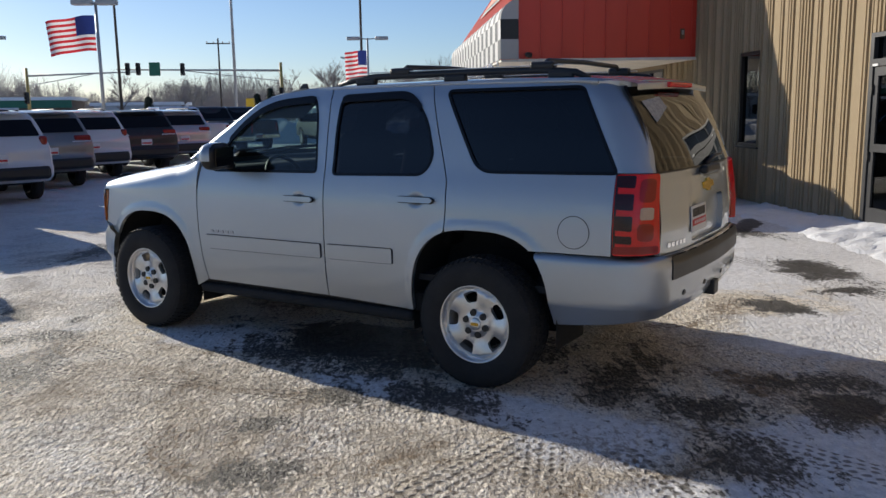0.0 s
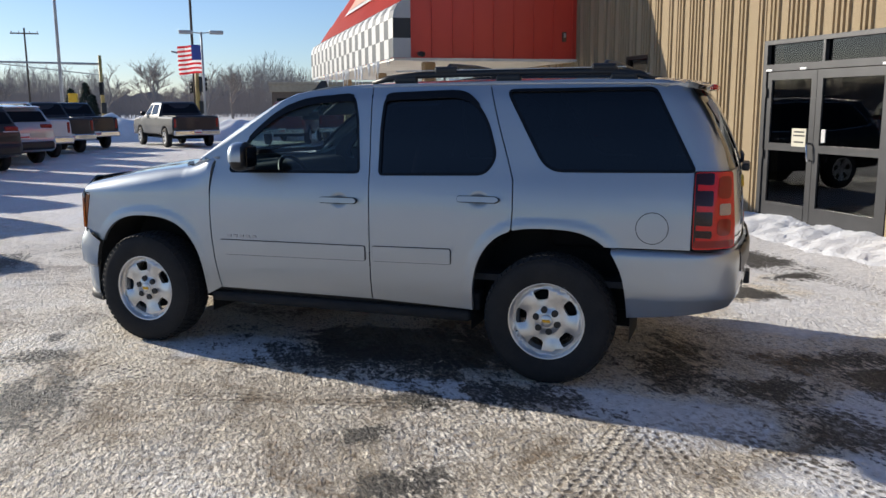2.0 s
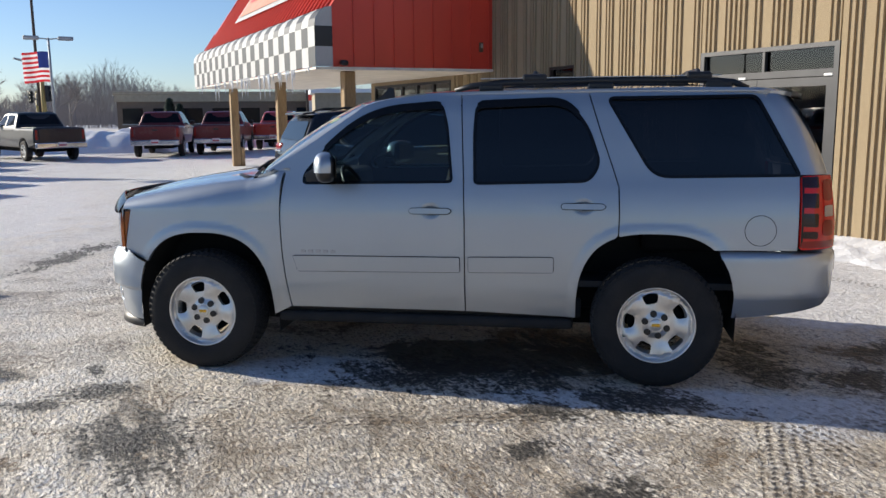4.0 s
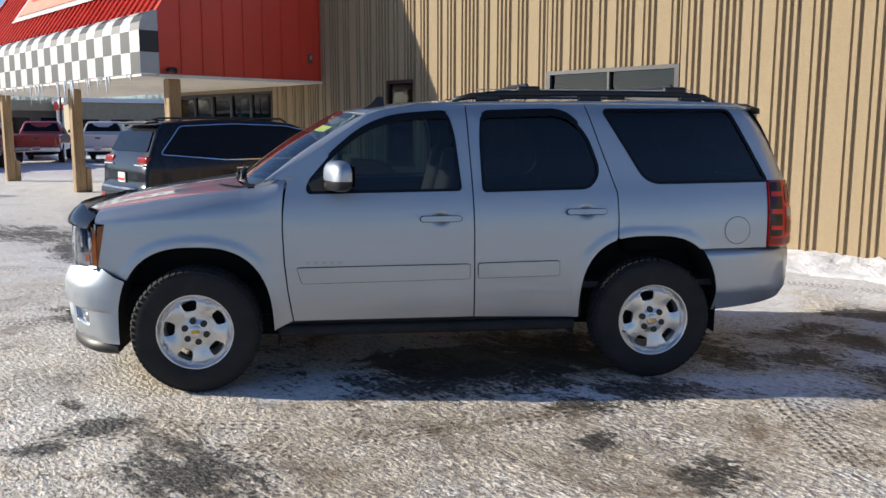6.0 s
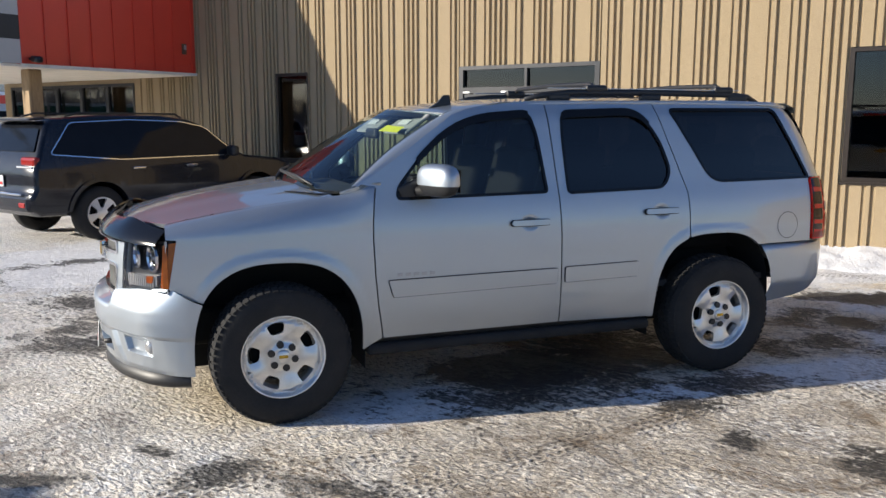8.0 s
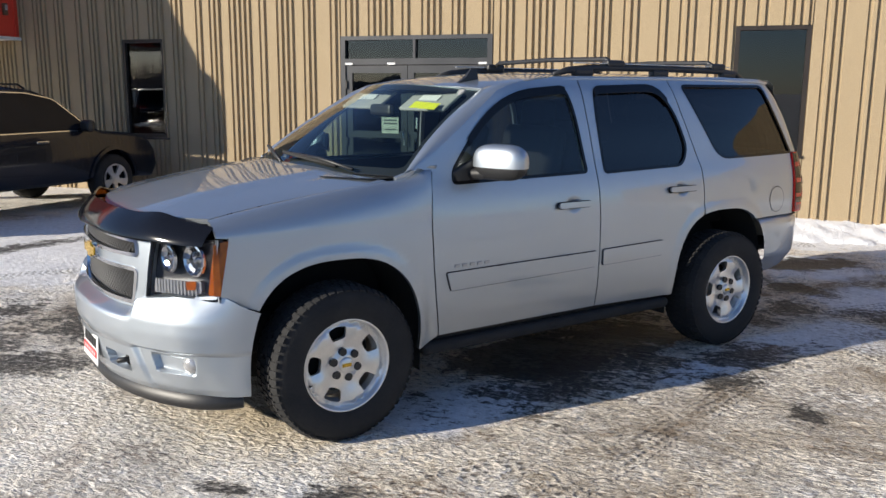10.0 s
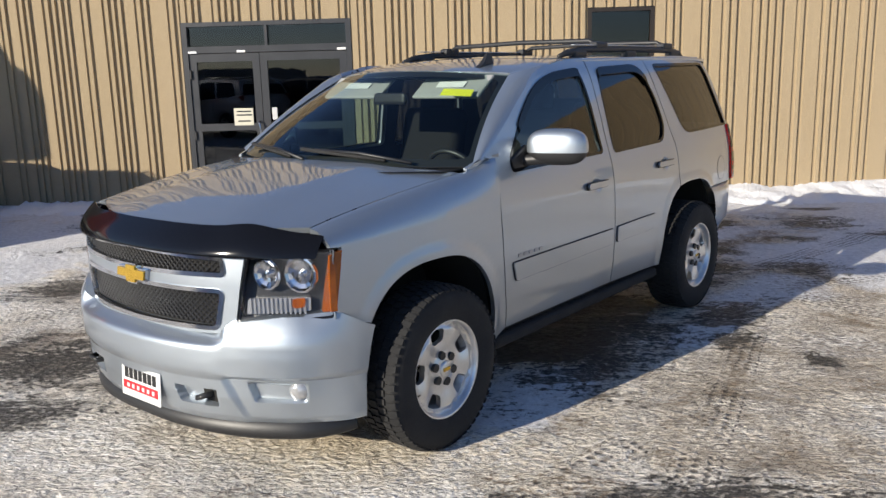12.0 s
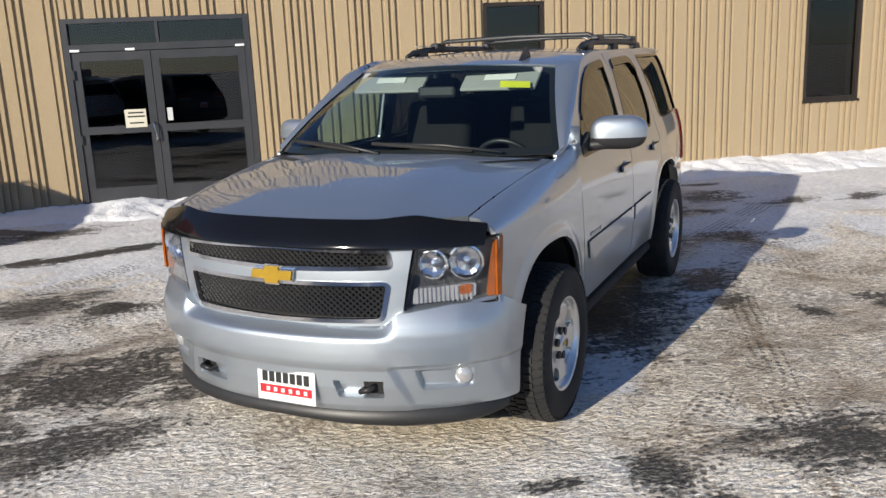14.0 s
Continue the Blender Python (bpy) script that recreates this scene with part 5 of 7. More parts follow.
    patch("amber_edge", [(0, 0.794), (1, 0.794), (1, 1.032), (0, 1.028)], lamp_edge, M_AMBER, hl, step=0.1, thick=0.010, hint=(0.6, sg, 0))


# bumpers, swept round the ends: e runs from 0 at the middle to 1 at the wheel opening
def front_plan(e):
    """The widest outline of the front bumper in plan, and its outward direction."""
    e = float(e)
    if e <= 0.74:
        y = e / 0.74 * 0.80
        return Vector((2.475 - 0.225 * (y / 0.8) ** 2.4, y, 0)), Vector((1, 0.675 * (y / 0.8) ** 1.4, 0)).normalized()
    a = (e - 0.74) / 0.26
    p0, p1, p2 = Vector((2.25, 0.80, 0)), Vector((2.126, 0.984, 0)), Vector((1.870, 0.996, 0))
    d = 2 * (1 - a) * (p1 - p0) + 2 * a * (p2 - p1)
    return (1 - a) ** 2 * p0 + 2 * a * (1 - a) * p1 + a * a * p2, Vector((d.y, -d.x, 0)).normalized()


def pocket(y, z, y0, y1, z0, z1, slant=0.0, soft=0.007):
    """1 within a rounded opening, 0 outside."""
    y0 += slant * (z1 - z)
    return smooth(y, y0, y0 + soft) * (1 - smooth(y, y1 - soft, y1)) * smooth(z, z0, z0 + soft) * (1 - smooth(z, z1 - soft, z1))


def front_out(e, y, z):
    """How far the bumper stands out from its plan at height z."""
    mid = lerp(z, [0.30, 0.33, 0.42, 0.500, 0.518, 0.535, 0.58, 0.635, 0.650, 0.658, 0.695], [-0.060, -0.044, -0.024, -0.016, -0.006, 0, 0.002, 0, -0.006, -0.018, -0.100])
    end = smooth(e, 0.80, 0.97)
    wing = lerp(z, [0.30, 0.33, 0.42, 0.500, 0.512, 0.525, 0.60, 0.66, 0.70, 0.74, 0.79], [-0.070, -0.056, -0.044, -0.038, -0.016, -0.004, 0, -0.002, -0.012, -0.032, -0.064])
    wing *= 1 - end * (0.75 if z < 0.6 else 0.97)
    k = 1 - smooth(y, 0.49, 0.585) if z > 0.515 else 1 - smooth(y, 0.53 + 0.45 * (0.515 - z), 0.57 + 0.45 * (0.515 - z))
    out = mid * k + wing * (1 - k)
    out -= 0.040 * pocket(y, z, 0.295, 0.520, 0.372, 0.452, 0.25, 0.010)
    out -= 0.034 * pocket(y, z, 0.645, 0.875, 0.398, 0.492, 0.30, 0.016) * (1 - 0.45 * smooth(y, 0.66, 0.86))
    return out


def front_top(e, y):
    """The bumper's upper edge: under the grille, under the lamps, then down to the wheel opening."""
    x = front_plan(e)[0].x
    if e > 0.80:
        return lerp(-x, [-2.17, -2.06, -1.942, -1.87], [0.780, 0.790, 0.722, 0.690])
    return lerp(y, [0, 0.54, 0.592, 0.80], [0.695, 0.695, 0.746, 0.772])


def front_bumper(e, z):
    p, n = front_plan(min(abs(e), 1.0))
    q = p + n * front_out(min(abs(e), 1.0), p.y, z)
    return (q.x, math.copysign(q.y, e if e else 1), z)


LOWZ = [*np.linspace(0.30, 0.495, 29), *np.linspace(0.50, 0.53, 7), *np.linspace(0.54, 0.63, 7)]
SPREAD = [*np.linspace(0, 0.26, 18), *np.linspace(0.268, 0.84, 92), *np.linspace(0.85, 1.0, 18)]
fb_us = [-e for e in SPREAD[:0:-1]] + SPREAD


_fe = np.linspace(1, 0.74, 200)
_fx = np.array([front_plan(e)[0].x for e in _fe])


def front_end(z):
    """Where the bumper meets the wheel opening at height z."""
    cx, cz, rx, rz, n = ARCH_F
    x = cx + rx * (1 - min(1.0, max(0.0, z - cz) / rz) ** n) ** (1 / n)
    return float(np.interp(x, _fx, _fe))


def bumper_row(e, j):
    if j < len(LOWZ):
        return front_bumper(e * front_end(LOWZ[j]), LOWZ[j])
    f = (j - len(LOWZ) + 1) / 10
    e = e * front_end(0.63 + 0.065 * f)
    return front_bumper(e, 0.63 + (front_top(abs(e), front_plan(abs(e))[0].y) - 0.63) * f)


fbump = creased(sheet("front_bumper", bumper_row, fb_us, range(len(LOWZ) + 10), M_SILVER, suv, flip=True), 38)
def bumper_top(e, v):
    """The ledge that runs in from the upper edge, under grille and lamps."""
    e = 0.93 * e
    p, n = front_plan(abs(e))
    z = front_top(abs(e), p.y)
    q = p + n * (front_out(abs(e), p.y, z) - 0.09 * v)
    return (q.x, math.copysign(q.y, e if e else 1), z + 0.001 + 0.006 * v)


sheet("bumper_ledge", bumper_top, fb_us[::2], [0, 0.5, 1], M_SILVER, fbump, flip=True)
sheet("bumper_return", lambda e, v: (front_bumper(e * 0.90, 0.30)[0] - 0.10 * v, front_bumper(e * 0.90, 0.30)[1], 0.30 + 0.004 * v), fb_us[::4], [0, 1], M_BLACK, fbump)
for sg in (1, -1):
    floor_x = front_bumper(0.415, 0.412)[0] + 0.006
    patch("hook_opening", rounded([(sg * 0.405, 0.442), (sg * 0.498, 0.442), (sg * 0.498, 0.386), (sg * 0.415, 0.388)], 0.012), lambda y, z: (floor_x - 0.10 * (abs(y) - 0.45), y, z), M_DARK, fbump, step=0.05, thick=0.0, hint=(1, 0, 0))
    part("tow_hook", tube_bm([(2.34, sg * 0.41, 0.400), (2.405, sg * 0.415, 0.405), (2.410, sg * 0.455, 0.420), (2.34, sg * 0.465, 0.422)], 0.013, 8), M_BLACK, fbump, "", True)
    c, n = Vector(front_bumper(sg * 0.772, 0.447)), Vector((0.86, sg * 0.50, 0)).normalized()
    bmf = lathe_bm([(0.0, 0.024), (0.022, 0.022), (0.038, 0.013), (0.043, 0.002), (0.050, -0.002), (0.050, -0.05)], 24)
    bmesh.ops.transform(bmf, matrix=Matrix.Translation(c - n * 0.004) @ n.to_track_quat("Y", "Z").to_matrix().to_4x4(), verts=bmf.verts)
    part("fog_lamp", bmf, M_FOG, fbump, "round clear fog lamp", True)


def air_dam(e, v):
    p, n = front_plan(min(abs(e), 1.0) * front_end(0.30))
    q = p + n * lerp(v, [0, 0.25, 0.8, 1.0], [-0.085, -0.050, -0.056, -0.075])
    low, high = lerp(abs(e), [0, 0.6, 1], [0.232, 0.216, 0.222]), 0.306
    return (q.x, math.copysign(q.y, e if e else 1), low + (high - low) * v)


tagged(sheet("air_dam", air_dam, fb_us[::3], [0, 0.1, 0.25, 0.5, 0.8, 1.0], M_BLACK, suv, flip=True), "black plastic air dam")


def plate(parent, m, w=0.31, h=0.152):
    """A dealer plate: white with a dark word bar and a red band."""
    bm = box_bm(0.006, w, h, bevel=0.003, segs=1)
    bmesh.ops.transform(bm, matrix=m, verts=bm.verts)
    p = part("dealer_plate", bm, M_WHITE, parent, "white plate with black bars over a red band")
    def strip(nm, y0, y1, z0, z1, mt, off):
        b = box_bm(0.003, y1 - y0, z1 - z0, (off, (y0 + y1) / 2, (z0 + z1) / 2))
        bmesh.ops.transform(b, matrix=m, verts=b.verts)
        part(nm, b, mt, p)
    for k in range(7):
        y = 0.125 - k * 0.037
        strip("dark_bar", y - 0.028, y, 0.012, 0.060, M_BLACK, 0.004)
    strip("red_band", -0.138, 0.138, -0.040, -0.002, M_REDPRINT, 0.004)
    for k in range(6):
        y = 0.115 - k * 0.040
        strip("pale_bar", y - 0.018, y, -0.030, -0.012, M_WHITE, 0.006)
    return p


plate(suv, Matrix.Translation((2.456, 0.060, 0.404)) @ pose(0, 0, 0, 0, -4, 0))

# tailgate, rear glass, spoiler
def gate(y, z):
    return (rear_x(z) - 0.02 + 0.05 * (abs(y) / 0.75) ** 3, y, z)


patch("tailgate", rounded([(-0.765, 1.285), (-0.775, 0.82), (0.775, 0.82), (0.765, 1.285)], 0.02), gate, M_SILVER, suv, holes=[rounded([(-0.34, 1.10), (-0.34, 0.86), (0.34, 0.86), (0.34, 1.10)], 0.04)], step=0.06, thick=0.03, hint=(-1, 0, 0))
patch("plate_recess", rounded([(-0.345, 1.105), (-0.345, 0.855), (0.345, 0.855), (0.345, 1.105)], 0.04), lambda y, z: tuple(Vector(gate(y, z)) + Vector((0.03, 0, 0))), M_SILVER, suv, step=0.08, thick=0.0, hint=(-1, 0, 0))
rglass = patch("rear_glass", rounded([(-0.70, 1.755), (-0.765, 1.295), (0.765, 1.295), (0.70, 1.755)], 0.04), gate, M_TINT, suv, step=0.08, thick=0.0, hint=(-1, 0, 0), lift=0.002)
rglass.visible_shadow = False
patch("rear_glass_band", rounded([(-0.72, 1.765), (-0.785, 1.287), (0.785, 1.287), (0.72, 1.765)], 0.04), gate, M_BLACK, rglass, holes=[rounded([(-0.67, 1.72), (-0.73, 1.33), (0.73, 1.33), (0.67, 1.72)], 0.04)], step=0.08, thick=0.0, lift=-0.003, hint=(-1, 0, 0))
spoil = sheet("spoiler", lambda u, v: (-2.20 - 0.12 * v - 0.02 * (1 - u * u) * v, u * (0.72 - 0.03 * v), 1.822 - 0.035 * v - 0.015 * u * u + (-0.035 if v > 1.0 else 0)), np.linspace(-1, 1, 21), [0, 0.25, 0.5, 0.75, 0.98, 1.0, 1.001], M_SILVER, suv)
part("stop_lamp", box_bm(0.04, 0.44, 0.032, (-2.342, 0, 1.774), 0.010, 2), M_RED, suv, "red high-level stop lamp")
part("rear_wiper", tube_bm([(-2.53, 0.02, 1.30), (-2.53, -0.15, 1.335), (-2.52, -0.36, 1.34)], 0.012, 6), M_BLACK, suv, "", True)
part("gate_handle", box_bm(0.05, 0.30, 0.05, (-2.555, 0.02, 1.270), 0.015), M_BLACK, suv)
plate(suv, Matrix.Translation((-2.552, 0.23, 0.995)) @ pose(0, 0, 0, 0, -4, 180))
patch("gate_emblem", [(y, z + 0.27) for y, z in bow], gate, M_GOLD, suv, lift=0.01, thick=0.01, step=0.04, hint=(-1, 0, 0))
for k in range(5):
    patch("badge_bar", [(0.70 - k * 0.05, 0.875), (0.666 - k * 0.05, 0.875), (0.666 - k * 0.05, 0.90), (0.70 - k * 0.05, 0.90)], gate, M_CHROME, suv, lift=0.006, thick=0.005, step=0.04, hint=(-1, 0, 0))
M_STICKER = surf("printed_window_sheet", (0.42, 0.42, 0.41), 0.5, col2=(0.10, 0.10, 0.10), scale=26, stretch=(1, 1, 2.2), bump=0)
patch("window_sticker", [(0.64, 1.675), (0.36, 1.700), (0.33, 1.640), (0.58, 1.555)], gate, M_STICKER, suv, lift=0.006, thick=0.0, step=0.1, hint=(-1, 0, 0))


REAR_SPLIT = 0.60


def rear_plan(e):
    e = float(e)
    if e <= REAR_SPLIT:
        y = e / REAR_SPLIT * 0.72
        return Vector((-2.585 + 0.045 * (y / 0.72) ** 2, y, 0)), Vector((-1, 0.125 * y / 0.72, 0)).normalized()
    a = (e - REAR_SPLIT) / (1 - REAR_SPLIT)
    p0, p1, p2 = Vector((-2.540, 0.72, 0)), Vector((-2.508, 0.985, 0)), Vector((-1.84, 0.988, 0))
    d = 2 * (1 - a) * (p1 - p0) + 2 * a * (p2 - p1)
    return (1 - a) ** 2 * p0 + 2 * a * (1 - a) * p1 + a * a * p2, Vector((-d.y, d.x, 0)).normalized()


def rear_bumper(u, v):
    """u from -1 to 1 round the rear; v in metres above the road."""
    out = lerp(v, [0.40, 0.46, 0.538, 0.552, 0.60, 0.70, 0.785, 0.815, 0.832, 0.84], [-0.085, -0.052, -0.006, 0.002, 0.008, 0.013, 0.013, 0.008, -0.006, -0.030])
    p, n = rear_plan(min(abs(u), 1.0))
    q = p + n * out
    return (q.x, math.copysign(q.y, u if u else 1), v)


_re = np.linspace(REAR_SPLIT, 1, 200)
_rx = np.array([rear_plan(e)[0].x for e in _re])


def rear_end(z):
    """Where the bumper meets the wheel opening at height z."""
    cx, cz, rx, rz, n = ARCH_R
    x = cx - rx * (1 - min(1.0, max(0.0, z - cz) / rz) ** n) ** (1 / n) - 0.002
    return float(np.interp(x, _rx, _re))


def rear_row(u, w):
    low = lerp(abs(u), [0.0, 0.55, 0.74, 0.86, 1.0], [0.500, 0.500, 0.480, 0.448, 0.414])
    z = low + (0.552 - low) * w / 0.3 if w < 0.3 else 0.552 + (0.838 - 0.552) * (w - 0.3) / 0.7
    return rear_bumper(u * rear_end(z), z)


rb_us = np.linspace(-1, 1, 121)
rbump = creased(sheet("rear_bumper", rear_row, rb_us, [0, 0.1, 0.2, 0.27, 0.3, 0.4, 0.55, 0.7, 0.84, 0.90, 0.945, 0.975, 1.0], M_SILVER, suv), 35)
patch("step_pad", [(-0.60, 0.852), (0.60, 0.852), (0.60, 0.70), (-0.60, 0.70)], lambda u, v: tuple(Vector(rear_bumper(u, min(v, 0.84))) + Vector((0.06 if v > 0.845 else 0, 0, 0))), M_BLACK, rbump, step=0.05, thick=0.02, lift=0.006, hint=(-1, 0, 0), label="black step pad")
patch("bumper_shelf", [(-2.55, -0.72), (-2.55, 0.72), (-2.38, 0.93), (-2.2, 0.93), (-2.2, -0.93), (-2.38, -0.93)], lambda x, y: (x, y, 0.834), M_BLACK, rbump, step=0.1, thick=0.0, hint=(0, 0, 1))
part("tow_hitch", box_bm(0.10, 0.10, 0.09, (-2.565, 0, 0.535), 0.01), M_BLACK, rbump)
for u in (-0.45, -0.16, 0.16, 0.45):
    patch("parking_sensor", [(u + 0.018 * math.cos(a), 0.60 + 0.016 * math.sin(a)) for a in np.linspace(0, 6.28, 13)[:-1]], rear_bumper, M_BLACK, rbump, lift=0.004, thick=0.003, step=0.03, hint=(-1, 0, 0))

# mirrors
def egg(rx, ry, rz, keep, parent, name, mat_, label=""):
    """A boxy rounded shell; keep(x, y, z) picks the part of it that stays."""
    bm = bmesh.new()
    bmesh.ops.create_uvsphere(bm, u_segments=36, v_segments=22, radius=1.0)
    f = lambda a, p: math.copysign(abs(a) ** p, a)
    for v in bm.verts:
        x, y, z = v.co
        v.co = (rx * f(x, 0.75), ry * f(y, 0.62), rz * f(z, 0.75))
    bmesh.ops.delete(bm, geom=[q for q in bm.faces if not keep(*q.calc_center_median())], context="FACES")
    return part(name, bm, mat_, parent, label, True)


for sg in (1, -1):
    mir_ = new("door_mirror")
    mir_.parent = suv
    mir_.matrix_basis = pose(0.575, sg * 1.090, 1.345, 0, 0, sg * 18)
    egg(0.064, 0.156, 0.092, lambda x, y, z: z < 0.03 or x < 0.0, mir_, "mirror_shell", M_BLACK, "black mirror housing")
    egg(0.073, 0.162, 0.100, lambda x, y, z: x > -0.030 and z > -0.014, mir_, "mirror_cap", M_SILVER, "silver mirror cap")
    part("mirror_arm", box_bm(0.085, 0.30, 0.062, (0.004, -sg * 0.070, -0.058), 0.028, 3, turn=pose(0, 0, 0, sg * 5, 0, 0)), M_BLACK, mir_, "", True)
    part("mirror_sail", box_bm(0.16, 0.030, 0.12, (0.045, -sg * 0.190, -0.070), 0.013, 3, turn=pose(0, 0, 0, 0, 24, -sg * 18)), M_BLACK, mir_, "", True)
    part("mirror_glass", box_bm(0.008, 0.25, 0.130, (-0.063, 0, 0.0), 0.003, 1), M_GLOSSBLACK, mir_)

# roof rack and aerial
for sg in (1, -1):
    rail_y = sg * 0.635
    rail = part("roof_rail", tube_bm([(-0.18, rail_y, 1.822), (-0.30, rail_y, 1.848), (-0.5, rail_y, 1.866), (-1.1, rail_y, 1.872), (-1.75, rail_y, 1.866), (-1.93, rail_y, 1.848), (-2.02, rail_y, 1.815)], [0.012, 0.022, 0.022, 0.022, 0.022, 0.022, 0.012], 10), M_BLACK, suv, "black roof rail", True)
    for x in (-0.42, -1.12, -1.84):
        part("rail_foot", box_bm(0.16, 0.05, 0.05, (x, rail_y, 1.838), 0.015), M_BLACK, rail)
    part("rail_strip", box_bm(1.5, 0.028, 0.006, (-1.1, rail_y, 1.894), 0.002, 1), M_ALLOY, rail)
for x in (-0.70, -1.72):
    cb = part("cross_bar", tube_bm([(x, -0.635, 1.888), (x, -0.56, 1.925), (x + 0.0, 0, 1.935), (x, 0.56, 1.925), (x, 0.635, 1.888)], 0.016, 8), M_BLACK, suv, "", True)
    for sg in (1, -1):
        part("bar_clamp", box_bm(0.16, 0.07, 0.05, (x, sg * 0.625, 1.893), 0.018), M_BLACK, cb)
bm = bmesh.new()
fin = [(0.42, 1.755), (0.35, 1.80), (0.31, 1.848), (0.27, 1.848), (0.26, 1.775)]
fa = [bm.verts.new((x, 0.45 + (0.006 if z > 1.82 else 0.015), z)) for x, z in fin]
fc = [bm.verts.new((x, 0.45 - (0.006 if z > 1.82 else 0.015), z)) for x, z in fin]
bm.faces.new(fa), bm.faces.new(fc[::-1])
for i in range(5):
    bm.faces.new((fa[i], fa[(i + 1) % 5], fc[(i + 1) % 5], fc[i]))
bmesh.ops.recalc_face_normals(bm, faces=bm.faces)
part("aerial_fin", bm, M_BLACK, suv)

# wheels
def face_depth(r):
    return lerp(r, [0.0, 0.05, 0.085, 0.12, 0.19, 0.215, 0.235], [0.070, 0.070, 0.055, 0.056, 0.062, 0.050, 0.074])


def build_wheel(parent, x, sg):
    w = new("wheel")
    w.parent = parent
    w.location = (x, sg * 0.93, HUB_Z)
    R, half = 0.397, 0.125
    prof = [(0.232, -half + 0.01), (0.25, -half), (0.30, -half - 0.006), (0.35, -half - 0.002), (0.378, -half + 0.012), (0.388, -half + 0.032), (0.390, 0.0), (0.388, half - 0.032), (0.378, half - 0.012), (0.35, half + 0.002), (0.30, half + 0.006), (0.25, half), (0.232, half - 0.01)]
    tyre = part("tyre", lathe_bm(prof, 64), M_RUBBER, w, "black all-terrain tyre", True)
    # tread blocks: shoulder lugs and three centre rows
    verts, faces = [], []
    rows = [(-half + 0.004, -half + 0.045, 0), (-0.072, -0.030, 0.5), (-0.022, 0.022, 0.15), (0.030, 0.072, 0.6), (half - 0.045, half - 0.004, 0.3)]
    for y0, y1, ph in rows:
        n = 58
        edge = abs(y0 + y1) > 0.15
        for k in range(n):
            a0, a1 = 2 * math.pi * (k + ph) / n, 2 * math.pi * (k + ph + 0.66) / n
            s = len(verts)
            for r in (0.372, R):
                for yy in (y0, y1):
                    rr = r - (0.016 if edge and r == R and abs(yy) > half - 0.02 else 0)
                    for a in (a0, a1):
                        verts.append((rr * math.cos(a), yy, rr * math.sin(a)))
            faces += [tuple(s + i for i in q) for q in ((4, 5, 7, 6), (0, 4, 6, 2), (1, 3, 7, 5), (0, 1, 5, 4), (2, 6, 7, 3))]
    tb = mesh_part("tread", verts, faces, M_RUBBER, tyre)
    tb["kind"] = "stuff"
    part("rim_barrel", lathe_bm([(0.225, -0.10), (0.205, -0.06), (0.20, 0.05), (0.216, 0.085), (0.232, 0.100), (0.240, 0.112), (0.235, 0.118), (0.226, 0.112), (0.222, 0.09)], 48), M_ALLOY, w, "", True)
    circle = [(0.228 * math.cos(a), 0.228 * math.sin(a)) for a in np.linspace(0, 2 * math.pi, 61)[:-1]]
    cuts_ = []
    for k in range(5):
        a = radians(78) + 2 * math.pi * k / 5
        q = [(0.128, 0.034), (0.190, 0.052), (0.197, 0.0), (0.190, -0.052), (0.128, -0.034)]
        cuts_.append(rounded([(r * math.cos(a) - t_ * math.sin(a), r * math.sin(a) + t_ * math.cos(a)) for r, t_ in q], [0.018, 0.022, 0.02, 0.022, 0.018]))
    fsign = sg
    def fm(u, v):
        r, a = math.hypot(u, v), math.atan2(v, u)
        crown = 0.010 * smooth(r, 0.09, 0.16) * (1 - smooth(r, 0.195, 0.212)) * math.cos(5 * (a - radians(114)))
        return (u, fsign * (face_depth(r) + 0.028 + crown), v)
    rimf = patch("rim_face", circle, fm, M_ALLOY, w, holes=cuts_, step=0.018, thick=0.035, hint=(0, sg, 0), label="five-spoke cast alloy rim")
    for k in range(6):
        a = 2 * math.pi * k / 6 + 0.3
        bm = cyl_bm((0.068 * math.cos(a), sg * 0.075, 0.068 * math.sin(a)), (0.068 * math.cos(a), sg * 0.101, 0.068 * math.sin(a)), 0.022, 0.020, 12)
        part("lug_nut", bm, M_BLACK, rimf)
    part("centre_cap", lathe_bm([(0.0, sg * 0.108), (0.032, sg * 0.107), (0.038, sg * 0.103), (0.040, sg * 0.095)], 24), M_ALLOY, rimf, "", True)
    part("cap_emblem", box_bm(0.050, 0.004, 0.018, (0, sg * 0.109, 0), 0.001, 1), M_GOLD, rimf, "small gold emblem")
    part("brake_disc", lathe_bm([(0.06, -sg * 0.02), (0.165, -sg * 0.02), (0.165, -sg * 0.045), (0.06, -sg * 0.045)], 32, close=True), M_DARK, w)
    return w


for x in (HUB_F, HUB_R):
    for sg in (1, -1):
        build_wheel(suv, x, sg)
        # wheel-well liner
        pts_ = arch_pts(ARCH_F if x > 0 else ARCH_R, -8, 188, 20, 0.022)
        part_ = sheet("wheel_liner", lambda i, y, p=pts_: (p[int(i)][0], y, p[int(i)][1]), range(21), [sg * 0.52, sg * 0.93], M_DARK, suv)
        mesh_part("liner_wall", [(p[0], sg * 0.54, p[1]) for p in pts_], [tuple(range(21))], M_DARK, suv)
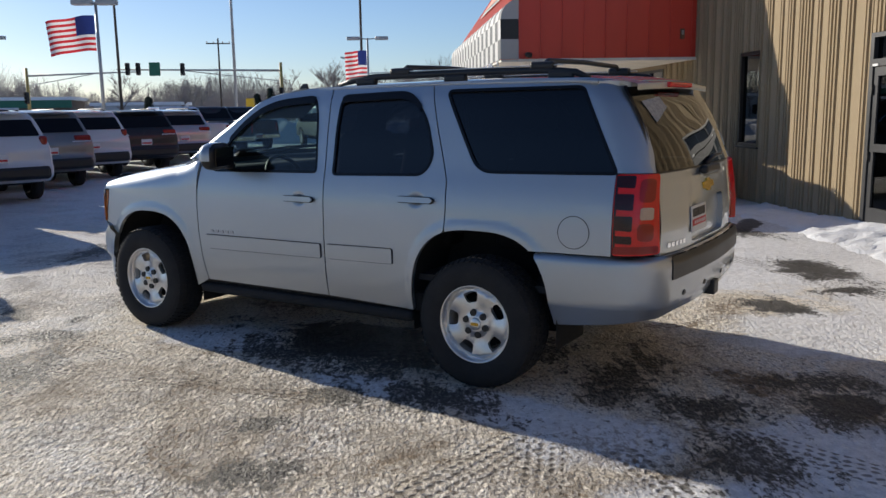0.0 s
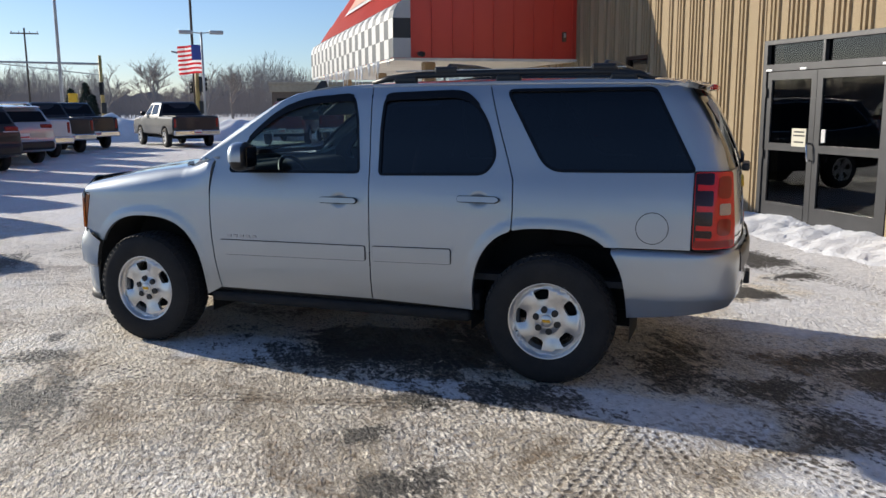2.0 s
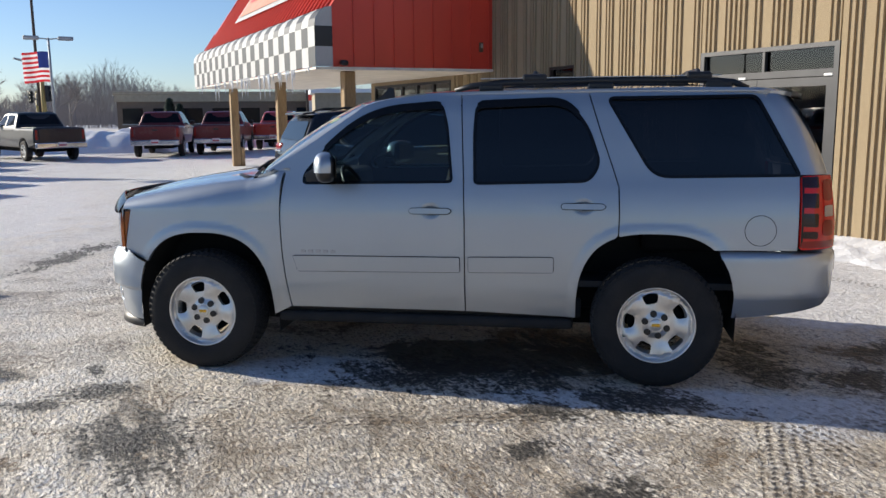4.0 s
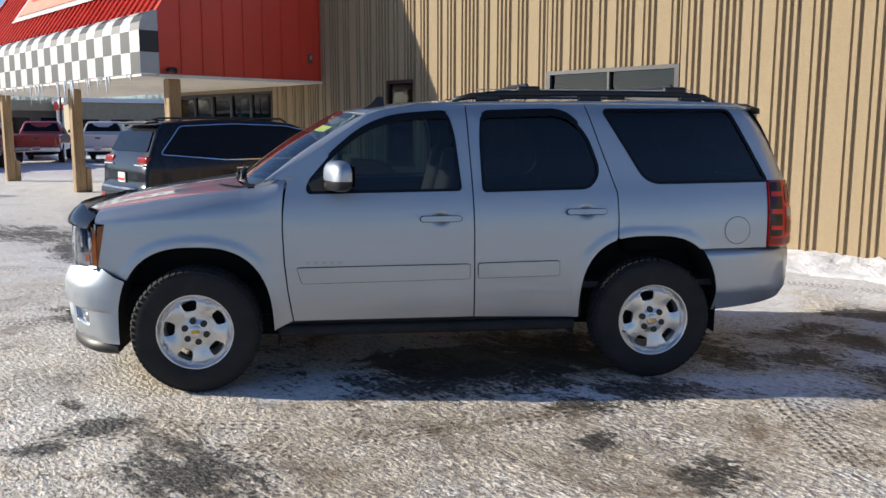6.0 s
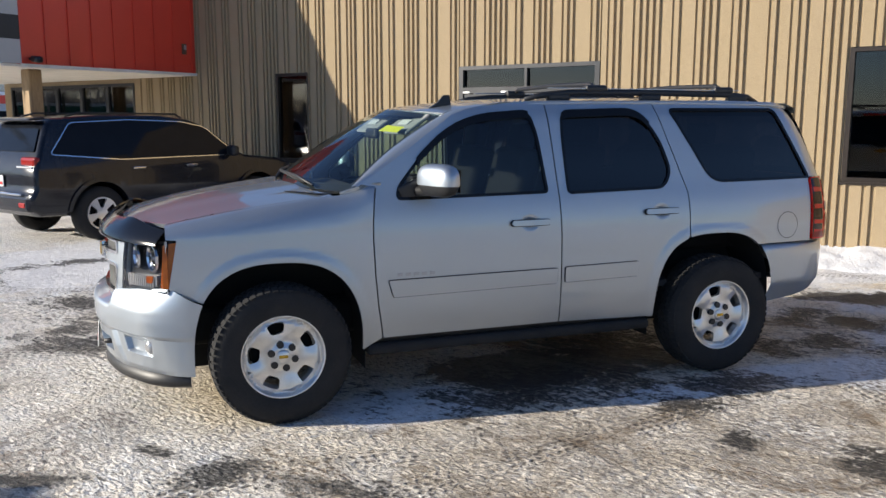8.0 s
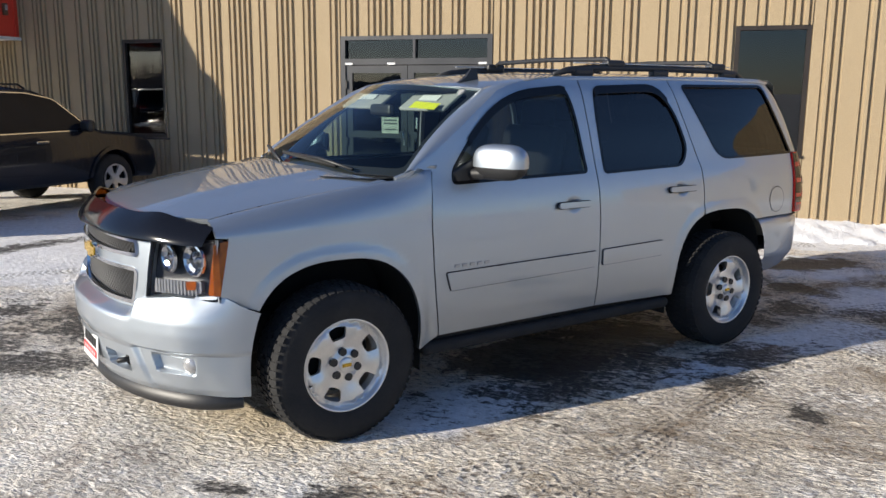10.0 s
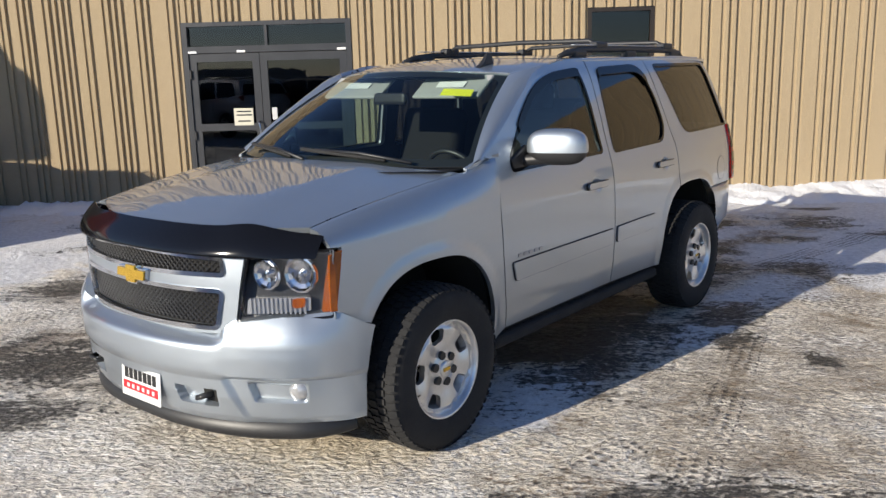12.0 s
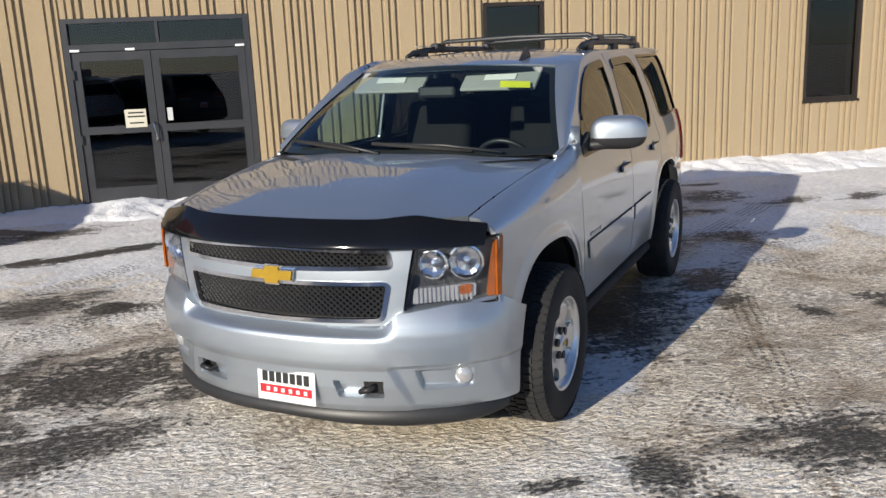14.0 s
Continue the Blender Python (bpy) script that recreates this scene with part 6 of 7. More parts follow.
# underbody, steps
part("underbody", box_bm(4.3, 1.3, 0.22, (-0.05, 0, 0.50), 0.03), M_DARK, suv)
part("engine_bay", box_bm(1.15, 1.02, 0.55, (1.55, 0, 0.72), 0.03), M_DARK, suv)
part("front_axle", cyl_bm((HUB_F, -0.85, HUB_Z), (HUB_F, 0.85, HUB_Z), 0.05), M_DARK, suv)
part("rear_axle", cyl_bm((HUB_R, -0.85, HUB_Z), (HUB_R, 0.85, HUB_Z), 0.06), M_DARK, suv)
part("exhaust", tube_bm([(-0.6, -0.5, 0.36), (-1.9, -0.62, 0.36), (-2.35, -0.72, 0.38)], 0.035, 10), M_DARK, suv, "", True)
for sg in (1, -1):
    st = part("running_board", box_bm(1.94, 0.16, 0.07, (0.0, sg * 0.885, 0.350), 0.030, 3), M_RUBBER, suv, "black running board")
    part("rocker", box_bm(2.0, 0.10, 0.12, (-0.02, sg * 0.875, 0.445), 0.02), M_RUBBER, suv)
    for x in np.linspace(-0.8, 0.8, 21):
        part("step_tread", box_bm(0.03, 0.09, 0.004, (x, sg * 0.885, 0.386), 0.001, 1), M_RUBBER, st)

# cabin
dash = part("dashboard", box_bm(0.42, 1.60, 0.30, (0.95, 0, 1.10), 0.06, 3), M_INTERIOR, suv)
sheet("dash_cover", lambda u, v: (1.22 - 0.42 * u, v, 1.262 - 0.03 * u * u), np.linspace(0, 1, 6), np.linspace(-0.80, 0.80, 9), M_INTERIOR, dash)
wheel_m = Matrix.Translation((0.56, 0.40, 1.14)) @ pose(0, 0, 0, 0, -62, 0)
bm = bmesh.new()
ring = [wheel_m @ Vector((0.19 * math.cos(a), 0.19 * math.sin(a), 0)) for a in np.linspace(0, 2 * math.pi, 33)[:-1]]
n = len(ring)
rr = []
for i in range(n):
    c, d = ring[i], (ring[(i + 1) % n] - ring[i - 1]).normalized()
    up = (wheel_m.to_3x3() @ Vector((0, 0, 1))).normalized()
    s_ = d.cross(up)
    rr.append([bm.verts.new(c + s_ * 0.016 * math.cos(a) + up * 0.016 * math.sin(a)) for a in np.linspace(0, 2 * math.pi, 9)[:-1]])
for i in range(n):
    for k in range(8):
        bm.faces.new((rr[i][k], rr[(i + 1) % n][k], rr[(i + 1) % n][(k + 1) % 8], rr[i][(k + 1) % 8]))
sw = part("steering_wheel", bm, M_BLACK, suv, "dark steering wheel", True)
bm = box_bm(0.12, 0.17, 0.04, bevel=0.015)
box_bm(0.05, 0.36, 0.02, bm=bm), box_bm(0.20, 0.05, 0.02, (-0.09, 0, 0), bm=bm)
bmesh.ops.transform(bm, matrix=wheel_m, verts=bm.verts)
part("wheel_hub", bm, M_INTERIOR, sw)
M_SEAT = surf("charcoal_seat", (0.011, 0.011, 0.012), 0.85, bump=0.3)
M_SEAT.node_tree.nodes["Principled BSDF"].inputs["Specular IOR Level"].default_value = 0.2
for x, y, w in ((0.02, 0.40, 0.54), (0.02, -0.40, 0.54), (-0.95, 0.42, 0.56), (-0.95, -0.42, 0.56), (-1.75, 0.0, 1.3)):
    seat = part("seat", box_bm(0.52, w, 0.18, (x + 0.10, y, 0.86), 0.05, 3), M_SEAT, suv, "charcoal leather seat", True)
    part("backrest", box_bm(0.16, w * 0.94, 0.66, (x - 0.20, y, 1.18), 0.06, 3, pose(0, 0, 0, 0, -14, 0)), M_SEAT, seat, "", True)
    part("headrest", box_bm(0.11, min(w * 0.5, 0.28), 0.19, (x - 0.29, y, 1.57), 0.045, 3, pose(0, 0, 0, 0, -10, 0)), M_SEAT, seat, "", True)
for y in (0.37, -0.37):
    sv = part("sun_visor", box_bm(0.20, 0.48, 0.022, (0.535, y, 1.662), 0.01, 2, pose(0, 0, 0, 0, 36, 0)), M_LINER, suv, "pale grey sun visor")
    part("visor_label", box_bm(0.05, 0.20, 0.004, (0.545, y, 1.676), 0.0, 1, pose(0, 0, 0, 0, 36, 0)), M_WHITE, sv)
part("rear_view_mirror", box_bm(0.04, 0.25, 0.07, (0.66, 0, 1.60), 0.02), M_BLACK, suv)
part("console", box_bm(0.75, 0.26, 0.34, (0.25, 0, 0.86), 0.04), M_INTERIOR, suv)
part("cabin_floor", box_bm(3.3, 1.75, 0.04, (-0.75, 0, 0.60), 0.0), M_INTERIOR, suv)
patch("window_sticker", [(0.60, 0.72), (0.82, 0.72), (0.815, 0.80), (0.59, 0.80)], windscreen, M_YELLOW, ws, lift=-0.004, thick=0.0, step=0.1, hint=(1, 0, 1), label="yellow price sticker")

# ---- other parked vehicles ----
def shell_body(outline, width, material, parent, name="body", label=""):
    """A closed rounded body from its side outline; width(z) is its half width."""
    o = dense(outline, 0.10)
    rings = [(-0.05, 0.0), (-0.018, 0.015), (0.0, 0.055), (0.006, 0.35), (0.008, 0.62)]
    cols = []
    for d, inn in rings:
        cols.append([(x, max(0.05, width(z) - inn), z) for x, z in grown(o, d)])
    full = cols + [[(x, -y, z) for x, y, z in c] for c in cols[::-1]]
    n = len(o)
    verts = [p for c in full for p in c]
    faces = [(a * n + i, a * n + (i + 1) % n, (a + 1) * n + (i + 1) % n, (a + 1) * n + i) for a in range(len(full) - 1) for i in range(n)]
    body = mesh_part(name, verts, faces, material, parent, label, True)
    bm = bmesh.new()
    bm.from_mesh(body.data)
    bmesh.ops.recalc_face_normals(bm, faces=bm.faces)
    bm.to_mesh(body.data)
    bm.free()
    for sg in (1, -1):
        patch("body_side", grown(o, -0.05), lambda x, z: (x, sg * width(z), z), material, parent, step=0.12, thick=0.0, hint=(0, sg, 0))
    return body


WHEELS = {}


def parked_wheel(parent, x, y, r):
    """Tyre and five-spoke rim; the meshes are shared between vehicles."""
    sg = 1 if y > 0 else -1
    w = new("wheel")
    w.parent = parent
    w.location = (x, y, r)
    if (r, sg) not in WHEELS:
        h = 0.11
        t = part("tyre", lathe_bm([(r * 0.62, -h), (r * 0.80, -h - 0.008), (r * 0.95, -h + 0.01), (r, -h + 0.04), (r, h - 0.04), (r * 0.95, h - 0.01), (r * 0.80, h + 0.008), (r * 0.62, h), (r * 0.58, h - 0.05), (r * 0.58, -h + 0.02)], 32, close=True), M_RUBBER, w, "", True)
        q = r * 0.61
        circle = [(q * math.cos(a), q * math.sin(a)) for a in np.linspace(0, 2 * math.pi, 31)[:-1]]
        holes = []
        for k in range(5):
            a = math.pi / 2 + 2 * math.pi * k / 5
            holes.append([(rr * q * math.cos(a) - tt * q * math.sin(a), rr * q * math.sin(a) + tt * q * math.cos(a)) for rr, tt in ((0.36, 0.10), (0.86, 0.30), (0.90, 0.0), (0.86, -0.30), (0.36, -0.10))])
        f = patch("rim", circle, lambda u, v: (u, sg * (h - 0.02 + 0.03 * math.hypot(u, v) / q), v), M_ALLOY, w, holes=holes, step=0.05, thick=0.03, hint=(0, sg, 0))
        k = mesh_part("hub_dark", [(q * 0.98 * math.cos(a), sg * 0.02, q * 0.98 * math.sin(a)) for a in np.linspace(0, 2 * math.pi, 25)[:-1]], [tuple(range(24))], M_DARK, w)
        WHEELS[(r, sg)] = (t.data, f.data, k.data)
    else:
        for nm, d in zip(("tyre", "rim", "hub_dark"), WHEELS[(r, sg)]):
            new(nm, d).parent = w
    return w


def vehicle(kind, at, mat_, label, lamp="tall", r=0.36, rails=False, snow=False, chrome=False, scale=1.0):
    """An estate-bodied SUV or a crew-cab pickup; x ahead, origin between the axles on the ground."""
    cat = "pickup truck" if kind == "pickup" else "suv"
    v = thing("pickup_truck" if kind == "pickup" else "parked_suv", at, label, cat, "parked vehicles")
    if kind == "pickup":
        ax, W = (1.80, -1.80), 0.98
        top = [(-2.93, 0.62), (-2.95, 0.80), (-2.93, 1.24), (-2.88, 1.28), (-1.10, 1.28), (-1.02, 1.34), (-0.86, 1.80), (-0.70, 1.87), (0.40, 1.88), (0.66, 1.82), (1.16, 1.34), (1.30, 1.27), (2.50, 1.20), (2.76, 1.10), (2.86, 0.90), (2.84, 0.48)]
        wide = lambda z: lerp(z, [0.3, 0.5, 0.9, 1.2, 1.3, 1.6, 1.9], [0.93, 0.97, 0.985, 0.965, 0.94, 0.82, 0.70])
        wins = [[(1.02, 1.36), (0.62, 1.74), (0.22, 1.78), (0.22, 1.34)], [(0.12, 1.34), (0.12, 1.78), (-0.60, 1.77), (-0.80, 1.38)]]
        glass_r, glass_f = ((-0.98, 1.40), (-0.84, 1.78)), ((1.12, 1.36), (0.70, 1.79))
        sill = 0.50
    else:
        ax, W = (1.42, -1.42), 0.94
        top = [(-2.28, 0.40), (-2.40, 0.50), (-2.42, 0.66), (-2.36, 0.76), (-2.35, 1.00), (-2.30, 1.14), (-2.08, 1.60), (-1.96, 1.70), (-1.2, 1.755), (-0.2, 1.75), (0.28, 1.69), (0.55, 1.58), (1.05, 1.20), (1.22, 1.12), (1.90, 1.05), (2.18, 0.94), (2.30, 0.78), (2.34, 0.55), (2.26, 0.36)]
        wide = lambda z: lerp(z, [0.3, 0.5, 0.8, 1.05, 1.15, 1.5, 1.76], [0.90, 0.945, 0.96, 0.945, 0.92, 0.80, 0.68])
        wins = [[(0.96, 1.16), (0.48, 1.55), (0.10, 1.63), (0.06, 1.12)], [(-0.02, 1.12), (0.02, 1.64), (-0.72, 1.66), (-0.98, 1.16)], [(-1.08, 1.17), (-0.84, 1.65), (-1.70, 1.62), (-2.05, 1.24)]]
        glass_r, glass_f = ((-2.235, 1.255), (-2.090, 1.56)), ((1.00, 1.215), (0.56, 1.555))
        sill = 0.36
    ra = r + 0.075
    bottom = [(2.2, sill)] + [p for p in arc(ax[0], r, ra, ra, 0, 180, 12) if p[1] > sill] + [p for p in arc(ax[1], r, ra, ra, 0, 180, 12) if p[1] > sill]
    outline = top + bottom
    shell_body(outline, wide, mat_, v)
    part("underbody", box_bm(4.2, 1.2, 0.35, (0, 0, 0.52), 0.03), M_DARK, v)
    for sg in (1, -1):
        for q in wins:
            wpoly = rounded(q, 0.05, 3)
            win = patch("side_window", wpoly, lambda x, z: (x, sg * wide(z), z), M_TINT2, v, step=0.15, thick=0.0, lift=0.006, hint=(0, sg, 0))
        if chrome:
            ring_ = rounded([(1.02, 1.135), (0.50, 1.575), (0.10, 1.655), (-0.80, 1.685), (-1.72, 1.645), (-2.10, 1.225), (-1.05, 1.125)], 0.06, 3)
            patch("window_trim", grown(ring_, 0.008), lambda x, z: (x, sg * wide(z), z), M_CHROME, v, holes=[grown(ring_, -0.006)], step=0.12, thick=0.008, lift=0.010, hint=(0, sg, 0))
            patch("window_surround", grown(ring_, -0.006), lambda x, z: (x, sg * wide(z), z), M_TINT2, v, step=0.15, thick=0.0, lift=0.003, hint=(0, sg, 0))
        for hx in ((-0.80, 0.12) if kind != "pickup" else (-0.62, 0.28)):
            zz = 1.0 if kind != "pickup" else 1.18
            part("door_handle", box_bm(0.20, 0.03, 0.03, (hx, sg * (wide(zz) + 0.012), zz), 0.008, 1), M_CHROME if chrome else mat_, v)
        for a in ax:
            parked_wheel(v, a, sg * (W - 0.10), r)
        mz = 1.20 if kind != "pickup" else 1.40
        part("door_mirror", box_bm(0.14, 0.20, 0.17, (0.86, sg * (W + 0.09), mz), 0.05, 2), M_BLACK, v)
    def across(p, q, w0, w1, off):
        d = Vector((q[0] - p[0], 0, q[1] - p[1])).normalized()
        nrm = Vector((-d.z, 0, d.x)) * (1 if p[0] < 0 else -1) * (1 if d.z > 0 else -1)
        return lambda u, s: tuple(Vector((p[0] + (q[0] - p[0]) * s, u * (w0 + (w1 - w0) * s), p[1] + (q[1] - p[1]) * s)) + nrm * off)
    for nm, g, hint in (("rear_window", glass_r, (-1, 0, 0.5)), ("windscreen", glass_f, (1, 0, 0.5))):
        w0, w1 = wide(g[0][1]) - 0.10, wide(g[1][1]) - 0.09
        patch(nm, rounded([(-1, 0.0), (1, 0.0), (1, 1), (-1, 1)], 0.08, 3), across(g[0], g[1], w0, w1, 0.030), M_TINT2, v, step=0.4, thick=0.006, hint=hint)
    rx = top[1][0]
    if kind == "pickup":
        part("rear_bumper", box_bm(0.20, 1.90, 0.22, (-3.02, 0, 0.62), 0.04), M_CHROME, v)
        part("tailgate", box_bm(0.03, 1.56, 0.52, (-2.955, 0, 0.99), 0.012), mat_, v)
        part("gate_handle", box_bm(0.03, 0.22, 0.06, (-2.98, 0, 1.12), 0.01), M_BLACK, v)
        part("bed_cover", box_bm(1.70, 1.62, 0.03, (-1.98, 0, 1.285), 0.01), M_SNOW if snow else M_BLACK, v)
        part("front_bumper", box_bm(0.22, 1.85, 0.26, (2.86, 0, 0.60), 0.05), M_CHROME, v)
        part("grille", box_bm(0.05, 1.1, 0.36, (2.86, 0, 0.95), 0.02), M_BLACK, v)
        for sg in (1, -1):
            part("tail_lamp", box_bm(0.10, 0.09, 0.36, (-2.915, sg * 0.875, 1.02), 0.02), M_RED2, v)
            part("head_lamp", box_bm(0.14, 0.30, 0.24, (2.80, sg * 0.75, 0.98), 0.03), M_LENSW, v)
        plate_at = (-3.13, 0.66)
    else:
        part("rear_bumper", box_bm(0.26, 1.80, 0.26, (-2.31, 0, 0.58), 0.07), mat_ if chrome else M_BLACK, v)
        part("front_bumper", box_bm(0.22, 1.70, 0.24, (2.24, 0, 0.52), 0.06), M_BLACK, v)
        part("grille", box_bm(0.06, 1.0, 0.22, (2.25, 0, 0.82), 0.02), M_BLACK, v)
        part("spoiler", box_bm(0.22, 1.24, 0.035, (-2.10, 0, 1.70), 0.014, 2, pose(0, 0, 0, 0, -6, 0)), mat_, v)
        for sg in (1, -1):
            if lamp == "wide":
                part("tail_lamp", box_bm(0.14, 0.38, 0.13, (-2.262, sg * 0.72, 1.13), 0.04), M_RED2, v)
                part("lamp_strip", box_bm(0.03, 0.40, 0.025, (-2.345, sg * 0.68, 1.06), 0.008), M_LENSW, v)
            else:
                part("tail_lamp", box_bm(0.17, 0.15, 0.27, (-2.232, sg * 0.83, 1.13), 0.05), M_RED2, v)
            part("head_lamp", box_bm(0.16, 0.34, 0.15, (2.16, sg * 0.70, 0.86), 0.04), M_LENSW, v)
            if rails:
                part("roof_rail", tube_bm([(0.2, sg * 0.60, 1.715), (0.1, sg * 0.60, 1.775), (-1.5, sg * 0.60, 1.785), (-1.7, sg * 0.60, 1.735)], 0.016, 6), M_BLACK, v, "", True)
        if snow:
            part("roof_snow", box_bm(1.9, 1.2, 0.04, (-0.85, 0, 1.775), 0.018), M_SNOW, v, "thin snow on the roof")
        if chrome:
            part("bumper_strip", box_bm(0.05, 1.45, 0.035, (-2.435, 0, 0.70), 0.012), M_CHROME, v, "chrome bumper strip")
            for sg in (1, -1):
                part("bumper_reflector", box_bm(0.04, 0.16, 0.07, (-2.430, sg * 0.72, 0.56), 0.012), M_RED2, v)
                for a in ax:
                    patch("arch_flare", arc(a, r, ra + 0.05, ra + 0.05, 8, 172, 16) + arc(a, r, ra - 0.005, ra - 0.005, 172, 8, 16), lambda x, z: (x, sg * wide(z), z), mat_, v, step=0.1, thick=0.02, lift=0.022, hint=(0, sg, 0))
        plate_at = (-2.385, 0.86)
    bm = box_bm(0.012, 0.31, 0.155, (plate_at[0], 0, plate_at[1]), 0.003, 1)
    pl = part("plate", bm, M_WHITE, v)
    part("plate_band", box_bm(0.006, 0.27, 0.04, (plate_at[0] - 0.007, 0, plate_at[1] - 0.03)), M_REDPRINT, pl)
    return v


M_TINT2 = surf("far_tinted_glass", (0.010, 0.012, 0.016), 0.05, rough_var=0.03, bump=0)
M_TINT2.node_tree.nodes["Principled BSDF"].inputs["Specular IOR Level"].default_value = 0.14
M_RED2 = surf("parked_red_lens", (0.34, 0.022, 0.016), 0.2, bump=0)
M_LENSW = surf("far_clear_lamp", (0.7, 0.7, 0.72), 0.15, coat=1.0, bump=0)
P_WHITE, P_BLACK = paint("white_paint", (0.60, 0.61, 0.62), 0.0, 0.35), paint("black_paint", (0.012, 0.013, 0.016), 0.1, 0.25, 0.06)
P_GREY, P_SILV2 = paint("grey_paint", (0.22, 0.215, 0.21), 0.5, 0.35), paint("pale_silver_paint", (0.42, 0.42, 0.42), 0.6, 0.35)
P_RED, P_MAROON, P_DARK = paint("red_paint", (0.45, 0.03, 0.02), 0.1, 0.3), paint("maroon_paint", (0.14, 0.015, 0.015), 0.2, 0.3), paint("charcoal_paint", (0.011, 0.012, 0.014), 0.05, 0.42, 0.05)
P_NAVY = paint("blue_black_paint", (0.008, 0.010, 0.016), 0.1, 0.22, 0.03)
for p_, c_ in ((P_NAVY, 0.2), (P_DARK, 0.2), (P_BLACK, 0.2), (P_MAROON, 0.3), (P_GREY, 0.4)):
    p_.node_tree.nodes["Principled BSDF"].inputs["Coat Weight"].default_value = c_
P_NAVY.node_tree.nodes["Principled BSDF"].inputs["Specular IOR Level"].default_value = 0.3


def stand(x, y, deg):
    return pose(x, y, 0, 0, 0, deg)


# the dark one nosed up to the wall
vehicle("suv", stand(2.85, 15.0, -3), P_NAVY, "glossy blue-black suv with chrome window trim beside the building", "wide", 0.38, True, chrome=True)
# the row along the far side of the lot
row = [(12.2, P_BLACK, "black suv parked at the back of the lot", "wide", False), (15.0, P_WHITE, "white suv parked in a snowy row", "tall", True),
       (18.0, P_WHITE, "white suv with red tail lamps and a snowy roof", "tall", True), (21.0, P_GREY, "grey-beige crossover with dark rear glass", "wide", False),
       (23.7, P_WHITE, "white suv with a black rear bumper", "tall", True), (26.2, P_DARK, "dark suv with alloy wheels in a snowy row", "wide", False),
       (29.2, P_SILV2, "pale silver suv with roof rails", "wide", True)]
for y, p, lab, lamp, rl in row:
    vehicle("suv", stand({18.0: -9.22, 21.0: -9.45, 23.7: -9.45, 26.2: -8.85, 29.2: -8.5}.get(y, -9.05), y, 129.7), p, lab, lamp, 0.37, rl, snow="snowy" in lab and p is P_WHITE)
for x, y, a, p, lab in ((-8.7, 32.6, 126, P_WHITE, "white pickup truck with chrome bumper"), (-8.2, 35.8, 122, P_DARK, "charcoal pickup truck with red tail lamps"), (-7.6, 39.2, 120, P_BLACK, "black pickup truck at the end of the row"),
                        (-3.2, 39.4, 109, P_DARK, "dark grey crew-cab pickup truck before a snow heap"), (2.1, 39.9, 74, P_MAROON, "maroon pickup truck with chrome bumper"),
                        (4.9, 40.6, 70, P_MAROON, "dark red pickup truck partly behind posts"), (8.6, 44.4, 66, P_RED, "bright red pickup truck beyond the canopy"), (11.0, 43.0, 62, P_WHITE, "white pickup truck beyond the canopy")):
    vehicle("pickup", stand(x, y, a), p, lab, r=0.40)

# ---- distance: snow heaps, road, poles, flags, signals, wires, trees, buildings ----
M_STEEL = surf("galvanised_steel", (0.42, 0.43, 0.44), 0.5, 0.6)
M_WOODPOLE = surf("utility_pole_wood", (0.10, 0.08, 0.065), 0.9, stretch=(1, 1, 0.1))
M_YELLOWPOLE = surf("tan_yellow_mast", (0.50, 0.36, 0.12), 0.5)
M_SIGGREEN = surf("green_sign", (0.02, 0.16, 0.10), 0.5)
M_ROAD = surf("salted_road", (0.17, 0.17, 0.175), 0.8, col2=(0.30, 0.30, 0.31), scale=0.4, fine=6)
M_BARK = surf("bare_bark", (0.27, 0.24, 0.225), 0.9)
M_TWIG = surf("bare_twigs", (0.31, 0.275, 0.255), 0.9)
M_EVERGREEN = surf("evergreen", (0.035, 0.05, 0.03), 0.9)
M_FLAGRED = cloth("flag_red", (0.55, 0.03, 0.04))
M_FLAGWHITE = cloth("flag_white", (0.78, 0.78, 0.78))
M_FLAGBLUE = cloth("flag_blue", (0.02, 0.035, 0.16))

road = sheet("road", lambda u, v: (u, v + 0.12 * u, 0.03), np.linspace(-160, 160, 9), [56, 70], M_ROAD, flip=True)
tagged(road, "salted grey road beyond the car park", "road", kind="structure")


def heap(name, cx, cy, rx, ry, h, seed):
    def f(u, a):
        r = u
        n = 1 + 0.35 * noise.noise((math.cos(a) * 1.3 + seed, math.sin(a) * 1.3, seed))
        x, y = cx + rx * r * n * math.cos(a), cy + ry * r * n * math.sin(a)
        z = h * max(0, 1 - r ** 1.6) * (1 + 0.5 * noise.noise((x * 0.9, y * 0.9, seed))) + 0.12 * noise.noise((x * 2.5, y * 2.5, 1)) * (r < 0.95)
        return (x, y, max(z, 0) - (0.05 if r >= 1 else 0))
    ob = sheet(name, f, np.linspace(0, 1, 12), np.linspace(0, 2 * math.pi, 36), M_SNOW)
    return tagged(ob, "ploughed heap of white snow at the lot edge", "snow heap", "snow heaps")


for k, (x, y, rx, ry, h) in enumerate(((-5.5, 46, 4.5, 2.0, 1.15), (0.5, 44.5, 3.6, 1.8, 1.25), (6.5, 48, 5, 2, 0.9), (-14, 48, 5, 2, 0.9), (16, 52, 7, 2, 0.8))):
    heap("snow_heap", x, y, rx, ry, h, k * 3.7)


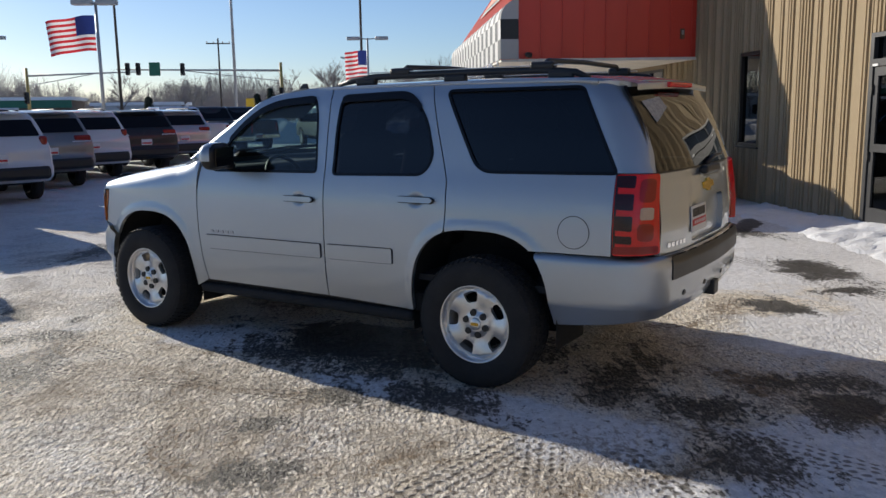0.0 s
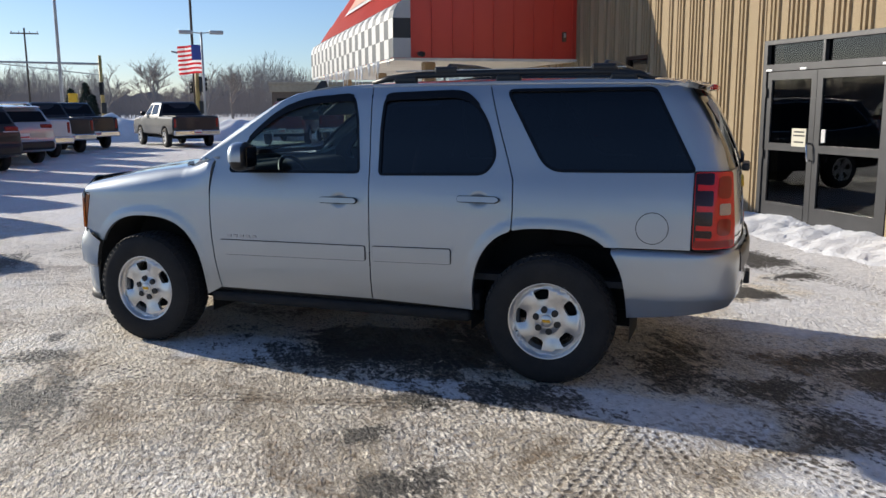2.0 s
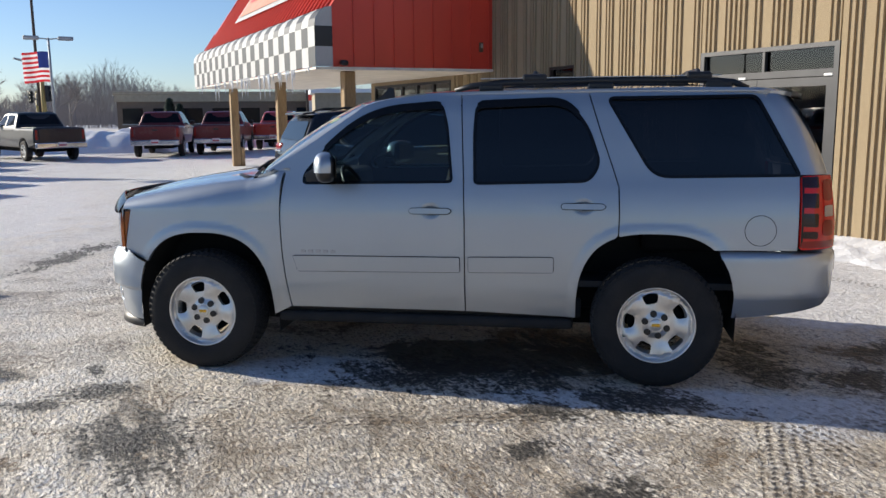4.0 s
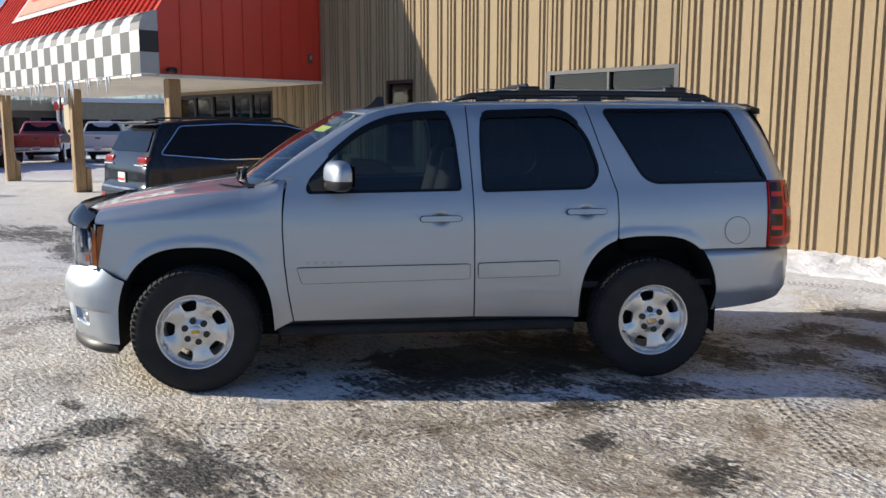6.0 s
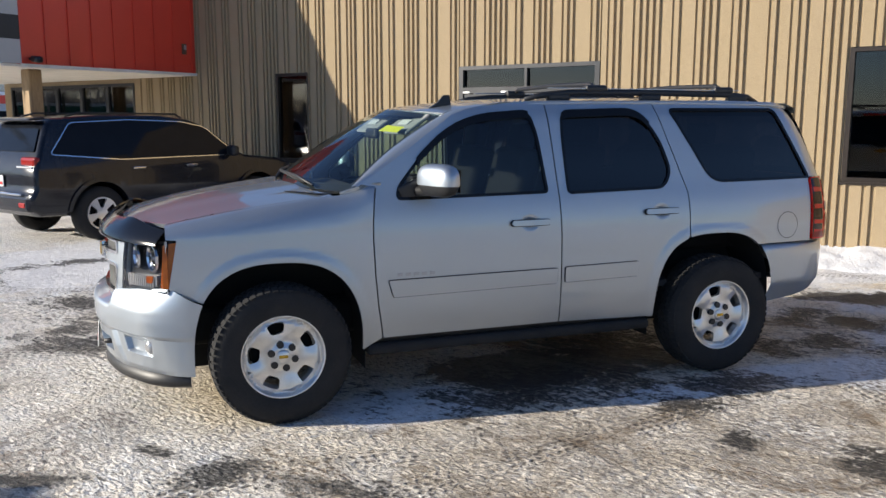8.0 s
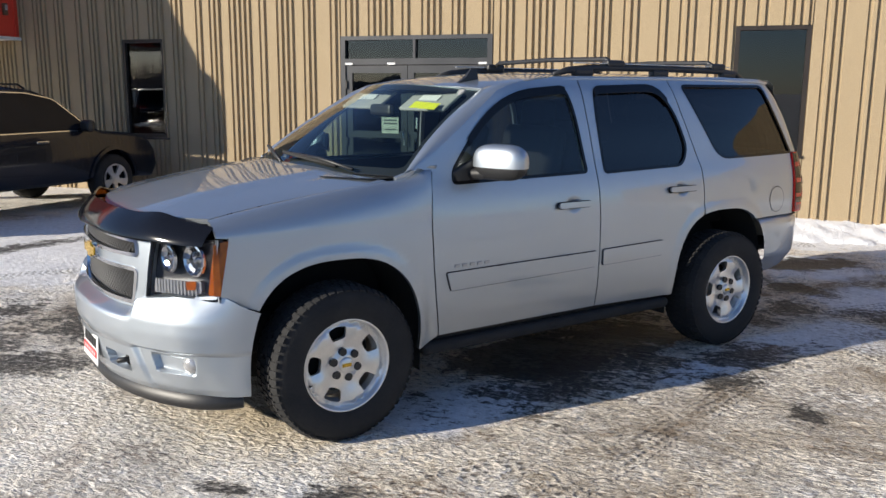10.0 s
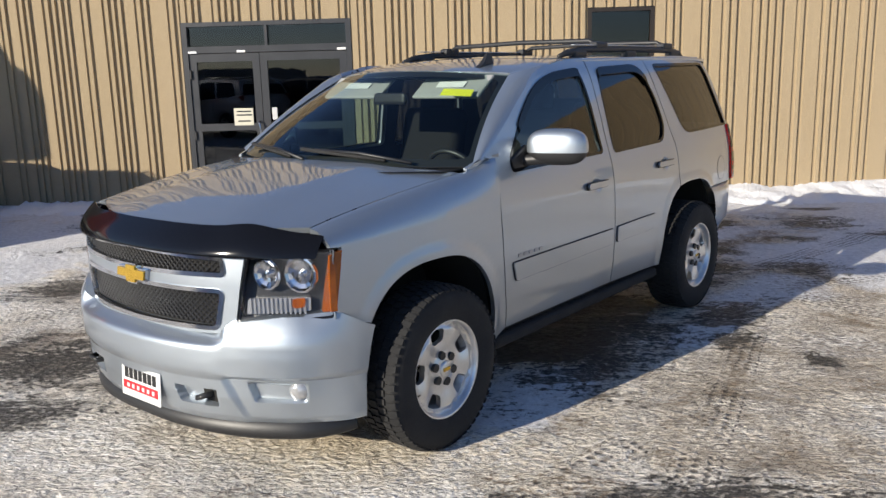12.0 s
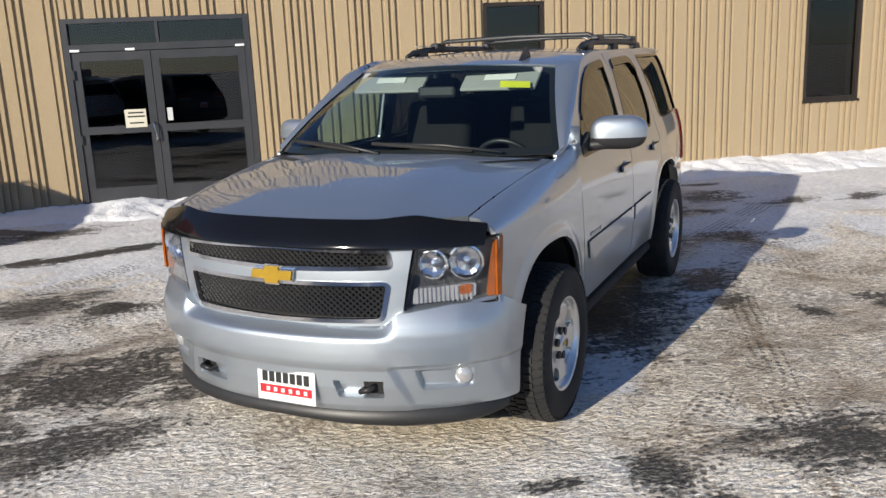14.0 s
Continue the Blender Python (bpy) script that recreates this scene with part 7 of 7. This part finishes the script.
def flag(parent, at, w, h, deg, seed):
    """Striped flag with a blue canton, rippling from its pole."""
    nx, nz = 24, 13
    c, s = math.cos(radians(deg)), math.sin(radians(deg))
    verts, faces, kinds = [], [], []
    for i in range(nx + 1):
        for j in range(nz + 1):
            u, v = i / nx, j / nz
            off = 0.10 * w * u ** 0.7 * math.sin(u * 9 + v * 1.3 + seed)
            verts.append((at[0] + c * u * w - s * off, at[1] + s * u * w + c * off, at[2] - v * h - 0.10 * w * u * u + 0.02 * math.sin(u * 7)))
    for i in range(nx):
        for j in range(nz):
            a = i * (nz + 1) + j
            faces.append((a, a + 1, a + nz + 2, a + nz + 1))
            kinds.append(2 if i < nx * 0.4 and j < 7 else j % 2)
    return mesh_part("flag_cloth", verts, faces, [M_FLAGRED, M_FLAGWHITE, M_FLAGBLUE], parent, "rippling red and white striped flag", True, None, kinds)


def lot_lamp(x, y, h, heads, fl=None):
    p = thing("lot_lamp", pose(x, y, 0), "grey steel car park lamp post%s" % (" flying a striped flag" if fl else ""), "lamp post", "lamp posts")
    part("concrete_base", cyl_bm((0, 0, 0), (0, 0, 0.7), 0.28, n=16), M_SOFFIT, p)
    part("pole", cyl_bm((0, 0, 0.7), (0, 0, h), 0.085, 0.06, 12), M_STEEL, p, "", True)
    for dx in heads:
        part("lamp_arm", cyl_bm((0, 0, h - 0.08), (dx, 0, h - 0.02), 0.035, n=8), M_STEEL, p)
        part("lamp_head", box_bm(0.85, 0.42, 0.22, (dx * 1.55, 0, h - 0.02), 0.05), M_STEEL, p)
    if fl:
        flag(p, *fl)
    return p


lot_lamp(-12.7, 37.4, 6.3, (-0.35, 0.30), ((-0.10, 0, 5.75), 2.2, 1.45, 170, 0.4))
lot_lamp(-1.78, 56.7, 6.3, (-0.6, 0.6), ((-0.08, 0, 5.5), 1.45, 1.75, 200, 2.0))
lot_lamp(-8.6, 46.0, 13.0, (0.6,))
lot_lamp(-26.0, 57, 6.6, (0.4,))

def utility_pole(x, y, h, arms=1):
    p = thing("utility_pole", pose(x, y, 0, 0, 0, 8), "dark wooden utility pole with crossarm", "utility pole", "utility poles")
    part("pole", cyl_bm((0, 0, 0), (0, 0, h), 0.11, 0.08, 10), M_WOODPOLE, p, "", True)
    for k in range(arms):
        arm = part("crossarm", box_bm(2.4, 0.10, 0.12, (0, 0.1, h - 0.5 - 1.1 * k), 0.01), M_WOODPOLE, p)
        for dx in (-1.1, -0.45, 0.45, 1.1):
            part("insulator", cyl_bm((dx, 0.1, h - 0.44 - 1.1 * k), (dx, 0.1, h - 0.28 - 1.1 * k), 0.05, n=8), M_SOFFIT, arm)
    return p


POLES = [(-19.5, 62, 11.5), (-2.4, 64, 14.0), (-17.5, 88, 9.0), (18, 70, 13), (-48, 62, 12), (44, 78, 13)]
for x, y, h in POLES:
    utility_pole(x, y, h, 2 if h > 11 else 1)


def wire(a, b, sag):
    a, b = Vector(a), Vector(b)
    pts = [tuple(a.lerp(b, f) - Vector((0, 0, sag * 4 * f * (1 - f)))) for f in np.linspace(0, 1, 17)]
    w = part("power_line", tube_bm(pts, 0.014, 4), M_BLACK)
    return tagged(w, "thin dark overhead power line", "power line", "power lines")


for k, dz in enumerate((-0.2, -1.3)):
    for (x0, y0, h0), (x1, y1, h1) in (((-48, 62, 12), (-19.5, 62, 11.5)), ((-19.5, 62, 11.5), (-2.4, 64, 14.0)), ((-2.4, 64, 14.0), (18, 70, 13)), ((18, 70, 13), (44, 78, 13))):
        for dx in (-0.9, 0.9):
            wire((x0 + dx, y0, h0 + dz), (x1 + dx, y1, h1 + dz), 0.5)
wire((-60, 70, 13.5), (30, 60, 15.5), 0.8), wire((-60, 70, 15.0), (30, 60, 17.2), 0.8)


def signal_head(parent, x, y, z, face):
    s = part("signal_head", box_bm(0.36, 0.28, 1.05, (x, y, z), 0.05), M_BLACK, parent, "black three-lens traffic signal")
    for k in (-1, 0, 1):
        part("visor", cyl_bm((x, y - 0.12, z + 0.32 * k), (x, y - 0.34, z + 0.32 * k), 0.14, n=12, caps=False), M_BLACK, s)
    return s


def signal_mast(x, y, h, reach, heads, sign=None, deg=0):
    p = thing("traffic_signal", pose(x, y, 0, 0, 0, deg), "tan-yellow mast arm carrying black traffic signals", "traffic signal", "traffic signals")
    part("mast", cyl_bm((0, 0, 0), (0, 0, h + 0.7), 0.17, 0.13, 12), M_YELLOWPOLE, p, "", True)
    part("mast_arm", cyl_bm((0, 0, h), (reach, 0, h + 0.25), 0.10, 0.06, 10), M_STEEL, p, "", True)
    part("brace_rod", cyl_bm((0, 0, h - 0.9), (reach * 0.6, 0, h + 0.1), 0.04, n=8), M_STEEL, p)
    part("control_box", box_bm(0.4, 0.35, 0.9, (0.1, -0.3, 1.6), 0.03), M_BLACK, p)
    for dx in heads:
        signal_head(p, dx, -0.15, h + 0.05 + 0.25 * dx / reach, -1)
    signal_head(p, 0.0, -0.35, 3.2, -1)
    if sign is not None:
        part("street_sign", box_bm(0.95, 0.05, 1.15, (sign, -0.12, h + 0.25), 0.03), M_SIGGREEN, p, "green direction sign")
    return p


signal_mast(-9.9, 76.3, 5.2, -14.2, (-8.5, -12.3, -13.2), -10.9)
signal_mast(-33.5, 80.5, 5.2, 10.0, (), None)
signal_mast(-2.2, 62.0, 5.0, -3.0, (-0.9,), None, 60)
signal_mast(-2.3, 82.0, 3.2, -1.0, (-0.6,), None, 20)


# bare trees
def bare_tree(h, seed, levels=4):
    rnd = random.Random(seed)
    wood = [([], []), ([], [])]

    def limb(p, d, ln, r, lev):
        n = 5 if lev < 2 else 3
        verts, faces = wood[0 if lev == 0 else 1]
        pts = [p]
        for _ in range(3):
            d = (d + Vector((rnd.uniform(-1, 1), rnd.uniform(-1, 1), rnd.uniform(-0.3, 0.6))) * 0.13).normalized()
            pts.append(pts[-1] + d * ln / 3)
        rings = []
        for i, q in enumerate(pts):
            rr = r * (1 - 0.45 * i / 3) * (0.3 if lev == levels and i == 3 else 1)
            side_ = d.cross(Vector((0.3, 0.2, 1))).normalized()
            up = side_.cross(d)
            rings.append(len(verts))
            for k in range(n):
                a = 2 * math.pi * k / n
                verts.append(tuple(q + side_ * math.cos(a) * rr + up * math.sin(a) * rr))
        for a, b in zip(rings, rings[1:]):
            faces.extend((a + k, a + (k + 1) % n, b + (k + 1) % n, b + k) for k in range(n))
        if lev < levels:
            for k in range(rnd.randint(4, 6) if lev else rnd.randint(6, 8)):
                f = rnd.uniform(0.35, 1.0) if lev else rnd.uniform(0.45, 1.0)
                q = pts[min(3, int(f * 3))].lerp(pts[min(3, int(f * 3) + 1)], f * 3 - int(f * 3))
                ang, tilt = rnd.uniform(0, 2 * math.pi), rnd.uniform(0.45, 0.95)
                e = (d * math.cos(tilt) + Vector((math.cos(ang), math.sin(ang), 0.25)) * math.sin(tilt)).normalized()
                limb(q, e, ln * rnd.uniform(0.5, 0.72), r * 0.5, lev + 1)

    limb(Vector((0, 0, 0)), Vector((0, 0, 1)), h * 0.45, h * 0.022, 0)
    return wood


protos = []
for k in range(4):
    stem, twigs = bare_tree(9.0 + k, 20 + k)
    t_ = thing("bare_tree", pose(-200 + 6 * k, 150, 0), "leafless winter tree with fine brown branches", "tree", "bare trees")
    mesh_part("trunk", *stem, M_BARK, t_)
    mesh_part("crown", *twigs, M_TWIG, t_)
    protos.append(t_)
rnd = random.Random(3)
SPOTS = [(-43, 100, 1.0), (-37.5, 104, 0.85), (-30, 96, 0.9), (-24.5, 100, 0.8), (-21, 93, 0.95), (-15.5, 104, 0.75), (-12, 98, 0.9), (-7.6, 103, 1.05), (-5.5, 108, 0.8), (-3.3, 84, 0.75), (-1.5, 96, 0.9), (2, 118, 1.0), (9, 122, 0.9), (-55, 110, 1.0)]
for k, (x, y, s) in enumerate(SPOTS):
    m = pose(x, y, 0, 0, 0, rnd.uniform(0, 360)) @ Matrix.Scale(s * 0.72, 4)
    if k < 4:
        protos[k].matrix_world = m
    else:
        c = copy_thing(protos[k % 4], m)
        c.scale = (s * 0.72,) * 3
# far wood: many thin stems and twigs along the horizon
verts, faces = [], []
for k in range(8000):
    a = radians(rnd.uniform(-50, 62))
    d = rnd.uniform(135, 190)
    x, y = d * math.sin(a), d * math.cos(a)
    dens = 0.45 + 0.75 * noise.noise((a * 8, 0, 0))
    h = (3.0 + 4.6 * rnd.random() ** 0.6) * (0.55 + dens)
    s = len(verts)
    w = 0.035
    verts += [(x - w, y, 0), (x + w, y, 0), (x, y + w, 0), (x + rnd.uniform(-0.5, 0.5), y, h)]
    faces += [(s, s + 1, s + 3), (s + 1, s + 2, s + 3), (s + 2, s, s + 3)]
    for j in range(13):
        f, g = rnd.uniform(0.20, 0.92), rnd.uniform(-1, 1)
        z = h * f
        s = len(verts)
        ln = h * 0.34 * (1.15 - f)
        verts += [(x - 0.022, y, z), (x + 0.022, y, z), (x + g * ln, y + rnd.uniform(-1, 1), z + ln * 1.3)]
        faces += [(s, s + 1, s + 2)]
wood = mesh_part("far_wood", verts, faces, M_TWIG)
tagged(wood, "distant belt of leafless brown trees", "trees", kind="stuff")
brush = sheet("far_brush", lambda a, v: (200 * math.sin(a), 200 * math.cos(a), v * (4.2 + 2.4 * noise.noise((a * 22, 0, 0)) + 0.8 * noise.noise((a * 90, 3, 0)))), np.linspace(radians(-75), radians(80), 500), [0, 1], M_BARK, flip=True)
tagged(brush, "far brown thicket on the horizon", "backdrop", kind="structure")


def evergreen(x, y, h, seed):
    r_ = random.Random(seed)
    t_ = thing("evergreen_tree", pose(x, y, 0), "small dark evergreen tree in the distance", "tree", "evergreens")
    part("trunk", cyl_bm((0, 0, 0), (0, 0, h * 0.9), 0.12, 0.03, 6), M_BARK, t_)
    vs_, fs_ = [], []
    for k in range(420):
        f = r_.random() ** 0.8
        z, rad = h * (0.1 + 0.9 * f), (1 - f) * h * 0.24 * r_.uniform(0.4, 1.1) + 0.05
        a = r_.uniform(0, 6.28)
        p = Vector((rad * math.cos(a), rad * math.sin(a), z))
        s = len(vs_)
        vs_ += [tuple(p), tuple(p + Vector((-math.sin(a) * 0.22, math.cos(a) * 0.22, -0.12))), tuple(p + Vector((math.cos(a) * 0.35, math.sin(a) * 0.35, -0.22)))]
        fs_ += [(s, s + 1, s + 2)]
    mesh_part("crown", vs_, fs_, M_EVERGREEN, t_)


for k, (x, y, h) in enumerate(((-14.5, 92, 3.6), (-13.2, 93, 4.2), (-24.8, 88, 3.4), (-12.3, 90, 3.0), (9.5, 88, 3.5), (10.6, 89, 3.0))):
    evergreen(x, y, h, k)


# far low buildings
def low_building(x, y, w, d, h, deg, wall_m, label, band=None, nwin=6, roof_m=None, door=None):
    b = thing("low_building", pose(x, y, 0, 0, 0, deg), label, "building", "far buildings")
    part("wall", box_bm(w, d, h, (0, 0, h / 2)), wall_m, b)
    part("roof", box_bm(w + 0.8, d + 0.8, 0.35, (0, 0, h + 0.12), 0.03, 1), roof_m or M_SNOW, b)
    if band:
        part("fascia", box_bm(w + 0.5, 0.25, 0.9, (0, -d / 2 - 0.1, h - 0.45), 0.02, 1), band, b)
    for k in range(nwin):
        xx = -w / 2 + w * (k + 0.5) / nwin
        wn_ = part("window", box_bm(w / nwin * 0.66, 0.10, h * 0.42, (xx, -d / 2 - 0.03, h * 0.40), 0.01, 1), M_TINT2, b)
        part("window_frame", box_bm(w / nwin * 0.72, 0.06, 0.10, (xx, -d / 2 - 0.04, h * 0.40 - h * 0.225), 0.01, 1), M_STEEL, wn_)
    return b


M_TANFAR = surf("far_tan_wall", (0.40, 0.34, 0.25), 0.9)
M_BROWNFAR = surf("far_brown_wall", (0.16, 0.12, 0.09), 0.9)
M_PALEFAR = surf("far_pale_wall", (0.55, 0.56, 0.58), 0.9)
low_building(19, 112, 24, 12, 4.3, -6, M_BROWNFAR, "low tan-trimmed commercial building across the road", M_TANFAR, 7, M_TANFAR)
low_building(-45, 100, 17, 10, 3.3, 10, M_BROWNFAR, "low brown shop with a green fascia", M_SIGGREEN, 5)
low_building(-29, 101, 9, 8, 2.6, 5, M_PALEFAR, "small pale blue-grey building", None, 3)
low_building(40, 96, 26, 12, 4.2, -18, M_PALEFAR, "pale building with a red roof band seen under the canopy", M_REDMETAL, 6)
low_building(24, 74, 8, 6, 3.6, -15, M_TANFAR, "small tan building beyond the pickup trucks", None, 3)
cab = thing("utility_cabinet", pose(-9.3, 55, 0), "bright yellow roadside cabinet", "cabinet")
part("cabinet_body", box_bm(0.5, 0.5, 2.5, (0, 0, 1.25), 0.04), surf("yellow_paint", (0.75, 0.45, 0.02), 0.5), cab)
